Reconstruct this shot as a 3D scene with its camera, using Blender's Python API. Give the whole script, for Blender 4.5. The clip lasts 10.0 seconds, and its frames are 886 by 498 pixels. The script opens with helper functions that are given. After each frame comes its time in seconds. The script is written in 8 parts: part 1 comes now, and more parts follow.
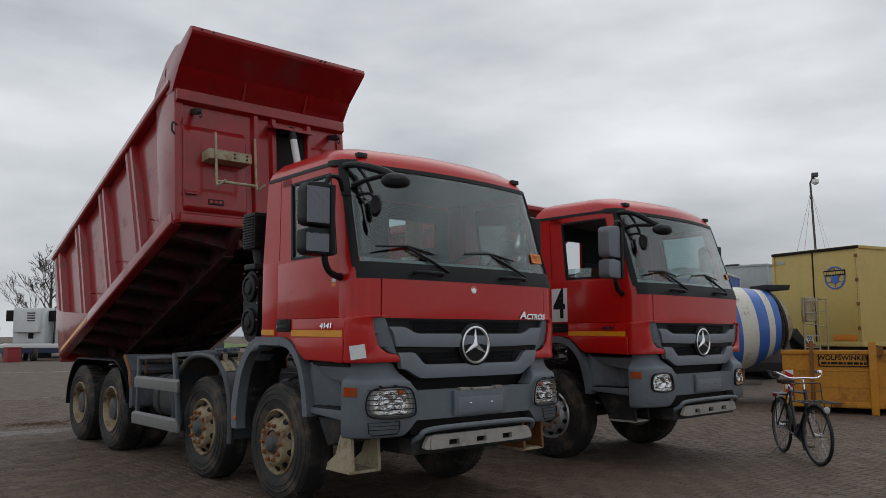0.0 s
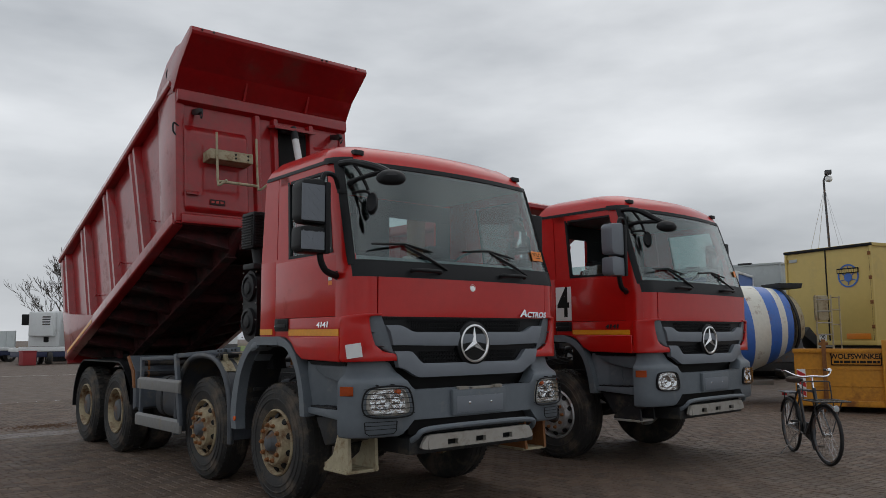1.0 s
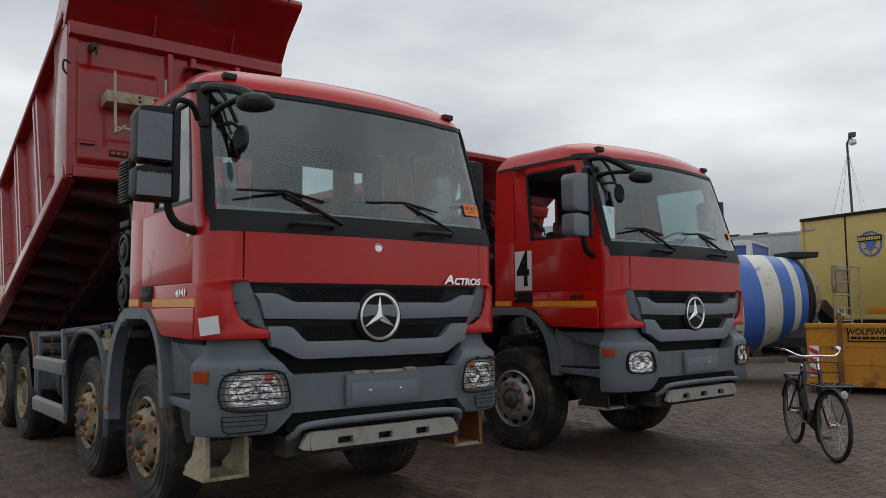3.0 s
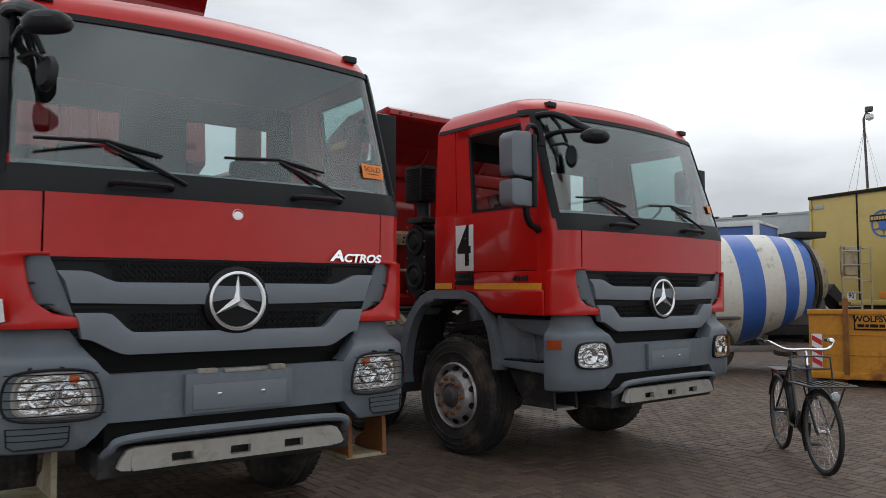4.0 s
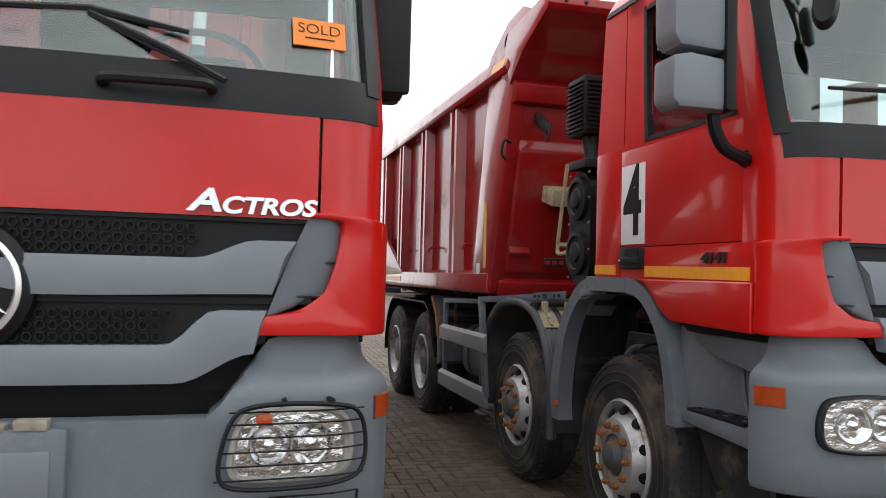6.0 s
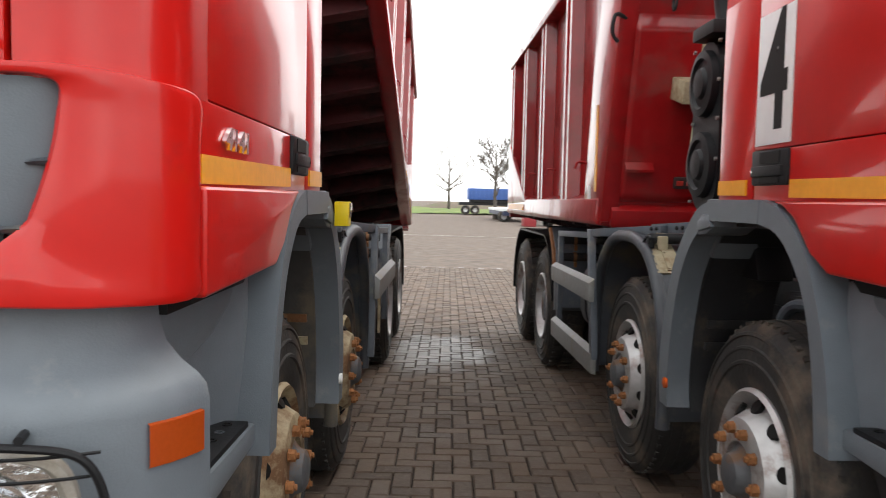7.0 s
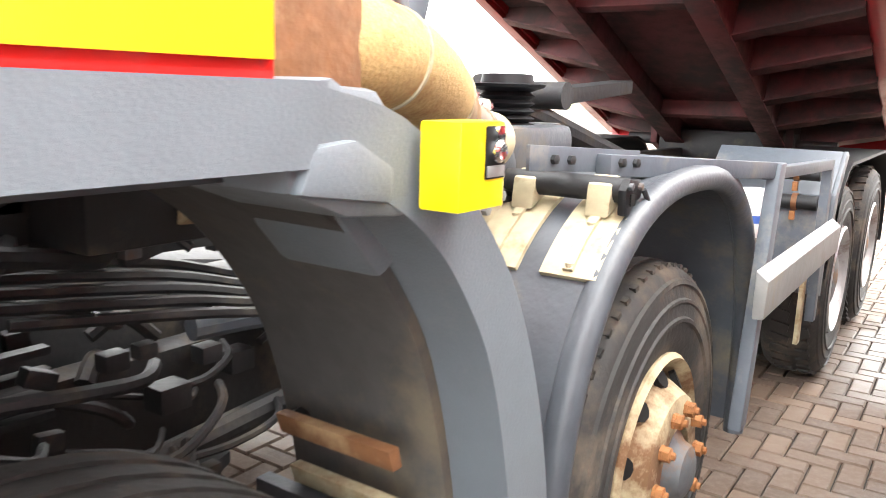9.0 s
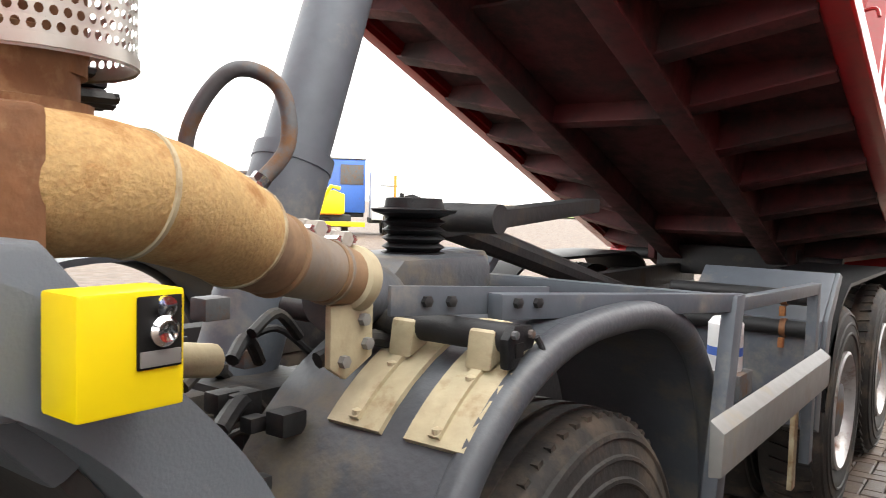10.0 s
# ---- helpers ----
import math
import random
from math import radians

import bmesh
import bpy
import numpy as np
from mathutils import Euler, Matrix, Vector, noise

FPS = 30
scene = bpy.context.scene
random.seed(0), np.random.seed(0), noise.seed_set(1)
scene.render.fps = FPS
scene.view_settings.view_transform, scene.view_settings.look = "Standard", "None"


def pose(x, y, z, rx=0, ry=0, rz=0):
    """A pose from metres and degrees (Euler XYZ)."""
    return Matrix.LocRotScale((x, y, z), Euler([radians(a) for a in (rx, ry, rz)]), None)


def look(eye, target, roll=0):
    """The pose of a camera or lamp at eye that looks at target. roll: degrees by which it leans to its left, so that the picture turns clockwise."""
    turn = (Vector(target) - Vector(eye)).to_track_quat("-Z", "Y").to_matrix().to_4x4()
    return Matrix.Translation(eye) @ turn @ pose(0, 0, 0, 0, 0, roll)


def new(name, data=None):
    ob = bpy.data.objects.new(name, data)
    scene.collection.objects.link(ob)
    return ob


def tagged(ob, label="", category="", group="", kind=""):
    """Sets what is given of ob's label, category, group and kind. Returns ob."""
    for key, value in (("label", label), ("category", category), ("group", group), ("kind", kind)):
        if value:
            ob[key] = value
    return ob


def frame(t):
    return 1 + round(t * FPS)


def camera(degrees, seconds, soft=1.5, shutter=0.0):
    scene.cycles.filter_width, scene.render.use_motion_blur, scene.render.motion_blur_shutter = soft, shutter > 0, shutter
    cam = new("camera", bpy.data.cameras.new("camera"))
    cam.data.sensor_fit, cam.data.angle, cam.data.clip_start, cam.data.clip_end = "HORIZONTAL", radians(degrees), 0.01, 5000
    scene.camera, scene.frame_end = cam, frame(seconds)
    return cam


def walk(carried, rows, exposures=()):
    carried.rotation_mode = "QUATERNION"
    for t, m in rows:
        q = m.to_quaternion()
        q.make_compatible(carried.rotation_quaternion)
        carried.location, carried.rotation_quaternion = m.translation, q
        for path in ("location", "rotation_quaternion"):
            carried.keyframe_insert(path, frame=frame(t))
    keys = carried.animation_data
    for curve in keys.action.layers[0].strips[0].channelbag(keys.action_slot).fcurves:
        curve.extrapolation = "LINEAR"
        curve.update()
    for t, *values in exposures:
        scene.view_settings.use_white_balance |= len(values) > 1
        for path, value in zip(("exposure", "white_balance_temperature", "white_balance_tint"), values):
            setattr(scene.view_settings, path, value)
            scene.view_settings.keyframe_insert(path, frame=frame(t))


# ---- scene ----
cam = camera(59.0, 10.0, 0.5, 0.15)
# seconds, eye, target, lean
PATH = [
    (0, (-4.99, -5.327, 1.614), (-3.688, -3.825, 1.834), -0.1),
    (0.5, (-4.955, -5.368, 1.591), (-3.659, -3.862, 1.817), -0.3),
    (1, (-4.83, -5.36, 1.583), (-3.555, -3.836, 1.808), -0.4),
    (1.5, (-4.579, -5.275, 1.57), (-3.325, -3.733, 1.788), -0.6),
    (2, (-4.194, -5.115, 1.56), (-2.949, -3.563, 1.765), -0.7),
    (3.5, (-2.533, -4.615, 1.554), (-1.309, -3.039, 1.691), -0.2),
    (4, (-1.797, -4.389, 1.562), (-0.594, -2.795, 1.679), -0.1),
    (4.5, (-1.072, -4.155, 1.554), (0.077, -2.522, 1.668), -0.2),
    (5, (-0.352, -3.676, 1.571), (0.62, -1.931, 1.684), 0.1),
    (5.5, (0.309, -3.079, 1.585), (0.932, -1.182, 1.705), 0.8),
    (5.7, (0.534, -2.849, 1.601), (1.065, -0.924, 1.707), 1.1),
    (6.8, (1.584, -1.532, 1.6), (1.741, 0.46, 1.498), 1.5),
    (7, (1.737, -1.219, 1.58), (1.725, 0.777, 1.457), 1.2),
    (7.5, (1.956, -0.575, 1.585), (1.497, 1.363, 1.406), 1.2),
    (8, (2.004, 0.114, 1.577), (1.173, 1.903, 1.253), 2.2),
    (8.5, (1.959, 0.697, 1.583), (0.875, 2.327, 1.173), 2.0),
    (9, (1.789, 1.209, 1.597), (0.687, 2.832, 1.207), 1.7),
    (9.5, (1.784, 1.598, 1.628), (0.562, 3.17, 1.44), 3.8),
    (10, (1.892, 1.602, 1.644), (0.71, 3.21, 1.526), 1.6),
]
# seconds, stops, kelvin, tint
EXPOSURES = [(0.0, -0.02, 6500, 10), (2.0, -0.06, 6500, 10), (3.5, 0.28, 6500, 10), (4.0, 0.45, 6500, 10), (4.5, 0.52, 6500, 10), (5.0, 0.58, 6500, 10), (5.5, 1.1, 6600, 10), (6.2, 1.5, 6750, 10), (7.0, 1.80, 6900, 10), (7.5, 2.15, 7000, 10), (8.0, 2.8, 7050, 10), (8.5, 3.75, 7000, 10), (9.0, 4.2, 6950, 10), (9.5, 3.25, 7000, 10), (10.0, 2.8, 7050, 10)]
walk(cam, [(t, look(eye, target, roll)) for t, eye, target, roll in PATH], EXPOSURES)

# ---- world and sun: overcast sky with soft cloud banks ----
world = bpy.data.worlds.new("overcast_sky")
scene.world = world
world.use_nodes = True
wn, wl = world.node_tree.nodes, world.node_tree.links
wn.clear()
w_out = wn.new("ShaderNodeOutputWorld")
w_bg = wn.new("ShaderNodeBackground")
w_sky = wn.new("ShaderNodeTexSky")
w_sky.sky_type, w_sky.sun_disc = "NISHITA", False
SUN_EL, SUN_AZ = radians(55), radians(62)
w_sky.sun_elevation, w_sky.sun_rotation = SUN_EL, SUN_AZ
w_sky.dust_density = 4.0
w_tc = wn.new("ShaderNodeTexCoord")
w_map = wn.new("ShaderNodeMapping")
w_map.inputs["Scale"].default_value = (1.0, 1.0, 3.2)
w_map.inputs["Location"].default_value = (0.35, 0.1, 0.6)
w_noise = wn.new("ShaderNodeTexNoise")
w_noise.inputs["Scale"].default_value, w_noise.inputs["Detail"].default_value = 1.9, 6.0
w_noise.inputs["Roughness"].default_value = 0.48
w_ramp = wn.new("ShaderNodeValToRGB")
w_ramp.color_ramp.elements[0].position, w_ramp.color_ramp.elements[1].position = 0.34, 0.66
w_ramp.color_ramp.elements[0].color = (0.40, 0.43, 0.465, 1)
w_ramp.color_ramp.elements[1].color = (0.86, 0.89, 0.92, 1)
w_gain = wn.new("ShaderNodeMix")
w_gain.data_type, w_gain.blend_type = "RGBA", "MIX"
w_gain.inputs["Factor"].default_value = 0.93
w_mul = wn.new("ShaderNodeMix")
w_mul.data_type, w_mul.blend_type = "RGBA", "MULTIPLY"
w_mul.inputs["Factor"].default_value = 1.0
w_mul.inputs["B"].default_value = (0.09, 0.09, 0.09, 1)
wl.new(w_tc.outputs["Generated"], w_map.inputs["Vector"])
wl.new(w_map.outputs["Vector"], w_noise.inputs["Vector"])
wl.new(w_noise.outputs["Fac"], w_ramp.inputs["Fac"])
wl.new(w_sky.outputs["Color"], w_mul.inputs["A"])
wl.new(w_mul.outputs["Result"], w_gain.inputs["A"])
wl.new(w_ramp.outputs["Color"], w_gain.inputs["B"])
wl.new(w_gain.outputs["Result"], w_bg.inputs["Color"])
w_bg.inputs["Strength"].default_value = 1.0
wl.new(w_bg.outputs["Background"], w_out.inputs["Surface"])

sun_data = bpy.data.lights.new("sun", "SUN")
sun_data.energy, sun_data.angle, sun_data.color = 0.35, radians(50), (1.0, 0.97, 0.93)
sun = new("sun", sun_data)
sun.matrix_world = look((0, 0, 0), (-math.sin(SUN_AZ) * math.cos(SUN_EL), -math.cos(SUN_AZ) * math.cos(SUN_EL), -math.sin(SUN_EL)))


# ---- materials ----
def mat(name, base, rough=0.5, metal=0.0, vary=0.15, scale=6.0, bump=0.0, bscale=60.0, dirt=None, dirt_amount=0.0, dirt_scale=2.5, coat=0.0, trans=0.0, island=0.0, emit=0.0, spec=0.5):
    """A paint, plastic or metal: colour varied at two scales, optional stains of a second colour, optional fine relief."""
    m = bpy.data.materials.new(name)
    m.use_nodes = True
    n, l = m.node_tree.nodes, m.node_tree.links
    b = n["Principled BSDF"]
    b.inputs["Roughness"].default_value, b.inputs["Metallic"].default_value = rough, metal
    b.inputs["Coat Weight"].default_value, b.inputs["Transmission Weight"].default_value = coat, trans
    b.inputs["Coat Roughness"].default_value = 0.06
    b.inputs["Specular IOR Level"].default_value = spec
    tc = n.new("ShaderNodeTexCoord")
    big = n.new("ShaderNodeTexNoise")
    big.inputs["Scale"].default_value, big.inputs["Detail"].default_value = scale * 0.3, 4.0
    fine = n.new("ShaderNodeTexNoise")
    fine.inputs["Scale"].default_value, fine.inputs["Detail"].default_value = scale * 5, 6.0
    l.new(tc.outputs["Object"], big.inputs["Vector"])
    l.new(tc.outputs["Object"], fine.inputs["Vector"])
    add = n.new("ShaderNodeMath")
    add.operation = "ADD"
    l.new(big.outputs["Fac"], add.inputs[0])
    l.new(fine.outputs["Fac"], add.inputs[1])
    rng = n.new("ShaderNodeMapRange")
    rng.inputs["From Min"].default_value, rng.inputs["From Max"].default_value = 0.6, 1.4
    rng.inputs["To Min"].default_value, rng.inputs["To Max"].default_value = 1 - vary, 1 + vary
    l.new(add.outputs[0], rng.inputs["Value"])
    hsv = n.new("ShaderNodeHueSaturation")
    hsv.inputs["Color"].default_value = (*base, 1)
    value = rng.outputs["Result"]
    if island:
        info = n.new("ShaderNodeObjectInfo")
        geo = n.new("ShaderNodeNewGeometry")
        both = n.new("ShaderNodeMath")
        both.operation = "ADD"
        l.new(info.outputs["Random"], both.inputs[0])
        l.new(geo.outputs["Random Per Island"], both.inputs[1])
        frac = n.new("ShaderNodeMath")
        frac.operation = "FRACT"
        l.new(both.outputs[0], frac.inputs[0])
        r2 = n.new("ShaderNodeMapRange")
        r2.inputs["To Min"].default_value, r2.inputs["To Max"].default_value = 1 - island, 1 + island
        l.new(frac.outputs[0], r2.inputs["Value"])
        mul = n.new("ShaderNodeMath")
        mul.operation = "MULTIPLY"
        l.new(value, mul.inputs[0])
        l.new(r2.outputs["Result"], mul.inputs[1])
        value = mul.outputs[0]
    l.new(value, hsv.inputs["Value"])
    colour = hsv.outputs["Color"]
    if dirt:
        dn = n.new("ShaderNodeTexNoise")
        dn.inputs["Scale"].default_value, dn.inputs["Detail"].default_value, dn.inputs["Roughness"].default_value = dirt_scale, 9.0, 0.68
        l.new(tc.outputs["Object"], dn.inputs["Vector"])
        dr = n.new("ShaderNodeMapRange")
        dr.inputs["From Min"].default_value, dr.inputs["From Max"].default_value = 0.62 - 0.3 * dirt_amount, 0.78 - 0.3 * dirt_amount
        l.new(dn.outputs["Fac"], dr.inputs["Value"])
        mix = n.new("ShaderNodeMix")
        mix.data_type = "RGBA"
        l.new(dr.outputs["Result"], mix.inputs["Factor"])
        l.new(colour, mix.inputs["A"])
        mix.inputs["B"].default_value = (*dirt, 1)
        colour = mix.outputs["Result"]
        ro = n.new("ShaderNodeMapRange")
        ro.inputs["To Min"].default_value, ro.inputs["To Max"].default_value = rough, min(1.0, rough + 0.35)
        l.new(dr.outputs["Result"], ro.inputs["Value"])
        l.new(ro.outputs["Result"], b.inputs["Roughness"])
    l.new(colour, b.inputs["Base Color"])
    if emit:
        l.new(colour, b.inputs["Emission Color"])
        b.inputs["Emission Strength"].default_value = emit
    if bump:
        bn = n.new("ShaderNodeTexNoise")
        bn.inputs["Scale"].default_value, bn.inputs["Detail"].default_value = bscale, 5.0
        l.new(tc.outputs["Object"], bn.inputs["Vector"])
        bp = n.new("ShaderNodeBump")
        bp.inputs["Strength"].default_value, bp.inputs["Distance"].default_value = bump, 0.01
        l.new(bn.outputs["Fac"], bp.inputs["Height"])
        l.new(bp.outputs["Normal"], b.inputs["Normal"])
    return m


RED = mat("red_cab_paint", (0.50, 0.008, 0.006), 0.30, 0, 0.10, 2.0, 0.02, 25, (0.36, 0.02, 0.016), 0.06, 3.0, coat=0.45, spec=0.30)
RED2 = mat("red_body_paint", (0.30, 0.007, 0.009), 0.30, 0, 0.22, 2.5, 0.12, 8, (0.20, 0.03, 0.025), 0.25, 2.2, coat=0.5, spec=0.4)
# body red darkened to hold the shade under the floor, plus dirt blotches
UNDER = mat("shade_darkened_underside_red", (0.085, 0.013, 0.015), 0.6, 0, 0.3, 3.0, 0.2, 12, (0.038, 0.024, 0.023), 0.6, 3.0)
GREY = mat("grey_plastic", (0.122, 0.143, 0.163), 0.46, 0, 0.10, 3.0, 0.12, 220, (0.20, 0.21, 0.21), 0.12, 5.0)
GREYL = mat("grey_grille_plastic", (0.158, 0.177, 0.203), 0.42, 0, 0.06, 2.0, 0.05, 200)
DGREY = mat("dark_grey_mudguard", (0.052, 0.059, 0.070), 0.45, 0, 0.2, 3.0, 0.15, 60, (0.15, 0.125, 0.085), 0.36, 2.0)
BLACK = mat("black_plastic", (0.007, 0.0075, 0.009), 0.5, 0, 0.15, 4.0, 0.1, 150, spec=0.28)
TYREBIKE = mat("bicycle_tyre", (0.013, 0.013, 0.014), 0.7, 0, 0.2, 20.0, 0.2, 90, (0.05, 0.042, 0.035), 0.2, 8.0)
CHASSIS = mat("chassis_black", (0.011, 0.012, 0.014), 0.6, 0, 0.25, 4.0, 0.2, 40, (0.075, 0.062, 0.046), 0.28, 5.0)
FRAMEGREY = mat("blue_grey_steel", (0.085, 0.10, 0.12), 0.5, 0.1, 0.15, 4.0, 0.1, 40, (0.20, 0.19, 0.17), 0.25, 4.0)
ALU = mat("dull_aluminium_rail", (0.22, 0.22, 0.215), 0.55, 0.3, 0.15, 4.0, 0.1, 30, (0.30, 0.27, 0.22), 0.25, 4.0)
RUBBER = mat("tyre_rubber", (0.018, 0.0175, 0.017), 0.68, 0, 0.25, 5.0, 0.25, 45, (0.11, 0.088, 0.068), 0.45, 4.0)
RIMCREAM = mat("cream_rusty_rim", (0.36, 0.295, 0.185), 0.6, 0, 0.25, 5.0, 0.2, 40, (0.13, 0.065, 0.03), 0.62, 5.0)
RIMSILVER = mat("silver_rim", (0.48, 0.48, 0.48), 0.4, 0.5, 0.15, 5.0, 0.1, 40, (0.20, 0.10, 0.06), 0.34, 5.0)
RUST = mat("rusty_nut", (0.26, 0.105, 0.035), 0.75, 0.1, 0.4, 15.0, 0.4, 90)
HUBGREY = mat("hub_grey", (0.085, 0.09, 0.097), 0.6, 0.2, 0.2, 8.0, 0.2, 50, (0.17, 0.09, 0.045), 0.4, 8.0)
CREAM = mat("cream_steel", (0.37, 0.32, 0.21), 0.6, 0, 0.2, 6.0, 0.2, 40, (0.20, 0.125, 0.06), 0.36, 7.0)
PALE = mat("pale_guard_plate", (0.36, 0.34, 0.305), 0.5, 0.1, 0.15, 4.0, 0.15, 40, (0.22, 0.19, 0.15), 0.34, 5.0)
AMBER = mat("amber_reflective_tape", (0.75, 0.32, 0.01), 0.35, 0, 0.12, 8.0)
YELLOW = mat("yellow_plastic", (0.80, 0.62, 0.01), 0.35, 0, 0.04, 4.0)
WHITE = mat("white_panel", (0.72, 0.73, 0.73), 0.45, 0, 0.06, 3.0)
ORANGE = mat("orange_reflector", (0.62, 0.10, 0.015), 0.25, 0, 0.08, 20.0)
CHROME = mat("chrome", (0.80, 0.81, 0.83), 0.12, 1.0, 0.05, 8.0)
EMBLEM = mat("brushed_emblem_chrome", (0.90, 0.90, 0.90), 0.30, 0.85, 0.03, 8.0)
STEEL = mat("steel_piston", (0.62, 0.62, 0.62), 0.25, 0.9, 0.1, 8.0)
STICKER = mat("orange_sticker", (0.85, 0.24, 0.03), 0.5, 0, 0.03, 4.0)
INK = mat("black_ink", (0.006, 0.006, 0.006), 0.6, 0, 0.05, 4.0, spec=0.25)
SEAT = mat("dark_seat_fabric", (0.02, 0.021, 0.024), 0.85, 0, 0.2, 8.0, 0.2, 120)
TRIMIN = mat("grey_cab_lining", (0.30, 0.31, 0.32), 0.75, 0, 0.1, 5.0, 0.1, 80)
EXHAUST = mat("lagged_exhaust_pipe", (0.40, 0.265, 0.115), 0.95, 0, 0.30, 30.0, 0.35, 160, (0.26, 0.13, 0.045), 0.42, 9.0)
PIPEBROWN = mat("heat_browned_pipe", (0.235, 0.145, 0.078), 0.65, 0.15, 0.2, 5.0, 0.12, 50, (0.15, 0.10, 0.07), 0.4, 4.0)
PIPEGREY = mat("grey_brown_pipe", (0.20, 0.165, 0.135), 0.6, 0.2, 0.2, 5.0, 0.12, 50, (0.26, 0.17, 0.09), 0.35, 5.0)
EXHRUST = mat("rusty_silencer", (0.19, 0.085, 0.036), 0.7, 0.2, 0.3, 6.0, 0.3, 45, (0.36, 0.24, 0.13), 0.35, 6.0)
LINER = mat("dusty_arch_liner", (0.060, 0.058, 0.056), 0.75, 0, 0.25, 4.0, 0.2, 40, (0.13, 0.11, 0.08), 0.30, 3.0)
LAMP = mat("faceted_lamp_chrome", (0.88, 0.89, 0.90), 0.10, 1.0, 0.05, 8.0, 1.0, 26)
SIGNLENS = mat("red_marker_lens", (0.45, 0.04, 0.03), 0.3, 0, 0.1, 20.0)
PERF = mat("perforated_heat_shield", (0.55, 0.54, 0.50), 0.4, 0.6, 0.1, 6.0, 0.05, 40)


def glass(name, tint, base=0.05, rough=0.0):
    """A pane: clear, with a reflection that grows towards grazing angles."""
    m = bpy.data.materials.new(name)
    m.use_nodes = True
    n, l = m.node_tree.nodes, m.node_tree.links
    n.remove(n["Principled BSDF"])
    tr, gl, lw, mx = n.new("ShaderNodeBsdfTransparent"), n.new("ShaderNodeBsdfGlossy"), n.new("ShaderNodeLayerWeight"), n.new("ShaderNodeMixShader")
    tr.inputs["Color"].default_value = (*tint, 1)
    gl.inputs["Roughness"].default_value = rough
    lw.inputs["Blend"].default_value = 0.5
    power, ramp = n.new("ShaderNodeMath"), n.new("ShaderNodeMapRange")
    power.operation = "POWER"
    power.inputs[1].default_value = 4.0
    ramp.inputs["To Min"].default_value, ramp.inputs["To Max"].default_value = base, 1.0
    l.new(lw.outputs["Facing"], power.inputs[0])
    l.new(power.outputs[0], ramp.inputs["Value"])
    l.new(ramp.outputs["Result"], mx.inputs["Fac"])
    l.new(tr.outputs["BSDF"], mx.inputs[1])
    l.new(gl.outputs["BSDF"], mx.inputs[2])
    l.new(mx.outputs["Shader"], n["Material Output"].inputs["Surface"])
    return m


GLASS = glass("tinted_windscreen", (0.70, 0.80, 0.79), 0.10)
CLEAR = glass("clear_lens", (0.94, 0.95, 0.95), 0.04)


# ---- mesh helpers ----
def add_box(bm, x0, x1, y0, y1, z0, z1, m=None):
    v = [bm.verts.new((x, y, z)) for z in (z0, z1) for y in (y0, y1) for x in (x0, x1)]
    for f in ((0, 2, 3, 1), (4, 5, 7, 6), (0, 1, 5, 4), (2, 6, 7, 3), (0, 4, 6, 2), (1, 3, 7, 5)):
        bm.faces.new([v[i] for i in f])
    if m:
        bmesh.ops.transform(bm, matrix=m, verts=v)
    return v


def box(x0, x1, y0, y1, z0, z1, bev=0.0, m=None, seg=2):
    bm = bmesh.new()
    add_box(bm, x0, x1, y0, y1, z0, z1, m)
    if bev:
        bmesh.ops.bevel(bm, geom=bm.edges[:], offset=bev, segments=seg, affect="EDGES", profile=0.6)
    return bm


def add_prism(bm, pts, axis, c0, c1, m=None):
    """A polygon of two coordinates, drawn out along the third axis from c0 to c1."""
    def p(a, b, c):
        return (c, a, b) if axis == "x" else (a, c, b) if axis == "y" else (a, b, c)
    lo, hi = [bm.verts.new(p(a, b, c0)) for a, b in pts], [bm.verts.new(p(a, b, c1)) for a, b in pts]
    k = len(pts)
    faces = [bm.faces.new(lo[::-1]), bm.faces.new(hi)]
    faces += [bm.faces.new((lo[i], lo[(i + 1) % k], hi[(i + 1) % k], hi[i])) for i in range(k)]
    bmesh.ops.recalc_face_normals(bm, faces=faces)
    if m:
        bmesh.ops.transform(bm, matrix=m, verts=lo + hi)
    return lo + hi


def prism(pts, axis, c0, c1, bev=0.0, m=None, seg=2):
    bm = bmesh.new()
    add_prism(bm, pts, axis, c0, c1, m)
    if bev:
        bmesh.ops.bevel(bm, geom=bm.edges[:], offset=bev, segments=seg, affect="EDGES", profile=0.6)
    return bm


def add_tube(bm, pts, r, n=8, caps=True):
    pts = [Vector(p) for p in pts]
    rings, side = [], None
    for i, p in enumerate(pts):
        d = (pts[min(i + 1, len(pts) - 1)] - pts[max(i - 1, 0)]).normalized()
        if side is None:
            side = d.orthogonal().normalized()
        side = (side - d * side.dot(d)).normalized()
        up = d.cross(side)
        ri = r[i] if isinstance(r, (list, tuple)) else r
        rings.append([bm.verts.new(p + ri * (math.cos(a) * side + math.sin(a) * up)) for a in (2 * math.pi * k / n for k in range(n))])
    for a, b in zip(rings, rings[1:]):
        for k in range(n):
            bm.faces.new((a[k], a[(k + 1) % n], b[(k + 1) % n], b[k]))
    if caps:
        bm.faces.new(rings[0][::-1])
        bm.faces.new(rings[-1])


def tube(pts, r, n=8):
    bm = bmesh.new()
    add_tube(bm, pts, r, n)
    return bm


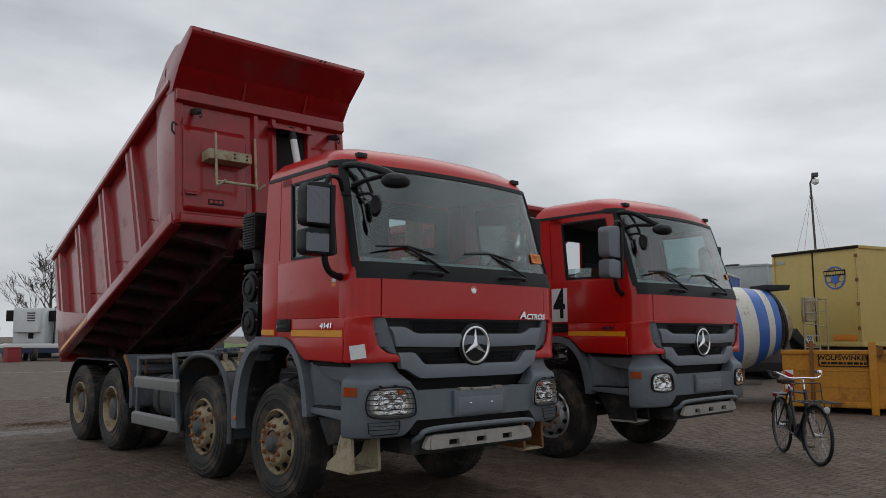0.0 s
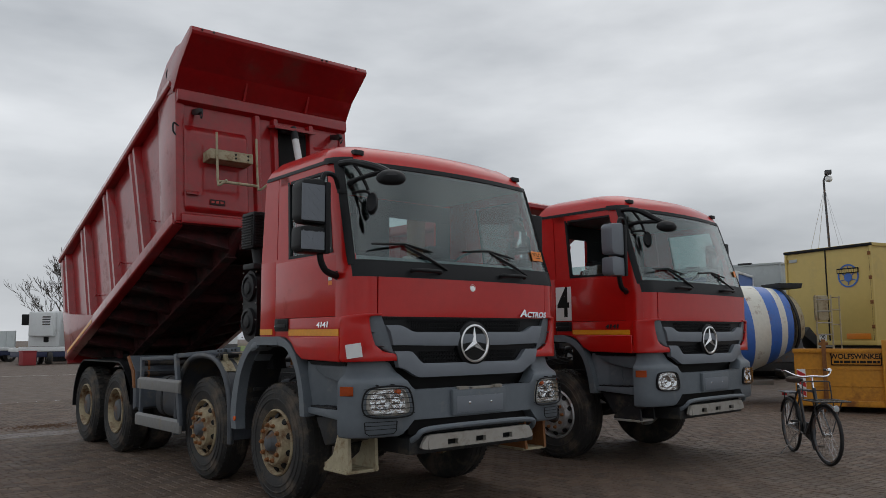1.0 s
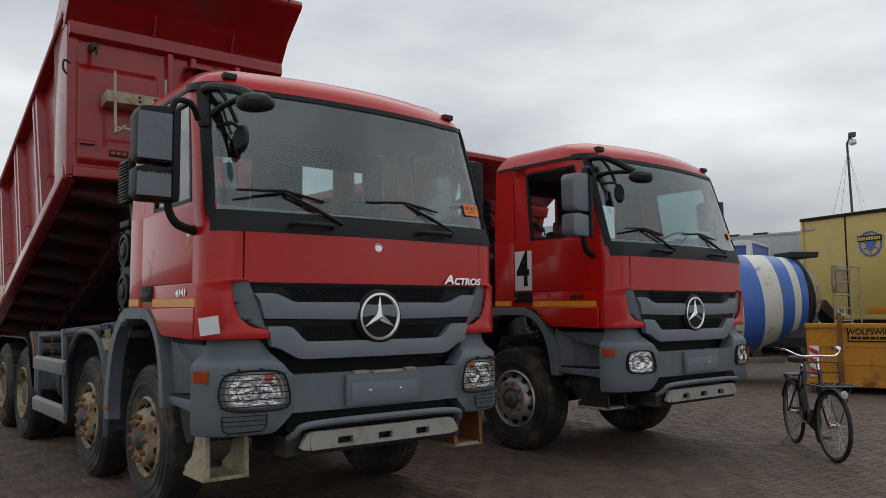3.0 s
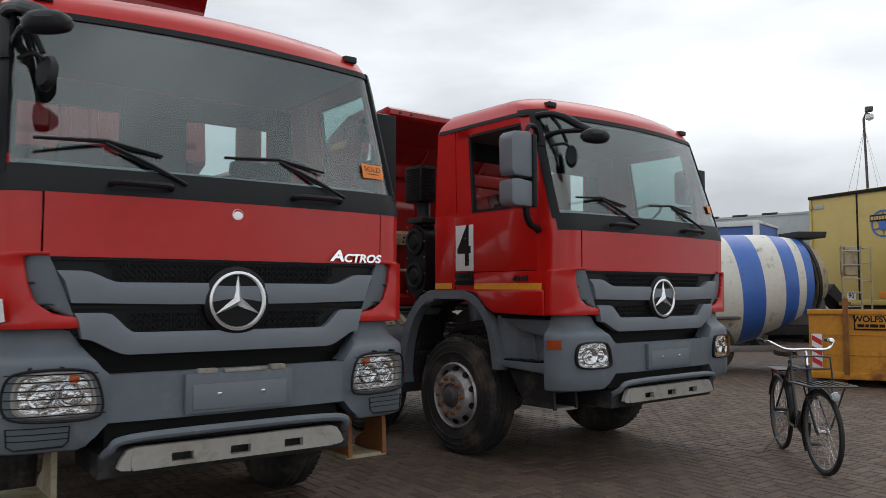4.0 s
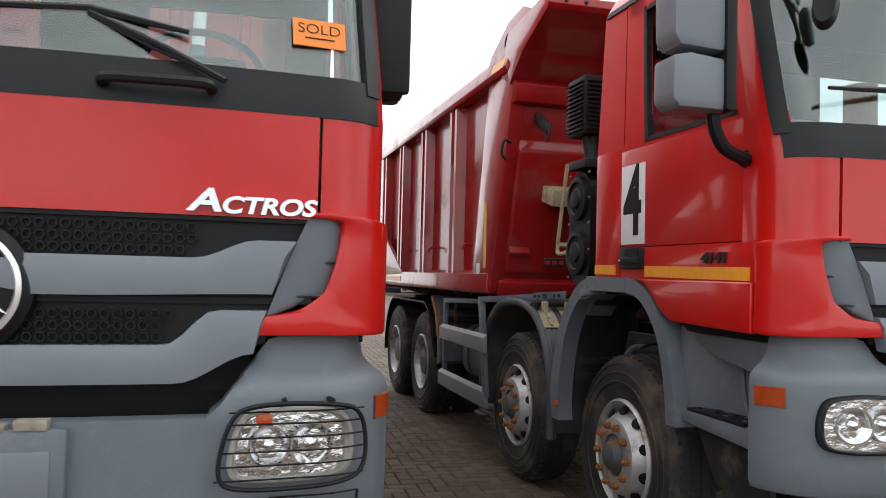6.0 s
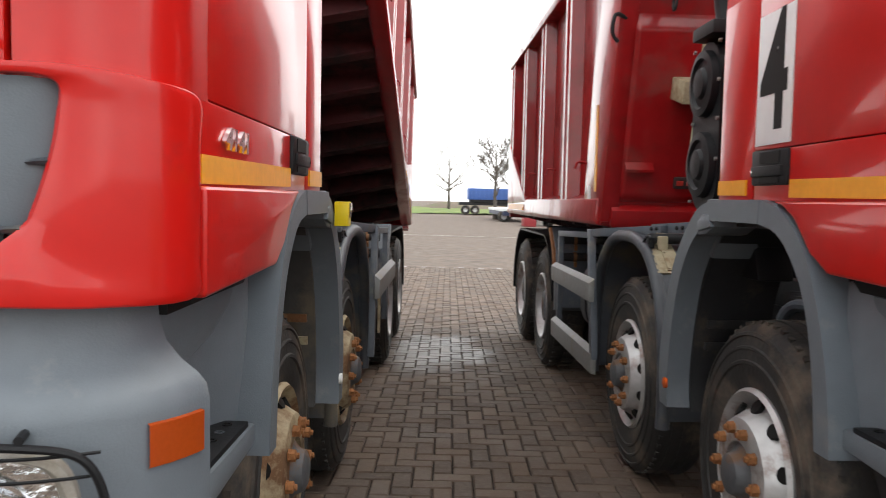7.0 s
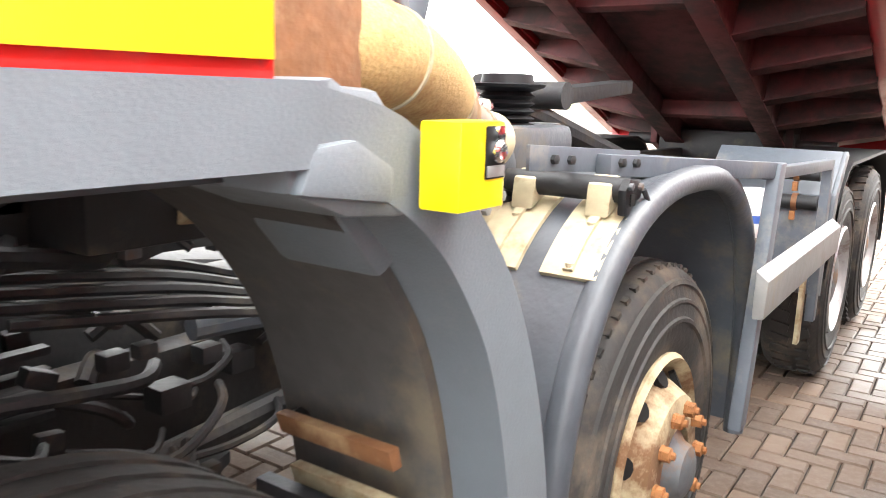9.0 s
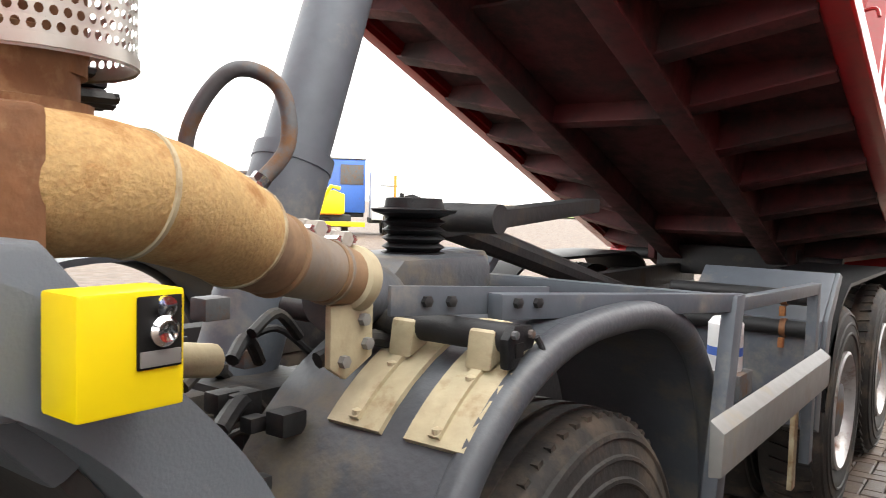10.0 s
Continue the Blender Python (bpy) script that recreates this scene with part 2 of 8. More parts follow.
def curve_pts(ctrl, n=8):
    """Points along a smooth curve through the given ones."""
    c = [Vector(p) for p in ctrl]
    out = []
    for i in range(len(c) - 1):
        p0, p1, p2, p3 = c[max(i - 1, 0)], c[i], c[i + 1], c[min(i + 2, len(c) - 1)]
        for k in range(n):
            t = k / n
            out.append(0.5 * ((2 * p1) + (p2 - p0) * t + (2 * p0 - 5 * p1 + 4 * p2 - p3) * t * t + (3 * p1 - p0 - 3 * p2 + p3) * t ** 3))
    return out + [c[-1]]


def add_lathe(bm, prof, n=32, m=None, close=False, caps=True):
    """A profile of (radius, x) turned about the x axis."""
    verts, rings = [], []
    for r, h in prof:
        ring = [bm.verts.new((h, r * math.cos(2 * math.pi * k / n), r * math.sin(2 * math.pi * k / n))) for k in range(n)]
        rings.append(ring)
        verts += ring
    pairs = list(zip(rings, rings[1:])) + ([(rings[-1], rings[0])] if close else [])
    for a, b in pairs:
        for k in range(n):
            bm.faces.new((a[k], b[k], b[(k + 1) % n], a[(k + 1) % n]))
    if caps and not close:
        bm.faces.new(rings[0])
        bm.faces.new(rings[-1][::-1])
    if m:
        bmesh.ops.transform(bm, matrix=m, verts=verts)


def lathe(prof, n=32, m=None, close=False, caps=True):
    bm = bmesh.new()
    add_lathe(bm, prof, n, m, close, caps)
    return bm


def link_mesh(name, bm, material, parent=None, smooth=35):
    bmesh.ops.recalc_face_normals(bm, faces=bm.faces[:])
    me = bpy.data.meshes.new(name)
    bm.to_mesh(me)
    bm.free()
    me.materials.append(material)
    if smooth:
        me.polygons.foreach_set("use_smooth", [True] * len(me.polygons))
        me.set_sharp_from_angle(angle=radians(smooth))
    ob = new(name, me)
    ob.parent = parent
    return ob


def part(name, bm, material, parent, label="", smooth=35):
    ob = link_mesh(name, bm, material, parent, smooth)
    return tagged(ob, label) if label else ob


def thing(name, label, category, group="", kind="", m=None):
    ob = new(name)
    ob.empty_display_size = 0.1
    if m:
        ob.matrix_world = m
    return tagged(ob, label, category, group, kind)


def text_part(name, body, size, material, parent, m, depth=0.004, label="", bold=0.0, stretch=1.0, slant=0.0):
    cu = bpy.data.curves.new(name, "FONT")
    cu.body, cu.size, cu.extrude, cu.offset, cu.shear = body, size, depth, bold, slant
    cu.align_x, cu.align_y = "CENTER", "CENTER"
    tmp = bpy.data.objects.new(name, cu)
    scene.collection.objects.link(tmp)
    dg = bpy.context.evaluated_depsgraph_get()
    me = bpy.data.meshes.new_from_object(tmp.evaluated_get(dg))
    bpy.data.objects.remove(tmp)
    me.transform(m @ Matrix.Diagonal((stretch, 1, 1, 1)))
    me.materials.clear()
    me.materials.append(material)
    ob = new(name, me)
    ob.parent = parent
    return tagged(ob, label) if label else ob


# ---- the trucks: x across (vehicle's left is +), y from the front backwards, z up ----
W, REAR = 1.25, 1.72
WHEEL_Y = (1.55, 3.24, 6.20, 7.63)
GROUND_Z = 0.035
HUB_Z, TYRE_R = 0.598, 0.563


def lerp_table(tab, z):
    for (z0, a), (z1, b) in zip(tab, tab[1:]):
        if z <= z1:
            t = max(0.0, (z - z0) / (z1 - z0))
            return tuple(p + (q - p) * t for p, q in zip(a, b))
    return tab[-1][1]


# height: front face's y, half width, corner radius, bow of the front
CAB = [(1.2, (0.02, 1.25, 0.20, 0.05)), (2.12, (0.0, 1.25, 0.20, 0.06)), (2.3, (0.045, 1.25, 0.22, 0.07)), (3.15, (0.27, 1.21, 0.23, 0.10)),
       (3.24, (0.31, 1.17, 0.25, 0.10)), (3.33, (0.42, 1.085, 0.30, 0.10)), (3.385, (0.62, 0.92, 0.30, 0.08)), (3.40, (0.80, 0.6, 0.25, 0.04))]


def cab_point(s, z, out=0.0):
    """The cab's outline at a height: s 0..1 along the right side from the rear, 1..2 round the corner, 2..4 across the front, 4..5, 5..6."""
    fy, w, r, bow = lerp_table(CAB, z)
    if s > 3:
        p = cab_point(6 - s, z, out)
        return Vector((-p.x, p.y, p.z))
    if s <= 1:
        return Vector((-w - out, REAR + (fy + bow + r - REAR) * s, z))
    if s <= 2:
        a = (s - 1) * math.pi / 2
        return Vector((-w + r - (r + out) * math.cos(a), fy + bow + r - (r + out) * math.sin(a), z))
    x = (s - 3) * (w - r)
    return Vector((x, fy + bow * (x / (w - r)) ** 2 - out, z))


def s_at_y(y, z):
    fy, w, r, bow = lerp_table(CAB, z)
    return (REAR - y) / (REAR - fy - bow - r)


def cab_patch(s0, s1, z0, z1, out=0.0, thick=0.03, ns=12, nz=6, s0t=None, s1t=None, lead=None, bend=1.0):
    """A curved sheet of the cab's skin between two stations and two heights; the stations may differ at the top."""
    s0t, s1t = s0 if s0t is None else s0t, s1 if s1t is None else s1t
    bm = bmesh.new()
    outer, inner = [], []
    for j in range(nz + 1):
        t = j / nz
        z = z0 + (z1 - z0) * t
        a, b = s0 + (s0t - s0) * t, s1 + (s1t - s1) * (t if lead is None else max(0.0, (t - 0.17) / 0.83)) ** bend
        outs = [out if lead is None else lead + (out - lead) * min(1.0, 2.2 * i / ns) ** 0.6 for i in range(ns + 1)]
        outer.append([bm.verts.new(cab_point(a + (b - a) * i / ns, z, outs[i])) for i in range(ns + 1)])
        inner.append([bm.verts.new(cab_point(a + (b - a) * i / ns, z, outs[i] - thick)) for i in range(ns + 1)])
    for j in range(nz):
        for i in range(ns):
            bm.faces.new((outer[j][i], outer[j][i + 1], outer[j + 1][i + 1], outer[j + 1][i]))
            bm.faces.new((inner[j][i], inner[j + 1][i], inner[j + 1][i + 1], inner[j][i + 1]))
    for j in range(nz):
        bm.faces.new((outer[j][0], outer[j + 1][0], inner[j + 1][0], inner[j][0]))
        bm.faces.new((outer[j][ns], inner[j][ns], inner[j + 1][ns], outer[j + 1][ns]))
    for i in range(ns):
        bm.faces.new((outer[0][i], inner[0][i], inner[0][i + 1], outer[0][i + 1]))
        bm.faces.new((outer[nz][i], outer[nz][i + 1], inner[nz][i + 1], inner[nz][i]))
    return bm


def skin_ring(inner, outer, steps, thick=0.04, n=5):
    """A moulded sheet on the cab's skin between two curves of (station, height); steps give how far across and how proud."""
    a, b = (curve_pts([(s, z, 0.0) for s, z in c], n) for c in (inner, outer))
    bm = bmesh.new()
    def lay(drop):
        rows = []
        for f, out in steps:
            row = []
            for p, q in zip(a, b):
                w = p.lerp(q, f)
                row.append(bm.verts.new(cab_point(w.x, w.y, out - drop)))
            rows.append(row)
        return rows
    top, low = lay(0.0), lay(thick)
    k = len(a) - 1
    for rows, flip in ((top, False), (low, True)):
        for r0, r1 in zip(rows, rows[1:]):
            for i in range(k):
                f = (r0[i], r0[i + 1], r1[i + 1], r1[i])
                bm.faces.new(f[::-1] if flip else f)
    for e in (0, -1):
        for i in range(k):
            bm.faces.new((top[e][i], low[e][i], low[e][i + 1], top[e][i + 1]))
        for j in range(len(steps) - 1):
            bm.faces.new((top[j][e], top[j + 1][e], low[j + 1][e], low[j][e]))
    bmesh.ops.recalc_face_normals(bm, faces=bm.faces[:])
    return bm


def mirrored(bm):
    """The same mesh on the other side of the vehicle."""
    c = bm.copy()
    bmesh.ops.scale(c, vec=(-1, 1, 1), verts=c.verts[:])
    bmesh.ops.reverse_faces(c, faces=c.faces[:])
    return c


def both(name, bm, material, parent, label=""):
    part(name, mirrored(bm), material, parent, label)
    return part(name, bm, material, parent, label)


def wheel(parent, side, y, rear, rim_mat, steer=0.0):
    """A tyre on a disc wheel with hub and nuts; the rear ones are twin wheels with a dished rim."""
    m = pose(side * (1.0 if rear else 0.965), y, HUB_Z) @ (Matrix.Diagonal((1, 1, 1, 1)) if side > 0 else pose(0, 0, 0, 0, 0, 180))
    w = new("wheel")
    w.parent = parent
    w.matrix_basis = m
    R = TYRE_R
    x1 = 0.19
    offs = (0.0, -0.36) if rear else (0.0,)
    for o in offs:
        prof = [(0.30, x1 - 0.02 + o), (0.36, x1 + 0.005 + o), (0.40, x1 + 0.008 + o), (0.405, x1 + 0.016 + o), (0.415, x1 + 0.016 + o), (0.42, x1 + 0.010 + o), (0.455, x1 + 0.009 + o), (0.46, x1 + 0.013 + o), (0.468, x1 + 0.012 + o), (0.472, x1 + 0.005 + o), (0.505, x1 - 0.002 + o), (0.51, x1 + 0.004 + o), (0.522, x1 + 0.0 + o), (0.526, x1 - 0.010 + o), (R - 0.022, x1 - 0.018 + o), (R - 0.004, x1 - 0.045 + o),
                (R, x1 - 0.08 + o), (R, -0.05 + o), (R - 0.004, -0.08 + o), (R - 0.03, -0.11 + o), (0.44, -0.135 + o), (0.30, -0.11 + o)]
        bm = bmesh.new()
        add_lathe(bm, prof, 56, close=True)
        tyre = part("tyre", bm, RUBBER, w, "worn black rubber tyre, dusty")
        if not rear or o == 0.0:
            bt = bmesh.new()
            n = 44 if rear else 60
            for k in range(n):
                rot = pose(0, 0, 0, 360 * k / n)
                if rear:
                    add_box(bt, x1 - 0.105, x1 - 0.038, -0.028, 0.028, R - 0.02, R + 0.010, rot @ pose(0, 0, 0, 0, 0, 12))
                    add_box(bt, -0.045, 0.055, -0.028, 0.028, R - 0.02, R + 0.010, rot @ pose(0, 0, 0, 4, 0, -12))
                else:
                    add_box(bt, x1 - 0.052, x1 - 0.034, -0.011, 0.011, R - 0.02, R + 0.001, rot)
            for k in range(3 if not rear else 0):
                add_lathe(bt, [(R - 0.01, x1 - 0.09 - 0.06 * k), (R + 0.006, x1 - 0.09 - 0.06 * k), (R + 0.006, x1 - 0.125 - 0.06 * k), (R - 0.01, x1 - 0.125 - 0.06 * k)], 48, close=True)
            part("tread", bt, RUBBER, tyre)
    rw = bmesh.new()
    if rear:
        add_lathe(rw, [(0.315, x1 + 0.005), (0.30, x1 + 0.012), (0.285, x1 - 0.01), (0.275, x1 - 0.06), (0.262, x1 - 0.12), (0.20, x1 - 0.145), (0.10, x1 - 0.145), (0.10, x1 - 0.20), (0.30, x1 - 0.20)], 40, close=True)
    else:
        add_lathe(rw, [(0.315, x1 - 0.005), (0.302, x1 + 0.010), (0.286, x1 - 0.012), (0.274, x1 - 0.06), (0.262, x1 - 0.075), (0.235, x1 - 0.01), (0.205, x1 + 0.042), (0.175, x1 + 0.050), (0.12, x1 + 0.050), (0.118, x1 + 0.0), (0.02, x1), (0.02, -0.1), (0.30, -0.1)], 40, close=True)
    part("rim", rw, rim_mat, w, "painted steel rim with rust")
    for k in range(10):
        a = 360 * k / 10 + 18
        hand = bmesh.new()
        if rear:
            add_lathe(hand, [(0.034, x1 - 0.142), (0.034, x1 - 0.128), (0.001, x1 - 0.126)], 10, pose(0, 0, 0, a) @ pose(0, 0.232, 0))
        else:
            add_lathe(hand, [(0.030, 0.0), (0.030, 0.018), (0.001, 0.019)], 10, pose(0, 0, 0, a) @ pose(x1 - 0.022, 0.243, 0, 0, 0, 35))
        part("hand_hole", hand, INK, w)
    hb = bmesh.new()
    if rear:
        add_lathe(hb, [(0.16, x1 - 0.15), (0.155, x1 - 0.05), (0.14, x1 - 0.02), (0.05, x1 - 0.005), (0.01, x1)], 28)
    else:
        add_lathe(hb, [(0.115, x1 - 0.005), (0.112, x1 + 0.035), (0.085, x1 + 0.055), (0.072, x1 + 0.085), (0.05, x1 + 0.095), (0.01, x1 + 0.097)], 24)
    part("hub", hb, HUBGREY, w)
    for k in range(10):
        nb = bmesh.new()
        nm = pose(0, 0, 0, 36 * k)
        rr = 0.168
        base = x1 - 0.145 if rear else x1 + 0.05
        add_lathe(nb, [(0.023, base), (0.023, base + 0.008), (0.021, base + 0.009), (0.021, base + 0.026), (0.011, base + 0.029), (0.011, base + 0.038), (0.002, base + 0.039)], 6, nm @ pose(0, rr, 0))
        part("wheel_nut", nb, RUST if not rear else HUBGREY, w)
    return w


def arch(profile_outer, profile_inner, x0, x1):
    """A mudguard strip between two open profiles of (y, z), drawn out in x."""
    return prism(profile_outer + profile_inner[::-1], "x", x0, x1)


def arc(cy, cz, ry, rz, a0, a1, n=14):
    return [(cy + ry * math.cos(radians(a0 + (a1 - a0) * i / n)), cz + rz * math.sin(radians(a0 + (a1 - a0) * i / n))) for i in range(n + 1)]


def guard_arc(grow, a0, a1, n=24):
    """The second mudguard's outline: an arch with full shoulders."""
    out = []
    for i in range(n + 1):
        a = radians(a0 + (a1 - a0) * i / n)
        c, q = math.cos(a), math.sin(a)
        out.append((3.20 + (0.735 + grow) * math.copysign(abs(c) ** 0.78, c), HUB_Z + (0.80 + grow) * math.copysign(abs(q) ** 0.78, q)))
    return out


def truck_cab(root, sign_four, guards, number):
    # skin
    part("bonnet_flap", cab_patch(2.03, 3.97, 1.765, 2.10, 0.012, 0.03, 24, 5), RED, root, "red front flap with small dents")
    if not sign_four:
        part("round_badge", lathe([(0.034, 0), (0.034, 0.010), (0.031, 0.013), (0.028, 0.010), (0.01, 0.011)], 24, pose(0, 0.0, 2.035, 0, 0, -90)), EMBLEM, root, "small round chrome badge")
        text_part("model_lettering", "A", 0.098, CHROME, root, pose(0.668, 0.004, 1.809, 90, 0, 4.5), 0.007, "chrome lettering", 0.003, 1.45, 0.2)
        text_part("model_lettering", "CTROS", 0.072, CHROME, root, pose(0.862, 0.018, 1.797, 90, 0, 5), 0.007, "chrome lettering", 0.0025, 1.27, 0.2)
    for s0, s1 in ((1.45, 2.02), (3.98, 4.55)):
        part("corner_panel", cab_patch(s0, s1, 1.765, 2.10, 0.008, 0.03, 8, 5), RED, root)
    # wind deflector corner round a louvred flank
    flank_in = [(3.943, 1.768), (3.88, 1.613), (3.832, 1.470), (3.818, 1.450)]
    flank_out = [(4.18, 1.764), (4.135, 1.662), (4.03, 1.551), (3.845, 1.448)]
    red_in = [(3.945, 1.770), (4.08, 1.766), (4.155, 1.752), (4.145, 1.705), (4.12, 1.655), (4.075, 1.600), (4.02, 1.548), (3.94, 1.482), (3.88, 1.462), (3.815, 1.452)]
    red_out = [(3.945, 1.789), (4.2, 1.787), (4.55, 1.776), (4.93, 1.757), (4.935, 1.68), (4.935, 1.56), (4.93, 1.46), (4.90, 1.392), (4.35, 1.388), (3.805, 1.390)]
    red_steps = ((0.0, -0.02), (0.0, 0.016), (0.03, 0.026), (0.12, 0.030), (0.35, 0.032), (0.6, 0.032), (0.8, 0.032), (0.93, 0.031), (0.975, 0.028), (1.0, 0.018), (1.0, -0.01))
    both("corner_deflector", skin_ring(red_in, red_out, red_steps, 0.02), RED, root, "red corner panel with chipped paint")
    both("louvred_flank", skin_ring(flank_in, flank_out, ((0.0, 0.014), (0.25, 0.012), (0.6, 0.004), (1.0, -0.008)), 0.03), GREY, root, "grey louvred flank")
    for z, s0, s1 in ((1.625, 4.0, 4.10), (1.513, 3.915, 3.985)):
        both("louvre", skin_ring([(s0, z), (s0 + 0.04, z), (s1, z), (s1 + 0.012, z)], [(s0, z + 0.006), (s0 + 0.04, z + 0.010), (s1, z + 0.013), (s1 + 0.012, z + 0.013)], ((0.0, 0.012), (0.5, 0.018), (1.0, 0.010)), 0.02, 2), DGREY, root)
    both("a_post_panel", cab_patch(s_at_y(0.345, 2.0), 1.55, 1.765, 2.30, 0.005, 0.03, 8, 6), RED, root)
    # black cowl below the windscreen
    part("cowl", cab_patch(1.40, 4.60, 2.10, 2.245, 0.014, 0.03, 30, 3), BLACK, root, "black cowl with grab handles")
    for x0 in (-0.55, 0.52):
        part("cowl_handle", tube(curve_pts([(x0 - 0.16, 0.0, 2.155), (x0 - 0.14, -0.035, 2.165), (x0, -0.045, 2.165), (x0 + 0.14, -0.035, 2.165), (x0 + 0.16, 0.0, 2.155)], 4), 0.018, 8), BLACK, root)
    # windscreen and its surround
    part("windscreen", cab_patch(1.52, 4.44, 2.245, 3.13, 0.0, 0.008, 30, 10), GLASS, root, "large tinted windscreen").visible_shadow = False
    part("windscreen_surround", cab_patch(1.33, 1.535, 2.20, 3.16, 0.018, 0.05, 6, 10), BLACK, root)
    part("windscreen_surround", cab_patch(4.425, 4.64, 2.20, 3.16, 0.018, 0.05, 6, 10), BLACK, root)
    part("windscreen_top_seal", cab_patch(1.5, 4.5, 3.115, 3.155, 0.008, 0.03, 30, 1), BLACK, root)
    # roof
    bm = bmesh.new()
    rings = []
    for z, *_ in [(3.15,), (3.19,), (3.24,), (3.285,), (3.33,), (3.36,), (3.385,), (3.40,)]:
        fy, w, r, bow = lerp_table(CAB, z)
        ring = [cab_point(6 * i / 60, z) for i in range(61)]
        back = REAR - (0.0 if z < 3.2 else (z - 3.2) * 0.6)
        for p in ring:
            p.y = min(p.y, back)
        rings.append([bm.verts.new(p) for p in ring])
    for a, b in zip(rings, rings[1:]):
        for i in range(60):
            bm.faces.new((a[i], a[i + 1], b[i + 1], b[i]))
        bm.faces.new((a[60], a[0], b[0], b[60]))
    bm.faces.new(rings[-1])
    bm.faces.new(rings[0][::-1])
    part("roof", bm, RED, root, "rounded red cab roof")
    for x in (-0.99, 0.99):
        part("roof_marker_lamp", box(x - 0.05, x + 0.05, 0.385, 0.455, 3.215, 3.262, 0.012), CHASSIS, root, "small dark marker lamp")
    # sides: door, pillars, lower panels
    for sd in (-1, 1):
        def sidepart(name, bm, material, label=""):
            if sd > 0:
                bmesh.ops.scale(bm, vec=(-1, 1, 1), verts=bm.verts[:])
            return part(name, bm, material, root, label)
        ys = s_at_y
        lower = [(0.25, 1.385), (0.86, 1.40), (0.96, 1.45), (1.06, 1.545), (1.14, 1.585), (1.22, 1.600), (0.25, 1.598)]
        sidepart("lower_door_panel", prism(lower, "x", -1.283, -1.21, 0.014, None, 3), RED, "bulged red lower door panel")
        sidepart("door_foot", prism([(0.25, 1.59), (1.405, 1.603), (1.405, 1.768), (0.25, 1.768)], "x", -1.255, -1.21, 0.005), RED)
        door = sidepart("door", prism([(0.34, 1.77), (1.415, 1.77), (1.415, 2.30), (0.34, 2.30)], "x", -1.256, -1.21, 0.008), RED, "red cab door")
        sidepart("door_belt", cab_patch(0.98, s_at_y(1.415, 2.3), 2.295, 2.335, 0.004, 0.04, 6, 1), RED)
        sidepart("door_rear_pillar", cab_patch(s_at_y(1.415, 2.7), s_at_y(1.20, 2.7), 2.33, 3.15, 0.004, 0.04, 3, 8), RED)
        sidepart("front_pillar", cab_patch(s_at_y(0.40, 2.3), 1.42, 2.24, 3.15, 0.004, 0.04, 6, 8, s_at_y(0.56, 3.15)), RED)
        sidepart("door_header", cab_patch(s_at_y(1.42, 3.1), s_at_y(0.5, 3.1), 3.05, 3.15, 0.004, 0.04, 5, 2), RED)
        sidepart("roof_gutter", cab_patch(0.02, 1.5, 3.135, 3.17, 0.012, 0.03, 14, 1), BLACK)
        sidepart("side_window_seal", cab_patch(s_at_y(1.21, 2.7), s_at_y(0.41, 2.4), 2.32, 2.345, 0.008, 0.03, 5, 1), BLACK)
        sidepart("side_window_seal", cab_patch(s_at_y(1.215, 2.7), s_at_y(1.185, 2.7), 2.32, 3.07, 0.008, 0.03, 1, 6), BLACK)
        sidepart("side_window_seal", cab_patch(s_at_y(0.43, 2.34), s_at_y(0.40, 2.34), 2.32, 3.07, 0.008, 0.03, 1, 6, s_at_y(0.57, 3.07), s_at_y(0.54, 3.07)), BLACK)
        sidepart("side_window_seal", cab_patch(s_at_y(1.21, 3.05), s_at_y(0.55, 3.05), 3.045, 3.07, 0.008, 0.03, 4, 1), BLACK)
        if not (sign_four and sd < 0):
            sidepart("side_window", cab_patch(s_at_y(1.20, 2.7), s_at_y(0.42, 2.34), 2.335, 3.055, -0.008, 0.006, 4, 6, None, s_at_y(0.56, 3.05)), GLASS, "side window").visible_shadow = False
        else:
            sidepart("side_window", cab_patch(s_at_y(1.20, 2.7), s_at_y(0.42, 2.34), 2.335, 2.46, -0.012, 0.006, 4, 2, None, s_at_y(0.44, 2.5)), GLASS, "side window wound down").visible_shadow = False
        sidepart("rear_corner_panel", prism([(1.42, 1.605), (REAR, 1.60), (REAR, 2.32), (1.42, 2.32)], "x", -1.254, -1.21, 0.006), RED)
        sidepart("rear_corner_pillar", cab_patch(0.0, s_at_y(1.43, 2.7), 2.31, 3.15, 0.002, 0.04, 3, 8), RED)
        sidepart("reflective_stripe", prism([(0.29, 1.603), (1.14, 1.612), (1.14, 1.668), (0.29, 1.660)], "x", -1.261, -1.250), AMBER, "amber reflective stripe")
        sidepart("reflective_stripe", prism([(1.465, 1.620), (1.712, 1.622), (1.712, 1.676), (1.465, 1.674)], "x", -1.261, -1.250), AMBER, "amber reflective stripe")
        handle = sidepart("door_handle", prism([(1.15, 1.652), (1.405, 1.652), (1.408, 1.770), (1.152, 1.768)], "x", -1.268, -1.245, 0.01), BLACK, "black recessed door handle")
        cup = bmesh.new()
        add_box(cup, -1.2715, -1.266, 1.195, 1.335, 1.722, 1.760)
        low = bmesh.new()
        add_box(low, -1.2715, -1.266, 1.195, 1.335, 1.660, 1.676)
        part("handle_recess", low if sd < 0 else mirrored(low), INK, handle)
        lock = lathe([(0.007, 0.0), (0.007, 0.004), (0.002, 0.005)], 10, pose(-1.2735, 1.384, 1.698, 0, 0, 180))
        part("door_lock", lock if sd < 0 else mirrored(lock), CHROME, handle)
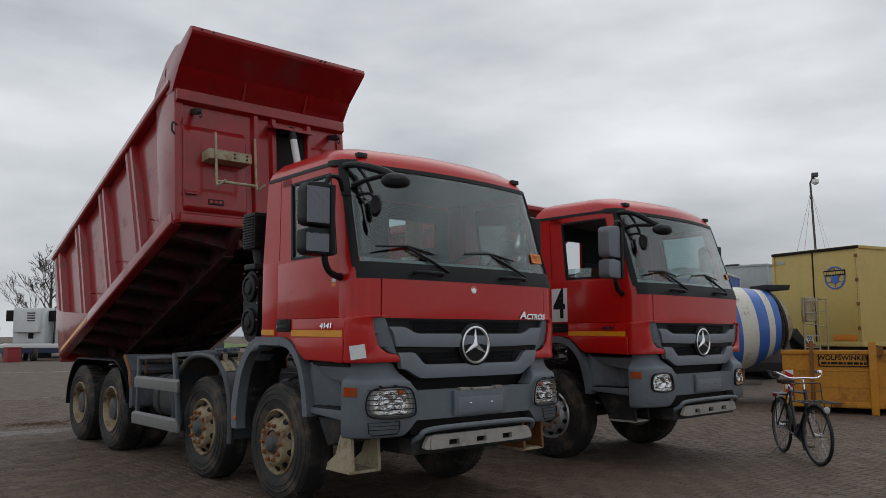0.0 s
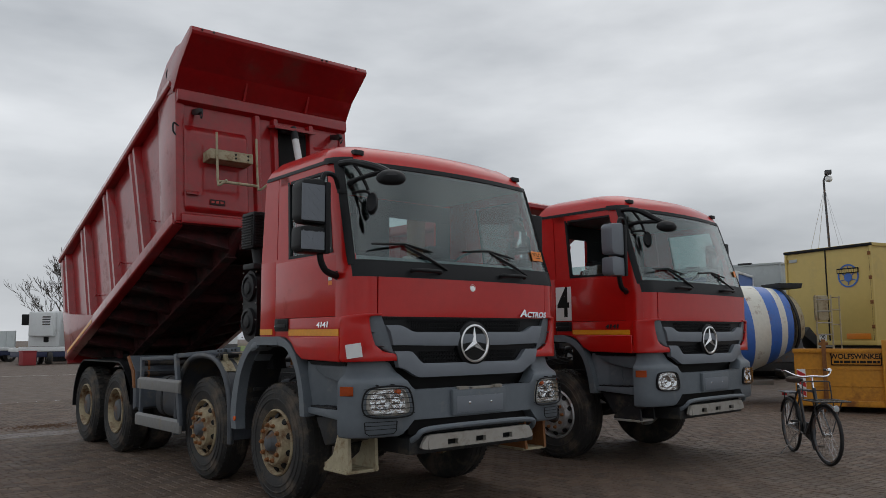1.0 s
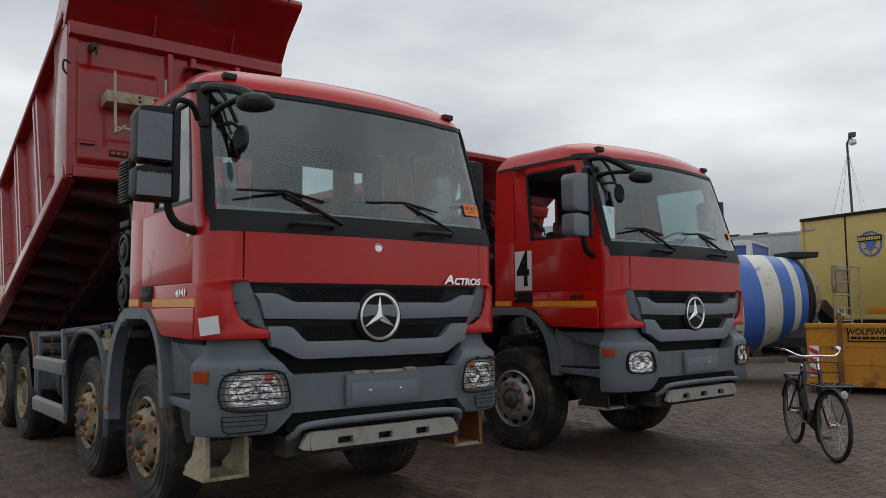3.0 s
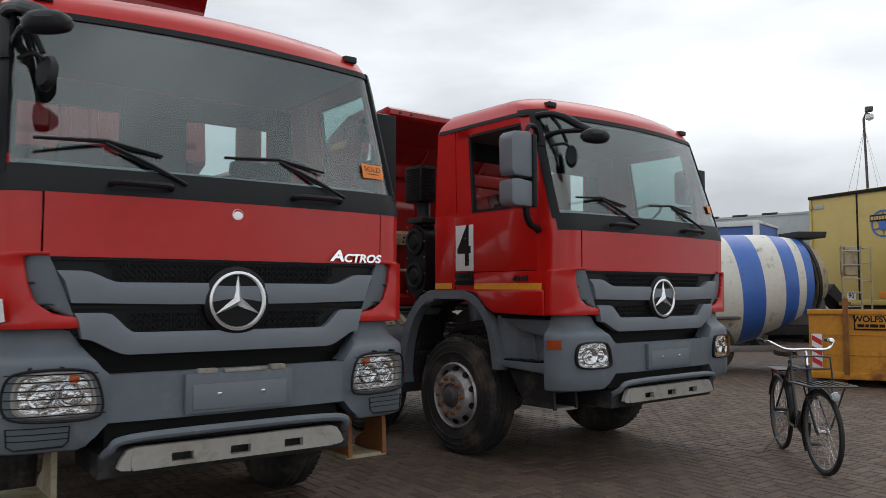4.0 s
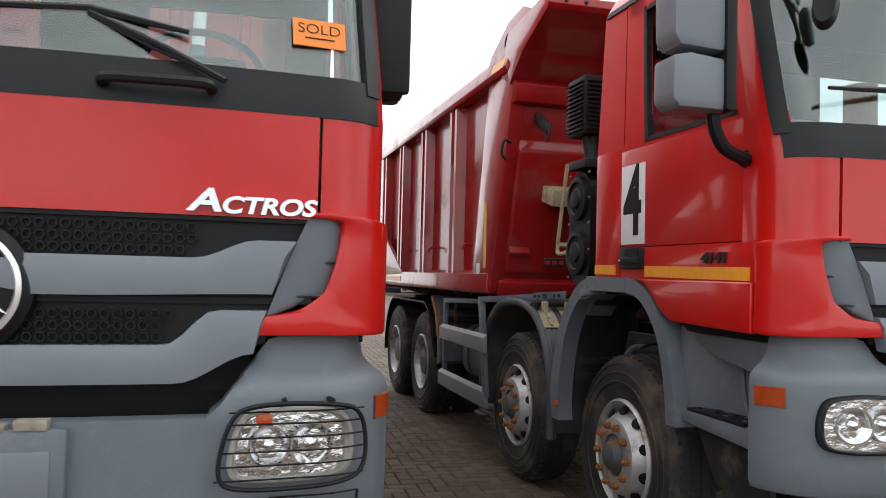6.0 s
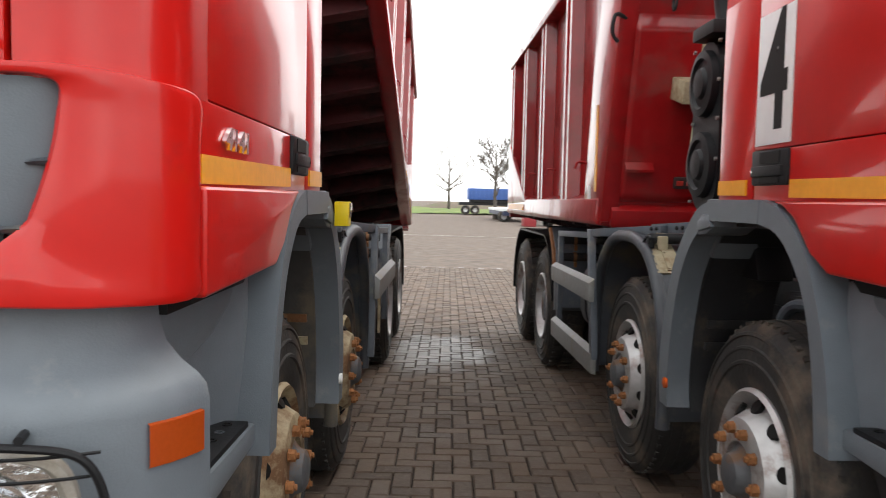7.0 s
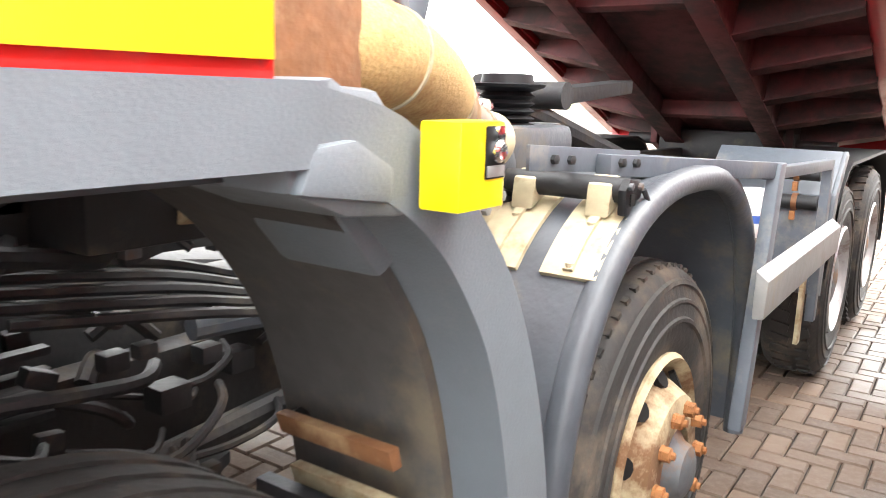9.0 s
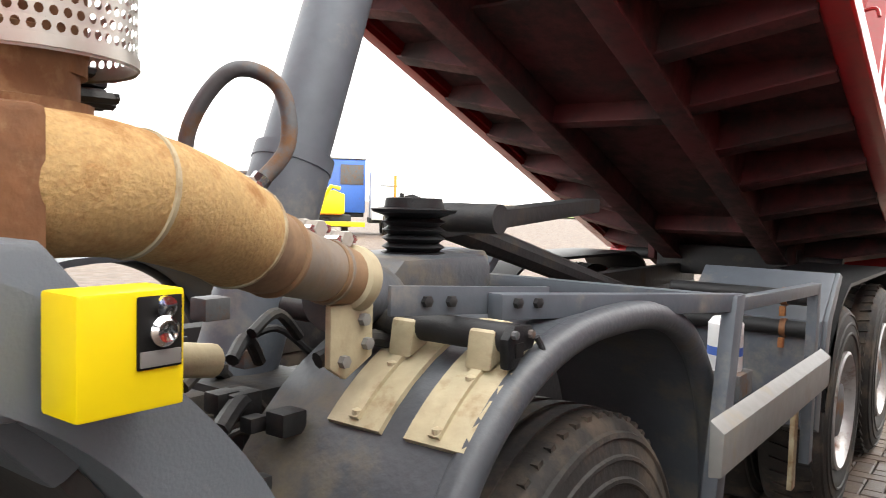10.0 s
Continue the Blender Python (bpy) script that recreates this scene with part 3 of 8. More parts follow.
        hc = part("handle_recess", cup if sd < 0 else mirrored(cup), INK, handle)
        grip = box(-1.2755, -1.262, 1.175, 1.396, 1.680, 1.716, 0.005)
        part("handle_grip", grip if sd < 0 else mirrored(grip), BLACK, handle)
        text_part("number_lettering", number, 0.066, CHROME if not sign_four else CHASSIS, root,
                  pose(sd * 1.262, 0.535, 1.700, 90, 0, sd * 90), 0.005, "model number in metal figures", 0.002, 1.5, 0.12)
        # wing mirrors on curved black arms; the vehicle's left ones are folded back
        turn = pose(-1.33 if sd < 0 else -1.235, 0.31, -0.06, 0, 0, 0 if sd < 0 else -86) @ pose(1.28, -0.34, 0)
        slim = Matrix.Translation((-1.37, 0.0, 2.34)) @ Matrix.Diagonal((0.87, 0.9, 0.915, 1)) @ Matrix.Translation((1.43, 0.03, -2.31))
        def mp(name, bm, material, label="", up=root):
            bmesh.ops.transform(bm, matrix=slim, verts=bm.verts[:])
            bmesh.ops.transform(bm, matrix=turn, verts=bm.verts[:])
            if sd > 0:
                bmesh.ops.scale(bm, vec=(-1, 1, 1), verts=bm.verts[:])
            return part(name, bm, material, up, label)
        if sd > 0:
            for zz in (2.28, 2.84):
                part("mirror_arm", tube([(1.17, 0.50, zz), (1.27, 0.52, zz + 0.01), (1.34, 0.50, zz + 0.02)], 0.022, 8), BLACK, root, "short black mirror stay")
        else:
            mp("mirror_arm", tube(curve_pts([(-1.22, 0.38, 2.96), (-1.30, 0.33, 3.06), (-1.42, 0.31, 3.06), (-1.46, 0.31, 2.96)], 6), 0.024, 8), BLACK, "black curved mirror arm")
            mp("mirror_arm", tube(curve_pts([(-1.47, 0.31, 2.36), (-1.46, 0.31, 2.26), (-1.40, 0.32, 2.17), (-1.28, 0.34, 2.13), (-1.24, 0.36, 2.13)], 6), [0.032] * 24 + [0.045], 8), BLACK, "black lower mirror arm")
        hm = GREYL if sign_four else BLACK
        big = mp("mirror_housing", prism([(-1.43, 2.57), (-1.435, 2.95), (-1.50, 2.995), (-1.70, 2.975), (-1.735, 2.92), (-1.73, 2.63), (-1.70, 2.58)], "y", 0.22, 0.40, 0.03), hm, "large wing mirror housing")
        small = mp("mirror_housing", prism([(-1.43, 2.31), (-1.43, 2.54), (-1.64, 2.56), (-1.735, 2.54), (-1.735, 2.35), (-1.70, 2.31)], "y", 0.22, 0.40, 0.03), hm, "small wide-angle mirror housing")
        mp("mirror_spine", box(-1.475, -1.415, 0.20, 0.40, 2.31, 2.97, 0.02), BLACK)
        for zz0, zz1, ob in ((2.60, 2.95, big), (2.34, 2.52, small)):
            mp("mirror_glass", box(-1.71, -1.47, 0.398, 0.404, zz0, zz1, 0.002), CHROME, "", ob)
            if not sign_four:
                cover = bmesh.new()
                add_box(cover, -1.725, -1.48, 0.212, 0.222, zz0, zz1 - 0.02)
                for ia in range(5):
                    for iz in range(int((zz1 - zz0) / 0.045)):
                        add_box(cover, -0.018, 0.018, -0.002, 0.002, -0.004, 0.004, pose(-1.70 + ia * 0.05, 0.211, zz0 + 0.02 + iz * 0.045, 0, 45 if (ia + iz) % 2 else -45))
                mp("chequer_cover", cover, GREYL, "embossed grey chequer cover", ob)
    # front mirrors hang on the right-hand corner
    part("front_mirror_bracket", cab_patch(1.05, 1.75, 3.125, 3.185, 0.03, 0.05, 12, 2), BLACK, root, "black bracket along the roof edge")
    part("front_mirror_bracket", cab_patch(1.32, 1.54, 2.84, 3.14, 0.03, 0.05, 6, 4), BLACK, root)
    fx, fy, fz = (0.04, 0.09, -0.03) if sign_four else (0.0, 0.0, 0.0)
    part("front_mirror_arm", tube(curve_pts([(-1.18, 0.40, 3.11), (-1.165, 0.27, 3.105), (-1.14 + fx / 2, 0.10 + fy / 2, 3.06), (-1.09 + fx, -0.08 + fy, 2.995 + fz), (-1.07 + fx, -0.20 + fy, 2.93 + fz)], 6), [0.030] * 12 + [0.034] * 13, 10), BLACK, root, "thick black front mirror arm")
    part("front_mirror_arm", tube(curve_pts([(-1.13, 0.33, 2.93), (-1.14 + fx / 2, 0.15 + fy / 2, 2.945), (-1.09 + fx, -0.10 + fy, 2.965 + fz)], 5), [0.030] * 3 + [0.022] * 8, 8), BLACK, root)
    part("front_mirror", lathe([(0.02, -0.06), (0.065, -0.05), (0.095, -0.018), (0.10, 0.015), (0.09, 0.035), (0.01, 0.03)], 24, pose(-1.075 + fx, -0.21 + fy, 2.90 + fz, 0, 50, 58) @ Matrix.Diagonal((1, 1.25, 0.8, 1))), BLACK, root, "round black kerb mirror")
    part("ramp_mirror_arm", tube(curve_pts([(-1.11, 0.30, 3.10), (-1.07, 0.24, 3.0), (-1.02, 0.20, 2.86)], 4), 0.016, 6), BLACK, root)
    part("ramp_mirror_arm", tube(curve_pts([(-1.12, 0.30, 2.84), (-1.06, 0.20, 2.85), (-1.02, 0.17, 2.82)], 4), 0.013, 6), BLACK, root)
    part("ramp_mirror", lathe([(0.01, -0.04), (0.06, -0.034), (0.075, 0.0), (0.068, 0.022), (0.01, 0.024)], 20, pose(-1.0, 0.17, 2.745, 0, 14, 40) @ Matrix.Diagonal((1, 0.72, 1.45, 1))), BLACK, root, "oval black ramp mirror")
    # wipers
    for x0 in (-0.30, 0.72):
        part("wiper_arm", tube([(x0, -0.005, 2.185), (x0 - 0.18, 0.03, 2.28), (x0 - 0.42, 0.075, 2.385)], 0.011, 6), BLACK, root)
        part("wiper_arm", tube([(x0 - 0.05, 0.0, 2.21), (x0 - 0.2, 0.03, 2.27), (x0 - 0.40, 0.075, 2.37)], 0.006, 6), BLACK, root)
        part("wiper_blade", tube([(x0 - 0.78, 0.055, 2.375), (x0 - 0.42, 0.085, 2.40), (x0 - 0.12, 0.055, 2.345)], [0.008, 0.014, 0.008], 6), BLACK, root)
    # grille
    # black sheet set back here, painting the shade behind the grille
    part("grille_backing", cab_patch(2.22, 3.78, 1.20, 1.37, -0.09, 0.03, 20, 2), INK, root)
    part("grille_mesh", cab_patch(2.18, 3.82, 1.36, 1.765, -0.015, 0.03, 24, 3, 2.04, 3.96), BLACK, root, "black honeycomb grille mesh")
    def bow_y(x):
        return 0.055 * (x / 1.05) ** 2
    def bar(name, top, bot, out=0.03):
        """A bar across the front between two height curves over x."""
        bm = bmesh.new()
        n = 48
        cols = []
        for i in range(n + 1):
            x0 = -1.0 + 2.0 * i / n
            (xt, zt), (xb, zb) = top(x0), bot(x0)
            yt, yb = bow_y(xt), bow_y(xb)
            cols.append([bm.verts.new(c) for c in ((xt, yt - out + 0.012, zt), (xt * 0.5 + xb * 0.5, (yt + yb) / 2 - out, zt * 0.7 + zb * 0.3), (xb, yb - out + 0.008, zb), (xb, yb + 0.03, zb), (xt, yt + 0.03, zt))])
        for a, b in zip(cols, cols[1:]):
            for k in range(5):
                bm.faces.new((a[k], a[(k + 1) % 5], b[(k + 1) % 5], b[k]))
        bm.faces.new(cols[0])
        bm.faces.new(cols[-1][::-1])
        part(name, bm, GREYL, root, "grey grille bar")
    def step(x, a, b, lo, hi):
        t = min(1.0, max(0.0, (abs(x) - a) / (b - a)))
        t = t * t * (3 - 2 * t)
        return lo + (hi - lo) * t
    bar("upper_grille_bar", lambda u: (u * 0.955, step(u, 0.675, 0.87, 1.632, 1.692)), lambda u: (u * 0.882, step(u, 0.3, 1.0, 1.512, 1.522)))
    bar("lower_grille_bar", lambda u: (u * 0.868, step(u, 0.65, 0.82, 1.362, 1.470)), lambda u: (u * 0.83, step(u, 0.72, 1.0, 1.245, 1.335)))
    for z in (1.50, 1.76):
        part("grille_slot", cab_patch(2.04, 3.96, z - 0.01, z + 0.01, 0.004, 0.02, 20, 1), BLACK, root)
    # hexagonal mesh holes as raised cells
    cells = bmesh.new()
    for row, (z0, wide) in enumerate(((1.655, 0.66), (1.69, 0.68), (1.725, 0.70), (1.385, 0.56), (1.42, 0.58), (1.455, 0.60))):
        n = int(wide * 2 / 0.036)
        for i in range(n):
            x = -wide + 0.036 * (i + (0.5 if row % 2 else 0))
            add_lathe(cells, [(0.0165, -0.006), (0.0165, 0.006), (0.012, 0.006), (0.012, -0.006)], 6, pose(x, bow_y(x) + 0.012, z0, 0, 0, 90), close=True)
    tagged(part("mesh_cell", cells, BLACK, root), "honeycomb cells", kind="stuff")
    star = part("star_emblem", lathe([(0.205, 0.0), (0.20, 0.045), (0.175, 0.065), (0.168, 0.05), (0.01, 0.045)], 40, pose(0, 0.03, 1.53, 0, 0, -90)), BLACK, root, "large round emblem, black with chrome ring")
    part("emblem_disc", lathe([(0.150, 0.052), (0.08, 0.054), (0.01, 0.055)], 40, pose(0, 0.03, 1.53, 0, 0, -90)), INK, star)
    part("emblem_ring", lathe([(0.170, 0.046), (0.172, 0.066), (0.158, 0.070), (0.150, 0.058), (0.152, 0.046)], 48, pose(0, 0.03, 1.53, 0, 0, -90), close=True), EMBLEM, star)
    sb = bmesh.new()
    for k in range(3):
        a = radians(90 + 120 * k)
        tip = (0.155 * math.cos(a), 0.155 * math.sin(a))
        l = (0.03 * math.cos(a + 1.047), 0.03 * math.sin(a + 1.047))
        r_ = (0.03 * math.cos(a - 1.047), 0.03 * math.sin(a - 1.047))
        c = [sb.verts.new((x, y, z + 1.53)) for x, y, z in ((tip[0], -0.03, tip[1]), (l[0], -0.022, l[1]), (r_[0], -0.022, r_[1]), (0, -0.055, 0), (tip[0], -0.01, tip[1]), (l[0], -0.01, l[1]), (r_[0], -0.01, r_[1]), (0, -0.01, 0))]
        for f in ((0, 1, 3), (0, 3, 2), (0, 4, 5, 1), (2, 6, 4, 0), (5, 4, 6, 7)):
            sb.faces.new([c[i] for i in f])
    part("emblem_star", sb, EMBLEM, star, smooth=10)
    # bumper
    # a black sheet fills the gap in place of its shade
    part("radiator_gap_shade", cab_patch(2.2, 3.8, 1.12, 1.30, -0.12, 0.03, 20, 2), INK, root, "black sheet standing for the shade in the gap under the grille")
    bumper_front = -0.035
    def bump_patch(x0, x1, z0, z1, out, thick, n, z0b=None, z1b=None):
        """A sheet of the bumper: straight across the middle, curving back at the corners."""
        bm = bmesh.new()
        def yb(x):
            a = abs(x)
            return bumper_front + 0.05 * (a / 0.9) ** 2 + (0.0 if a < 0.98 else (1 - math.sqrt(max(0.0, 1 - ((a - 0.98) / 0.29) ** 2))) * 0.26)
        rows = []
        for o in (out, out - thick):
            for j in range(4):
                t = j / 3
                row = []
                for i in range(n + 1):
                    u = i / n
                    x = x0 + (x1 - x0) * u
                    za, zb = z0 + ((z0b if z0b is not None else z0) - z0) * u, z1 + ((z1b if z1b is not None else z1) - z1) * u
                    row.append(bm.verts.new((x, yb(x) - o, za + (zb - za) * t)))
                rows.append(row)
        for base in (0, 4):
            for j in range(3):
                for i in range(n):
                    bm.faces.new((rows[base + j][i], rows[base + j][i + 1], rows[base + j + 1][i + 1], rows[base + j + 1][i]))
        for i in range(n):
            bm.faces.new((rows[0][i], rows[4][i], rows[4][i + 1], rows[0][i + 1]))
            bm.faces.new((rows[3][i], rows[3][i + 1], rows[7][i + 1], rows[7][i]))
        for i in (0, n):
            for j in range(3):
                bm.faces.new((rows[j][i], rows[j + 1][i], rows[5 + j][i], rows[4 + j][i]))
        return bm
    part("bumper_beam", bump_patch(-0.71, 0.71, 0.895, 1.145, 0.03, 0.08, 16), GREY, root, "grey plastic bumper beam")
    def corner_pt(u, out):
        """The bumper's outline: 0..1 the front, 1..2 round the corner, 2..3 the side; pushed out by a distance."""
        if u <= 1:
            x = 0.70 + 0.28 * u
            return x, bumper_front + 0.05 * (x / 0.9) ** 2 - out
        y1 = bumper_front + 0.05 * (0.98 / 0.9) ** 2
        if u > 1.9:
            x, y = corner_pt(1.9, out)
            return x - 0.16 * (u - 1.9) / 0.1, y + 0.012
        if u <= 2:
            a = (u - 1) * math.pi / 2
            return 0.98 + (0.285 + out) * math.sin(a), y1 + 0.26 - (0.26 + out) * math.cos(a)

    def corner_at(x, z, out):
        u = (x - 0.70) / 0.28 if x <= 0.98 else 1 + math.asin(min(1.0, (x - 0.98) / 0.285)) * 2 / math.pi
        px, py = corner_pt(u, out)
        return Vector((px, py, z))

    def bumper_corner():
        bm = bmesh.new()
        prof = [(0.80, -0.10), (0.768, -0.06), (0.765, -0.01), (0.775, 0.018), (0.80, 0.03), (0.90, 0.033), (1.10, 0.033), (1.20, 0.032), (1.228, 0.026), (1.248, 0.008), (1.272, -0.026), (1.305, -0.056), (1.345, -0.070), (1.385, -0.074), (1.39, -0.12)]
        us = [i / 8 for i in range(8)] + [1 + 0.9 * i / 14 for i in range(15)] + [1.93, 2.0]
        rows = []
        for z, out in prof:
            row = []
            for u in us:
                lo = 0.90 - (0.90 - 0.765) * min(1.0, u / 0.45)
                hi = 1.15 + (1.39 - 1.15) * min(1.0, max(0.0, u - 0.05) / 0.62)
                zz = min(max(z, lo), hi) if u < 1 else z
                row.append(bm.verts.new((*corner_pt(u, out), zz)))
            rows.append(row)
        for a, b in zip(rows, rows[1:]):
            for i in range(len(us) - 1):
                bm.faces.new((a[i], a[i + 1], b[i + 1], b[i]))
        return bm

    def corner_strip(u0, u1, z0, z1, out):
        bm = bmesh.new()
        rows = [[bm.verts.new((*corner_pt(u0 + (u1 - u0) * i / 8, o), z)) for i in range(9)] for z, o in ((z0, out - 0.012), (z0 + 0.003, out), (z1 - 0.003, out), (z1, out - 0.012))]
        for a, b in zip(rows, rows[1:]):
            for i in range(8):
                bm.faces.new((a[i], a[i + 1], b[i + 1], b[i]))
        bmesh.ops.solidify(bm, geom=bm.faces[:], thickness=0.004)
        return bm

    def lamp_outline(g):
        """Rounded four-sided outline of the headlamp, grown about its middle."""
        pts = [(0.80, 1.170), (1.115, 1.168), (1.128, 0.95), (0.752, 0.945)]
        for k in range(4):
            q = []
            for (xa, za), (xb, zb) in zip(pts, pts[1:] + pts[:1]):
                f = 0.16 if k == 0 else 0.25
                q += [(xa + (xb - xa) * f, za + (zb - za) * f), (xb + (xa - xb) * f, zb + (za - zb) * f)]
            pts = q
        return [(0.948 + (x - 0.948) * g, 1.058 + (z - 1.058) * g) for x, z in pts]

    def lamp_fan(g, out):
        bm = bmesh.new()
        prev = None
        for s in (1.0, 0.75, 0.5, 0.25):
            ring = [bm.verts.new(corner_at(x, z, out)) for x, z in lamp_outline(g * s)]
            if prev:
                for i in range(len(ring)):
                    j = (i + 1) % len(ring)
                    bm.faces.new((prev[i], prev[j], ring[j], ring[i]))
            prev = ring
        bm.faces.new(prev)
        return bm

    def lamp_ring(g0, g1, out0, out1):
        bm = bmesh.new()
        rings = [[bm.verts.new(corner_at(x, z, o)) for x, z in lamp_outline(g)] for g, o in ((g0 + 0.05, 0.03), (g0 + 0.02, out0), (g0 * 0.5 + g1 * 0.5, out0 + 0.004), (g1, out1), (g1, 0.036))]
        for a, b in zip(rings, rings[1:]):
            for i in range(len(a)):
                j = (i + 1) % len(a)
                bm.faces.new((a[i], a[j], b[j], b[i]))
        return bm

    for sd in (-1, 1):
        def sp(name, bm, material, label="", up=root):
            return part(name, bm if sd > 0 else mirrored(bm), material, up, label)
        sp("bumper_corner", bumper_corner(), GREY, "grey moulded bumper corner, scuffed")
        lampb = sp("headlamp", lamp_fan(0.99, 0.0365), LAMP, "clear headlamp with faceted chrome reflector")
        for cx, rr in ((0.885, 0.062), (1.012, 0.070)):
            c0 = corner_at(cx, 1.056, 0.034)
            sp("reflector", lathe([(rr, 0.012), (rr * 1.04, 0.02), (rr * 0.93, 0.02), (rr * 0.75, 0.008), (rr * 0.4, -0.012), (rr * 0.28, -0.014), (rr * 0.26, 0.012), (0.004, 0.016)], 24, pose(cx, c0.y, 1.056, 0, 0, -90 + (20 if cx > 1 else 6)), caps=False), CHROME, "", lampb)
        if guards:
            c0 = corner_at(0.87, 1.14, 0.038)
            sp("indicator_bulb", lathe([(0.026, 0.0), (0.026, 0.012), (0.004, 0.02)], 12, pose(0.87, c0.y, 1.138, 0, 0, -86)), ORANGE, "", lampb)
        sp("bezel", lamp_ring(1.0, 0.91, 0.055, 0.046), PALE if guards else BLACK, "", lampb)
        sp("lens", lamp_fan(0.93, 0.064), CLEAR, "clear lens", lampb).visible_shadow = False
        sp("side_reflector", corner_strip(1.57, 1.83, 1.108, 1.188, 0.040), ORANGE, "orange side reflector")
        if guards:
            g = new("lamp_guard")
            g.parent = root
            ring = [corner_at(x, z, 0.070) for x, z in lamp_outline(1.17)]
            sp("guard_ring", tube(ring + ring[:2], 0.0075, 8), BLACK, "", g)
            for z in (0.96, 1.002, 1.044, 1.086, 1.128, 1.165):
                x0 = 0.718 + 0.055 * (z - 0.92) / 0.28
                sp("guard_wire", tube([corner_at(x0 + (1.145 - x0) * q / 12, z, 0.070) for q in range(13)], 0.0032, 6), BLACK, "", g)
            low = [(0.89, 0.90), (0.895, 0.825), (0.92, 0.80), (1.11, 0.795), (1.135, 0.815), (1.14, 0.90)]
            sp("guard_ring", tube([corner_at(x, z, 0.055) for x, z in low], 0.005, 6), BLACK, "", g)
            for z in (0.84, 0.87, 0.90):
                sp("guard_wire", tube([corner_at(0.89 + 0.25 * q / 8, z, 0.055) for q in range(9)], 0.003, 6), BLACK, "", g)
            for x in (0.93, 1.06):
                sp("guard_clip", tube([corner_at(x, 1.195, 0.03), corner_at(x, 1.195, 0.074)], 0.008, 8), BLACK, "", g)
    # shade of the intake opening, painted as one black sheet
    part("air_opening_shade", bump_patch(-0.70, 0.70, 0.76, 0.91, -0.06, 0.03, 12), INK, root, "black sheet standing for the shade inside the lower air intake")
    plate = part("plate_carrier", box(-0.32, 0.32, -0.095, -0.06, 0.91, 1.13, 0.008), GREY, root, "bare grey number plate carrier")
    part("plate_recess", box(-0.28, 0.28, -0.099, -0.09, 0.93, 1.07, 0.006), GREYL, plate)
    if guards:
        part("plate_clip", box(-0.25, -0.14, -0.10, -0.05, 1.127, 1.155, 0.006), PALE, plate)
        part("plate_clip", box(-0.10, 0.16, -0.10, -0.05, 1.127, 1.147, 0.006), PALE, plate)
        part("plate_clip", box(0.18, 0.27, -0.10, -0.05, 1.127, 1.158, 0.006), PALE, plate)
    for x in (-0.13, 0.13):
        part("plate_screw", box(x - 0.012, x + 0.012, -0.103, -0.098, 1.0, 1.02, 0.002), CHROME, plate)
    part("bumper_bar", tube(curve_pts([(-0.72, 0.03, 0.70), (-0.70, -0.07, 0.76), (-0.60, -0.10, 0.815), (0, -0.11, 0.825), (0.60, -0.10, 0.815), (0.70, -0.07, 0.76), (0.72, 0.03, 0.70)], 6), 0.024, 10), GREY, root, "grey tubular bumper bar")
    gb = bmesh.new()
    for xa, xb in ((-0.60, -0.39), (-0.27, -0.06), (0.06, 0.27), (0.39, 0.60)):
        add_box(gb, xa, xb, -0.10, -0.06, 0.668, 0.715)
    add_prism(gb, [(-0.60, 0.715), (0.60, 0.715), (0.58, 0.765), (-0.58, 0.765)], "y", -0.10, -0.06)
    add_prism(gb, [(-0.59, 0.645), (0.59, 0.645), (0.60, 0.668), (-0.60, 0.668)], "y", -0.10, -0.06)
    add_prism(gb, [(-0.67, 0.665), (-0.65, 0.652), (-0.60, 0.646), (-0.60, 0.715), (-0.58, 0.765), (-0.62, 0.752), (-0.65, 0.71)], "y", -0.095, -0.06)
    add_prism(gb, [(0.67, 0.665), (0.65, 0.652), (0.60, 0.646), (0.60, 0.715), (0.58, 0.765), (0.62, 0.752), (0.65, 0.71)], "y", -0.095, -0.06)
    part("skid_plate", gb, PALE, root, "pale metal skid plate with three slots")
    part("bumper_underside", box(-0.75, 0.75, -0.02, 0.5, 0.60, 0.74, 0.02), CHASSIS, root)
    # interior
    part("dashboard", prism([(0.16, 1.9), (0.16, 2.22), (0.30, 2.30), (0.52, 2.33), (0.62, 2.22), (0.62, 1.9)], "x", -1.12, 1.12, 0.03), TRIMIN, root, "grey dashboard")
    part("cab_floor", box(-1.2, 1.2, 0.12, 1.68, 1.56, 1.60), CHASSIS, root)
    wall = bmesh.new()
    add_box(wall, -1.2, 1.2, 1.66, 1.70, 1.6, 2.42)
    add_box(wall, -1.15, 1.15, 1.66, 1.70, 2.93, 3.16)
    for xa, xb in ((-1.17, -0.94), (-0.24, 0.24), (0.94, 1.17)):
        add_box(wall, xa, xb, 1.66, 1.70, 2.42, 2.93)
    part("cab_rear_wall", wall, RED, root, "cab rear wall with two windows")
    lining = bmesh.new()
    add_box(lining, -1.19, 1.19, 1.640, 1.656, 1.61, 2.43)
    add_box(lining, -1.14, 1.14, 1.640, 1.656, 2.92, 3.11)
    for xa, xb in ((-1.14, -0.93), (-0.25, 0.25), (0.93, 1.14)):
        add_box(lining, xa, xb, 1.640, 1.656, 2.432, 2.918)
    part("rear_lining", lining, SEAT, root, "dark lining of the cab's rear wall")
    part("headlining", box(-1.08, 1.08, 0.40, 1.66, 3.12, 3.14), TRIMIN, root)
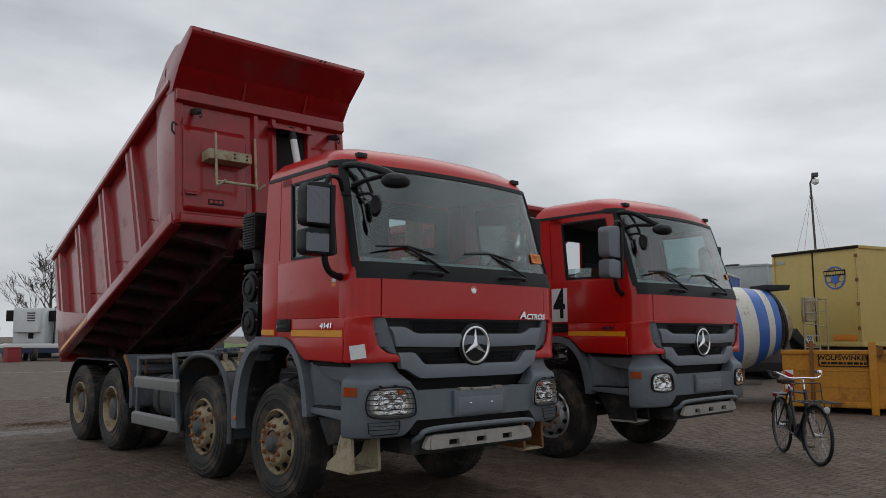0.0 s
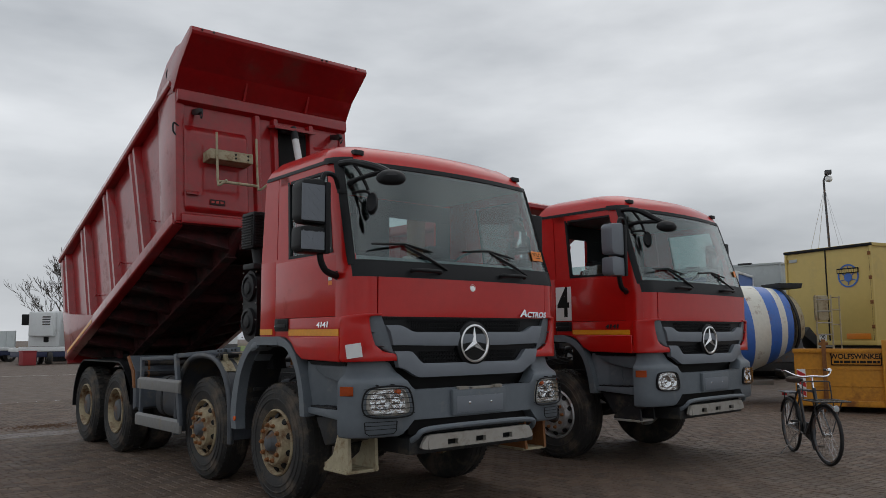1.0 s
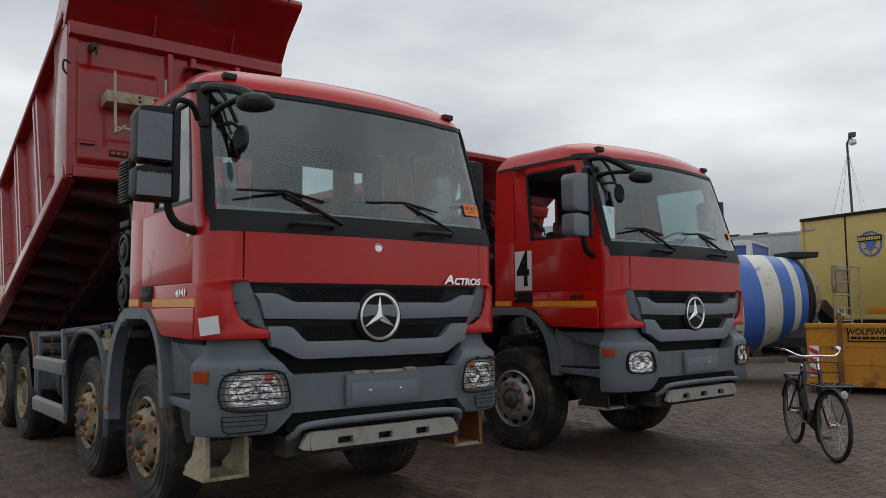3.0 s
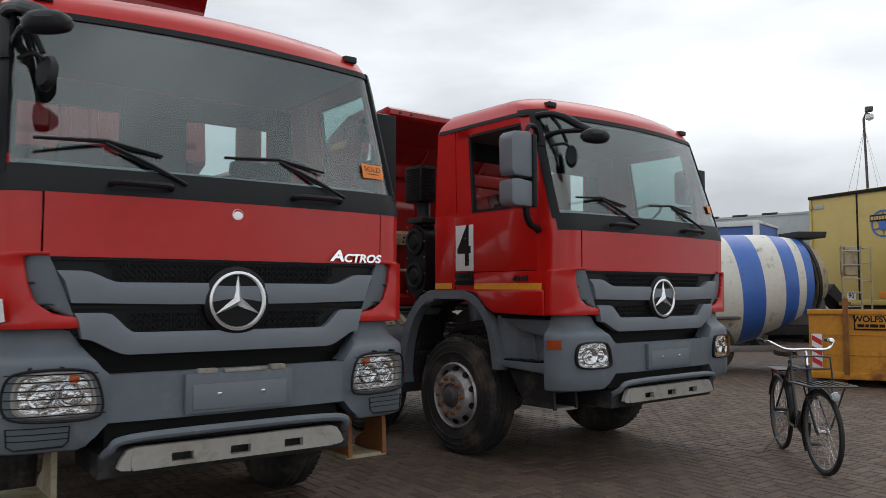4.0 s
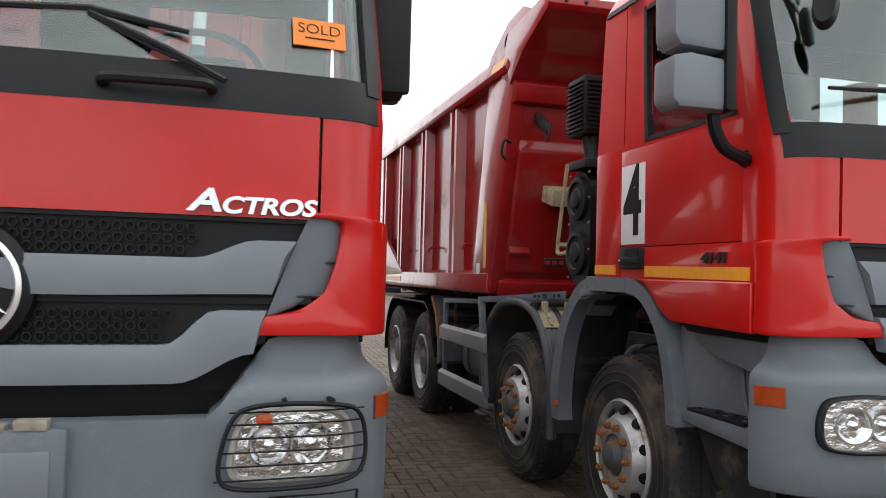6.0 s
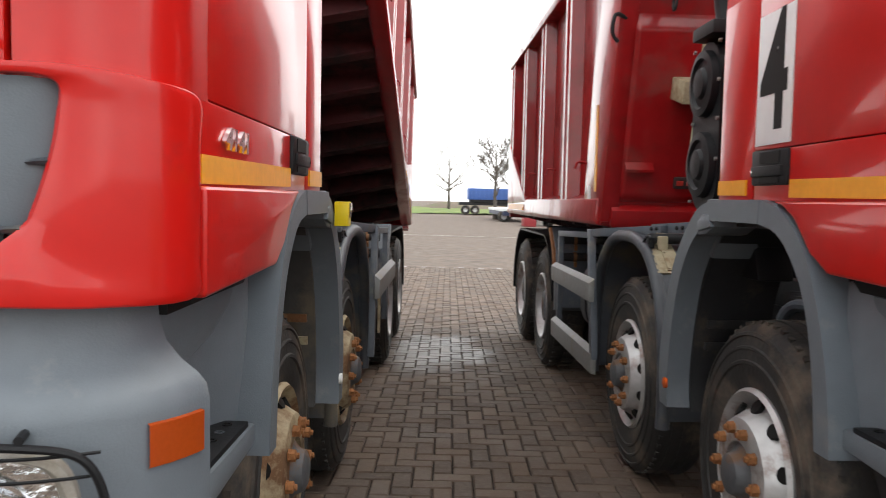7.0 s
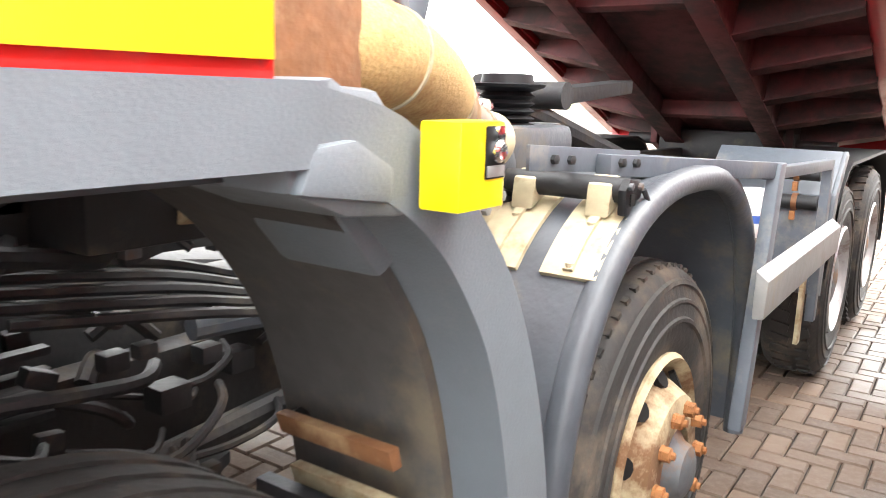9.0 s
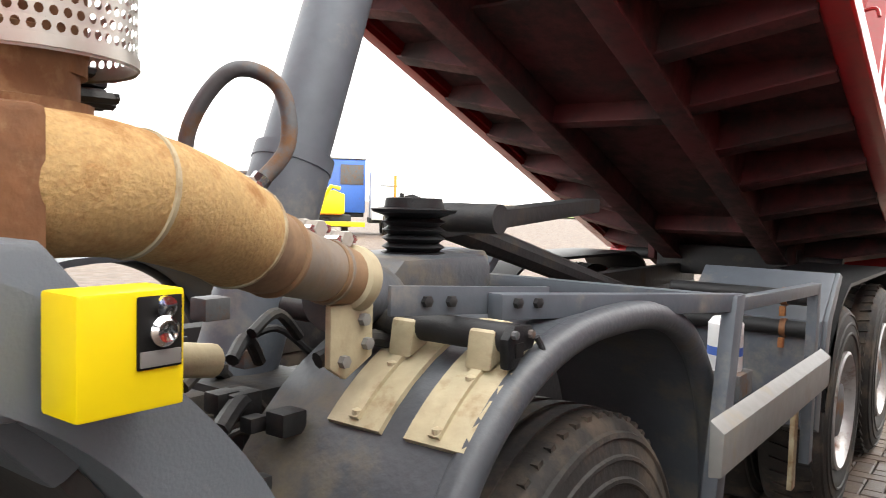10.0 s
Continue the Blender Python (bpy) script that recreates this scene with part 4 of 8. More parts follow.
    for x in (-0.60, 0.60):
        seat = new("cab_seat")
        seat.parent = root
        part("seat_cushion", box(x - 0.27, x + 0.27, 0.72, 1.22, 2.0, 2.16, 0.05), SEAT, seat)
        part("seat_back", box(x - 0.25, x + 0.25, 1.18, 1.34, 2.05, 2.46, 0.06), SEAT, seat)
        part("head_rest", box(x - 0.15, x + 0.15, 1.19, 1.31, 2.44, 2.58, 0.05), SEAT, seat)
    part("steering_wheel", lathe([(0.225 + 0.014 * math.cos(a * 0.785), 0.014 * math.sin(a * 0.785)) for a in range(8)], 32, pose(0.60, 0.66, 2.36, 0, -62, 90), close=True), BLACK, root, "black steering wheel")
    # steps below the doors and the front step irons
    for sd in (-1, 1):
        def sp2(name, bm, material, label="", up=root):
            return part(name, bm if sd > 0 else mirrored(bm), material, up, label)
        sp2("step_panel", prism([(1.0, 0.30), (1.07, 0.30), (1.09, 0.50), (1.13, 0.70), (1.20, 0.83), (1.20, 0.90), (1.0, 0.90)], "z", 0.94, 1.385, 0.02), GREY, "smooth grey step recess panel")
        # black strip painted in for the shadow right below the red door panel
        sp2("step_shade_strip", prism([(0.26, 1.352), (0.82, 1.356), (0.86, 1.384), (0.26, 1.384)], "x", 1.05, 1.205), INK, "black strip standing for the shadow under the door")
        sp2("step_back", prism([(0.24, 1.20), (0.40, 1.215), (0.62, 1.25), (0.78, 1.31), (0.82, 1.354), (0.24, 1.352)], "x", 1.05, 1.185, 0.018), GREY, "moulded grey ledge over the step")
        sp2("panel_crease", tube([(1.105, 0.50, 1.02), (1.108, 0.52, 1.10), (1.105, 0.535, 1.22)], [0.006, 0.011, 0.006], 8), GREY)
        sp2("step_board", prism([(0.28, 0.90), (0.82, 0.93), (0.82, 0.985), (0.28, 0.985)], "x", 0.98, 1.24, 0.012), GREY)
        st = sp2("step_tread", box(1.03, 1.23, 0.36, 0.78, 0.982, 1.0, 0.006), BLACK, "black non-slip step tread")
        for ix in range(3):
            for iy in range(6):
                sp2("tread_stud", lathe([(0.013, 0.0), (0.013, 0.004), (0.008, 0.004), (0.008, 0.0)], 8, pose(1.07 + 0.058 * ix, 0.405 + 0.066 * iy, 0.999, 0, -90, 0)), INK if (ix + iy) % 2 else DGREY, "", st)
        sp2("step_box", prism([(0.32, 0.72), (0.62, 0.66), (0.78, 0.90), (0.30, 0.92)], "x", 0.9, 1.18, 0.02), CHASSIS)
        low = 0.475 if guards else 0.60
        iron = sp2("step_iron", prism([(0.24, 0.77), (0.40, 0.77), (0.47, low + 0.125), (0.60, low + 0.045), (0.60, low), (0.22, low)], "x", 1.16, 1.19), (RUST if sd > 0 else CREAM) if guards else CHASSIS, "bent steel step iron")
        sp2("step_iron_plate", prism([(0.24, low - 0.015), (0.60, low - 0.015), (0.60, low + 0.01), (0.24, low + 0.01)], "x", 0.88, 1.20, 0.004), CREAM if guards else PALE, "perforated step plate")
        sp2("step_iron", prism([(0.24, 0.77), (0.40, 0.77), (0.47, low + 0.125), (0.60, low + 0.045), (0.60, low), (0.22, low)], "x", 0.89, 0.92), (RUST if sd > 0 else CREAM) if guards else CHASSIS)


def mudguards(root):
    # first axle: angular grey arch under the cab
    outer = [(0.80, 0.90), (0.83, 1.10), (0.90, 1.30), (1.00, 1.46), (1.14, 1.565), (1.30, 1.605), (1.76, 1.605)]
    inner = [(0.88, 0.90), (0.91, 1.10), (0.97, 1.29), (1.06, 1.415), (1.175, 1.498), (1.31, 1.525), (1.74, 1.525)]
    outer2 = [(1.76, 1.60), (1.89, 1.57), (2.02, 1.48), (2.145, 1.345), (2.235, 1.17), (2.295, 0.96), (2.305, 0.80), (2.28, 0.68)]
    inner2 = [(1.74, 1.515), (1.84, 1.49), (1.93, 1.44), (2.015, 1.356), (2.10, 1.22), (2.165, 1.0), (2.19, 0.80), (2.17, 0.68)]
    def smooth2(pts):
        return [(q.x, q.y) for q in curve_pts([(a, b, 0) for a, b in pts], 4)]
    outer, inner = smooth2(outer[:-1]) + outer[-1:], smooth2(inner[:-1]) + inner[-1:]
    outer2, inner2 = smooth2(outer2), smooth2(inner2)
    for sd in (-1, 1):
        def sp(name, bm, material, label=""):
            return part(name, bm if sd > 0 else mirrored(bm), material, root, label)
        sp("front_wheel_arch", arch(outer[-2:], inner[-2:], 1.19, 1.282), GREY)
        sp("front_wheel_arch", arch(outer[:-1], inner[:-1], 1.17, 1.28), GREY, "grey moulded wheel arch")
        sp("arch_rear_leg", arch(outer2, inner2, 1.16, 1.272), GREY, "grey rear arch leg")
        sp("arch_end_cap", prism([(1.70, 1.60), (1.78, 1.61), (1.92, 1.535), (1.90, 1.46), (1.80, 1.47), (1.72, 1.50)], "x", 1.10, 1.27, 0.01), GREY)
        sp("arch_liner", arch([(y, z - 0.005) for y, z in inner], [(y + 0.012, z - 0.02) for y, z in inner], 0.70, 1.18), DGREY if sd > 0 else CHASSIS)
        sp("arch_liner", arch([(y - 0.0, z - 0.004) for y, z in inner2], [(y - 0.02, z - 0.012) for y, z in inner2], 0.84, 1.17), LINER if sd > 0 else CHASSIS, "dusty inner arch liner")
        sp("arch_liner_pocket", prism([(2.08, 0.72), (2.08, 0.95), (2.05, 0.95), (2.05, 0.72)], "x", 0.85, 1.08), DGREY)
        sp("arch_corner_block", prism([(1.80, 1.55), (1.82, 1.605), (1.96, 1.60), (2.02, 1.53), (2.03, 1.40), (1.97, 1.36), (1.88, 1.46)], "x", 1.00, 1.18, 0.014), GREY, "grey moulded corner behind the arch")
        sp("arch_hinge_bump", prism([(1.72, 1.50), (1.74, 1.545), (1.80, 1.55), (1.86, 1.52), (1.86, 1.48)], "x", 1.262, 1.284, 0.008), GREY)
        for z, y in ((1.075, 2.052), (0.975, 2.082)):
            sp("liner_strap", prism([(y - 0.012, z - 0.018), (y - 0.024, z + 0.018), (y - 0.0, z + 0.018), (y + 0.01, z - 0.018)], "x", 0.92, 1.15, 0.003), CHASSIS if sd < 0 else (EXHRUST if z > 1.0 else CREAM), "thin strap across the liner")
        sp("arch_button", lathe([(0.024, 0.0), (0.024, 0.012), (0.005, 0.015)], 14, pose(1.27, 2.20, 0.785)), ORANGE if sd < 0 else WHITE)
        # second axle: round dark guard
        sp("second_mudguard", arch(guard_arc(0.025, -4, 182, 32), guard_arc(0.0, -4, 182, 32), 0.72, 1.20), DGREY, "rounded dark mudguard, dusty on top")
        sp("mudguard_lip", tube([(1.195, y, z) for y, z in guard_arc(0.004, -6, 184, 48)], 0.034, 12), DGREY)
        # rear axles: one flat guard over both
        sp("rear_mudguard", arch([(5.56, 0.95)] + arc(WHEEL_Y[2], HUB_Z, 0.66, 0.70, 170, 100, 8) + arc(WHEEL_Y[3], HUB_Z, 0.66, 0.70, 80, 0, 8) + [(8.29, 0.55)],
                                 [(5.58, 0.95)] + arc(WHEEL_Y[2], HUB_Z, 0.64, 0.68, 170, 100, 8) + arc(WHEEL_Y[3], HUB_Z, 0.64, 0.68, 80, 0, 8) + [(8.27, 0.55)], 0.66, 1.21), BLACK, "black rear mudguard")


def chassis(root):
    for x in (-0.43, 0.35):
        part("frame_rail", prism([(0.35, 0.78), (0.35, 1.05), (8.35, 1.05), (8.35, 0.78)], "x", x, x + 0.08, 0.01), CHASSIS, root, "dark steel chassis rail")
        part("sub_frame_rail", box(x, x + 0.09, 2.35, 8.3, 1.05, 1.20, 0.008), CHASSIS, root, "dark sub-frame rail")
    for y in (0.9, 2.4, 4.4, 5.5, 6.9, 8.2):
        part("cross_member", box(-0.36, 0.36, y, y + 0.10, 0.85, 1.0, 0.01), CHASSIS, root)
    for y in WHEEL_Y:
        part("axle", tube([(-0.95, y, HUB_Z), (-0.4, y, HUB_Z - 0.02), (0.4, y, HUB_Z - 0.02), (0.95, y, HUB_Z)], 0.075, 12), CHASSIS, root)
        for x in (-0.48, 0.48):
            part("leaf_spring", prism([(y - 0.72, 0.82), (y - 0.3, 0.70), (y + 0.3, 0.70), (y + 0.72, 0.82), (y + 0.72, 0.79), (y + 0.3, 0.60), (y - 0.3, 0.60), (y - 0.72, 0.79)], "x", x - 0.045, x + 0.045, 0.006), CHASSIS, root)
    part("engine_block", box(-0.34, 0.34, 0.45, 1.9, 0.85, 1.48, 0.05), CHASSIS, root, "dark greasy engine under the cab")
    part("gearbox", prism([(1.9, 0.75), (2.9, 0.80), (2.9, 1.12), (1.9, 1.28)], "x", -0.28, 0.28, 0.05), CHASSIS, root)
    part("prop_shaft", tube([(0, 2.9, 0.9), (0, 6.2, 0.62)], 0.06, 12), CHASSIS, root)


def body(root, angle, pivot_y=8.05, pivot_z=1.26):
    """The tipper body, hinged at the rear, and all that tips with it. Local: y from the pivot forwards is negative."""
    tip = new("tipper_body")
    tip.parent = root
    tip.matrix_basis = pose(0, pivot_y, pivot_z, angle)
    F, L1, FZ, TZ = -4.40, 0.45, 0.19, 2.12      # front wall's foot, rear end, underside, top of the rails
    WI, WO = 1.17, 1.27                          # side wall and rib faces
    LEAN = 15.0                                  # the front wall leans forwards
    wall_m = Matrix.Translation((0, F, FZ)) @ pose(0, 0, 0, LEAN)

    def front(z, y=0.0):
        """A point of the front wall's face: height along the wall and distance ahead of it."""
        p = wall_m @ Vector((0, -y, z))
        return p.y, p.z

    def bp(name, bm, material, label="", smooth=35):
        return part(name, bm, material, tip, label, smooth)

    def wp(name, bm, material, label=""):
        bmesh.ops.transform(bm, matrix=wall_m, verts=bm.verts[:])
        return part(name, bm, material, tip, label)
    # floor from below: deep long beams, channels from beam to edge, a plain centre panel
    # these parts carry the shade below the body in their darker red
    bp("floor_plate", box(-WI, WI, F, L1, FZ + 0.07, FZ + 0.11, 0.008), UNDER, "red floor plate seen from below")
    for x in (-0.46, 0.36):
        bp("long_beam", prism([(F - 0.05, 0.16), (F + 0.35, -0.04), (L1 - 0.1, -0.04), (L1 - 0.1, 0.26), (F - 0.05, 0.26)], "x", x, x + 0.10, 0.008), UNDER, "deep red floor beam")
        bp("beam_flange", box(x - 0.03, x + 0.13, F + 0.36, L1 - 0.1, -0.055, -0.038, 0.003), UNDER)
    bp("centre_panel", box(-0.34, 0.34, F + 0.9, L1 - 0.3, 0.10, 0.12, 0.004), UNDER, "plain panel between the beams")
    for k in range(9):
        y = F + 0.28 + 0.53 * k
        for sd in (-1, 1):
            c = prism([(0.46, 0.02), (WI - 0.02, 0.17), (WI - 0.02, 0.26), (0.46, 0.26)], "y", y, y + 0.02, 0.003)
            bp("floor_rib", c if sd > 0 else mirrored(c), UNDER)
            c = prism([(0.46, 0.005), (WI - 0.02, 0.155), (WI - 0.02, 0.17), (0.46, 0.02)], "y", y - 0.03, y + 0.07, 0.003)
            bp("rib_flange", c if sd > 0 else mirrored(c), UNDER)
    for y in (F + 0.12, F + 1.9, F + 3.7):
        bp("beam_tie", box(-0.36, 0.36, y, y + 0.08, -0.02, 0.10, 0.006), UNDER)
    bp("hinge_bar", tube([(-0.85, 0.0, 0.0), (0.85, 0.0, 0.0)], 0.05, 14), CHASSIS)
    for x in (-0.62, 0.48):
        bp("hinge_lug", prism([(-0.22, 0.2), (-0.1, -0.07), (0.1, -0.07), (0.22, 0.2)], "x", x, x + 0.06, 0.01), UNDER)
    # side walls
    ft, fb = front(1.72), front(0.0)
    for sd in (-1, 1):
        def sp(name, bm, material, label="", up=tip):
            return part(name, bm if sd > 0 else mirrored(bm), material, up, label)
        side = [(fb[0] + 0.02, FZ + 0.02), (L1, FZ + 0.02), (L1 + 0.05, TZ - 0.1), (ft[0] + 0.04, TZ - 0.1), (ft[0] + 0.02, ft[1])]
        sp("side_wall", prism(side, "x", WI - 0.03, WI), RED2, "red side wall, scratched")
        sp("lower_side_rail", prism([(WI - 0.01, FZ - 0.02), (WO, FZ), (WO + 0.012, FZ + 0.02), (WO, FZ + 0.16), (WI - 0.01, FZ + 0.20)], "y", F + 0.03, L1 + 0.02, 0.006), RED2, "lower rail, worn along its edge")
        sp("top_rail", prism([(WI - 0.05, TZ - 0.17), (WO + 0.015, TZ - 0.17), (WO + 0.03, TZ - 0.13), (WO - 0.01, TZ), (WI - 0.05, TZ + 0.005)], "y", ft[0] + 0.05, L1 + 0.05, 0.008), RED2, "red top rail with worn edge")
        # broad front corner plate that follows the leaning wall
        a0, a1 = front(0.02), front(1.78)
        sp("front_corner_plate", prism([(a0[0] - 0.03, a0[1]), (a0[0] + 0.50, FZ + 0.02), (a1[0] + 0.58, TZ - 0.14), (a1[0] - 0.03, a1[1])], "x", WI - 0.02, WO - 0.01, 0.008), RED2, "flat front corner plate, scuffed")
        for y, w_ in ((-3.36, 0.30), (-2.16, 0.30), (-0.98, 0.30), (L1 - 0.34, 0.36)):
            # a rib with two folds and a shallow valley between
            q = w_ / 6
            sp("side_rib", prism([(WI - 0.01, y), (WO - 0.005, y + 0.55 * q), (WO - 0.005, y + 1.9 * q), (WO - 0.04, y + 2.5 * q), (WO - 0.04, y + 3.5 * q), (WO - 0.005, y + 4.1 * q), (WO - 0.005, y + 5.45 * q), (WI - 0.01, y + w_)], "z", FZ + 0.12, TZ - 0.15), RED2, "folded red rib")
        sp("rear_gusset", prism([(L1 + 0.02, FZ + 0.10), (L1 + 0.03, FZ + 0.85), (L1 - 0.42, FZ + 0.62), (L1 - 1.55, FZ + 0.14)], "x", WO - 0.035, WO + 0.004, 0.006), RED2, "sloping rear gusset plate")
        for y in (F + 0.75, F + 2.05, F + 3.2):
            sp("sheet_hook", tube(curve_pts([(WI + 0.01, y, FZ + 0.42), (WI + 0.08, y, FZ + 0.43), (WI + 0.10, y, FZ + 0.38)], 4), 0.010, 6), RED2)
        sp("marker_stripe", prism([(WO + 0.004, FZ + 0.05), (WO + 0.016, FZ + 0.05), (WO + 0.008, FZ + 0.11), (WO - 0.004, FZ + 0.11)], "y", L1 - 1.45, L1 - 0.12), AMBER, "amber reflective strip")
        if not angle:
            sp("marker_stripe", prism([(WO + 0.018, TZ - 0.13), (WO + 0.032, TZ - 0.13), (WO + 0.006, TZ - 0.04), (WO - 0.008, TZ - 0.04)], "y", ft[0] + 0.10, ft[0] + 0.42), AMBER)
            sp("marker_stripe", box(WO - 0.012, WO - 0.006, F + 0.10, F + 0.16, 0.40, 0.95), AMBER)
            sp("warning_label", box(WO - 0.012, WO - 0.004, F + 0.26, F + 0.34, 0.28, 0.44), WHITE)
        # cheeks of the canopy
        cheek = sp("canopy_cheek", prism([(-4.25, TZ - 0.02), (ft[0] + 0.02, ft[1] - 0.02), (-5.08, 2.02), (-5.43, 2.16), (-5.44, 2.22), (-5.06, 2.38), (-4.74, 2.35), (-4.34, TZ + 0.06)], "x", 1.225, 1.265, 0.004), RED2)
        sp("cheek_eye", lathe([(0.072, 1.25), (0.072, 1.268), (0.05, 1.270), (0.045, 1.262), (0.01, 1.262)], 20, pose(0, -4.74, 2.19)), INK, "", cheek)
        hk = prism([(-0.02, 1.50), (-0.26, 1.44), (-0.28, 1.38), (-0.20, 1.37), (-0.02, 1.43)], "x", 1.0, 1.05, 0.008)
        wp("wall_hook", hk if sd > 0 else mirrored(hk), CHASSIS, "dark steel wall hook")
        ring = tube([(1.025, -0.27 + 0.03 * math.cos(i * 0.7), 1.35 + 0.045 * math.sin(i * 0.7)) for i in range(10)], 0.008, 6)
        wp("hook_ring", ring if sd > 0 else mirrored(ring), CHASSIS)
        sw = tube(curve_pts([(1.22, -0.02, 1.25), (1.29, -0.05, 1.27), (1.30, -0.05, 1.17), (1.26, -0.04, 1.12)], 4), 0.012, 6)
        wp("side_eye", sw if sd > 0 else mirrored(sw), CHASSIS)
        st = box(WO - 0.035, WO - 0.012, -0.018, -0.012, 0.10, 1.70)
        wp("edge_strip", st if sd > 0 else mirrored(st), AMBER if not angle else CREAM, "worn edge of the wall")
    # front wall with folded panels, canopy, ram pocket; y counts from the wall's face
    wp("front_wall", box(-1.25, 1.25, -0.01, 0.04, 0.0, 1.74, 0.006), RED2, "red front wall, scraped")
    wp("front_band", prism([(-0.09, 1.58), (0.0, 1.54), (0.0, 1.75), (-0.09, 1.72)], "x", -1.25, 1.25, 0.012), RED2)
    wp("front_band", prism([(-0.06, 0.0), (0.0, 0.0), (0.0, 0.14), (-0.06, 0.11)], "x", -1.20, 1.20, 0.01), RED2)
    for x0, x1 in ((-1.16, -0.30), (0.62, 1.16)):
        wp("pressed_panel", prism([(-0.055, 0.20), (0.0, 0.14), (0.0, 1.30), (-0.055, 1.20)], "x", x0, x1, 0.03, None, 3), RED2, "pressed panel of the wall")
    for x in (-0.22, 0.05, 0.60):
        wp("front_fold", prism([(x, -0.0), (x + 0.03, -0.075), (x + 0.09, -0.075), (x + 0.12, 0.0)], "z", 0.10, 1.56, 0.008), RED2, "upright fold")
    # no recess here: a black plate paints the shaded depth of the pocket
    wp("ram_pocket_shade", box(0.17, 0.60, -0.02, 0.02, 0.72, 1.44), INK, "black plate standing for the shaded pocket of the tipping ram")
    wp("pocket_roof", prism([(-0.22, 1.38), (0.0, 1.44), (0.0, 1.48), (-0.22, 1.42)], "x", 0.02, 0.66, 0.006), RED2)
    wp("pocket_pin", tube([(0.16, -0.10, 1.40), (0.52, -0.10, 1.40)], 0.035, 12), CHASSIS)
    wp("wall_mark", box(-0.84, -0.64, -0.075, -0.05, 0.26, 0.33, 0.004), UNDER)
    for i in range(3):
        wp("mark_lens", box(-0.825 + 0.06 * i, -0.785 + 0.06 * i, -0.079, -0.073, 0.28, 0.31, 0.002), SIGNLENS)
    wp("wall_step", prism([(-0.10, 0.36), (-0.05, 0.40), (-0.05, 0.42), (-0.10, 0.38)], "x", -1.15, -0.98, 0.003), RED2)
    bp("cab_canopy", prism([(-4.70, TZ), (front(1.70)[0], front(1.70)[1]), (-5.12, 2.03), (-5.57, 2.20), (-5.60, 2.23), (-5.60, 2.285), (-5.55, 2.315), (-4.78, 2.25)], "x", -1.28, 1.28, 0.006), RED2, "red canopy lip over the cab")
    for x in (-1.15, -1.0, 0.55, 0.62, 1.1):
        bp("canopy_bolt", lathe([(0.014, 0), (0.014, 0.012), (0.004, 0.016)], 8, pose(x, -5.602, 2.255, 0, 0, -90)), CHASSIS)
    for x in (-0.37, 0.56):
        bp("canopy_gusset", prism([(front(1.56)[0] - 0.02, front(1.56)[1]), (-5.10, 2.02), (front(1.72)[0], front(1.72)[1])], "x", x, x + 0.03), RED2)
    # ladder holder on the front wall
    hold = wp("ladder_holder", box(-0.92, -0.34, -0.28, -0.04, 0.80, 0.93, 0.01), CREAM, "cream steel holder on the front wall")
    for x in (-0.84, -0.30):
        h = tube(curve_pts([(x, -0.30, 1.14), (x, -0.30, 0.85), (x, -0.31, 0.50), (x, -0.36, 0.44), (x + 0.06, -0.44, 0.49)], 5), 0.016, 8)
        bmesh.ops.transform(h, matrix=wall_m, verts=h.verts[:])
        part("holder_hook", h, CREAM, hold)
    for i in range(4):
        h = lathe([(0.014, 0), (0.014, 0.006), (0.004, 0.008)], 8, wall_m @ pose(-0.58 + 0.17 * (i % 2), -0.28, 0.84 + 0.05 * (i // 2), 0, 0, -90))
        part("holder_hole", h, INK, hold)
    h = tube([(-0.84, -0.31, 0.50), (-0.30, -0.31, 0.50)], 0.02, 8)
    bmesh.ops.transform(h, matrix=wall_m, verts=h.verts[:])
    part("holder_bar", h, CREAM, hold)
    # tail gate
    bp("tail_gate", prism([(L1 + 0.02, FZ - 0.06), (L1 + 0.09, FZ - 0.06), (L1 + 0.14, TZ - 0.08), (L1 + 0.06, TZ - 0.08)], "x", -1.24, 1.24, 0.008), RED2, "red tail gate")
    return tip


def dump_truck(m, angle, four, guards, number, rim_front, rim_rear, label):
    root = thing("dump_truck", label, "truck", "parked dump trucks", m=m)
    truck_cab(root, four, guards, number)
    mudguards(root)
    chassis(root)
    for i, y in enumerate(WHEEL_Y):
        for sd in (-1, 1):
            wheel(root, sd, y, i > 1, rim_front if i < 2 else (rim_rear if sd < 0 else RIMSILVER))
    body(root, angle)
    return root


truck_a = dump_truck(pose(0, 0, 0), -20.8, False, True, "4141", RIMCREAM, RIMCREAM, "red four-axle dump truck with its body tipped up, grey bumper")
truck_b = dump_truck(pose(4.09, 0.12, 0, 0, 0, 2.3), 0.0, True, False, "4141", RIMSILVER, RIMSILVER, "red four-axle dump truck with its body down and number panel")


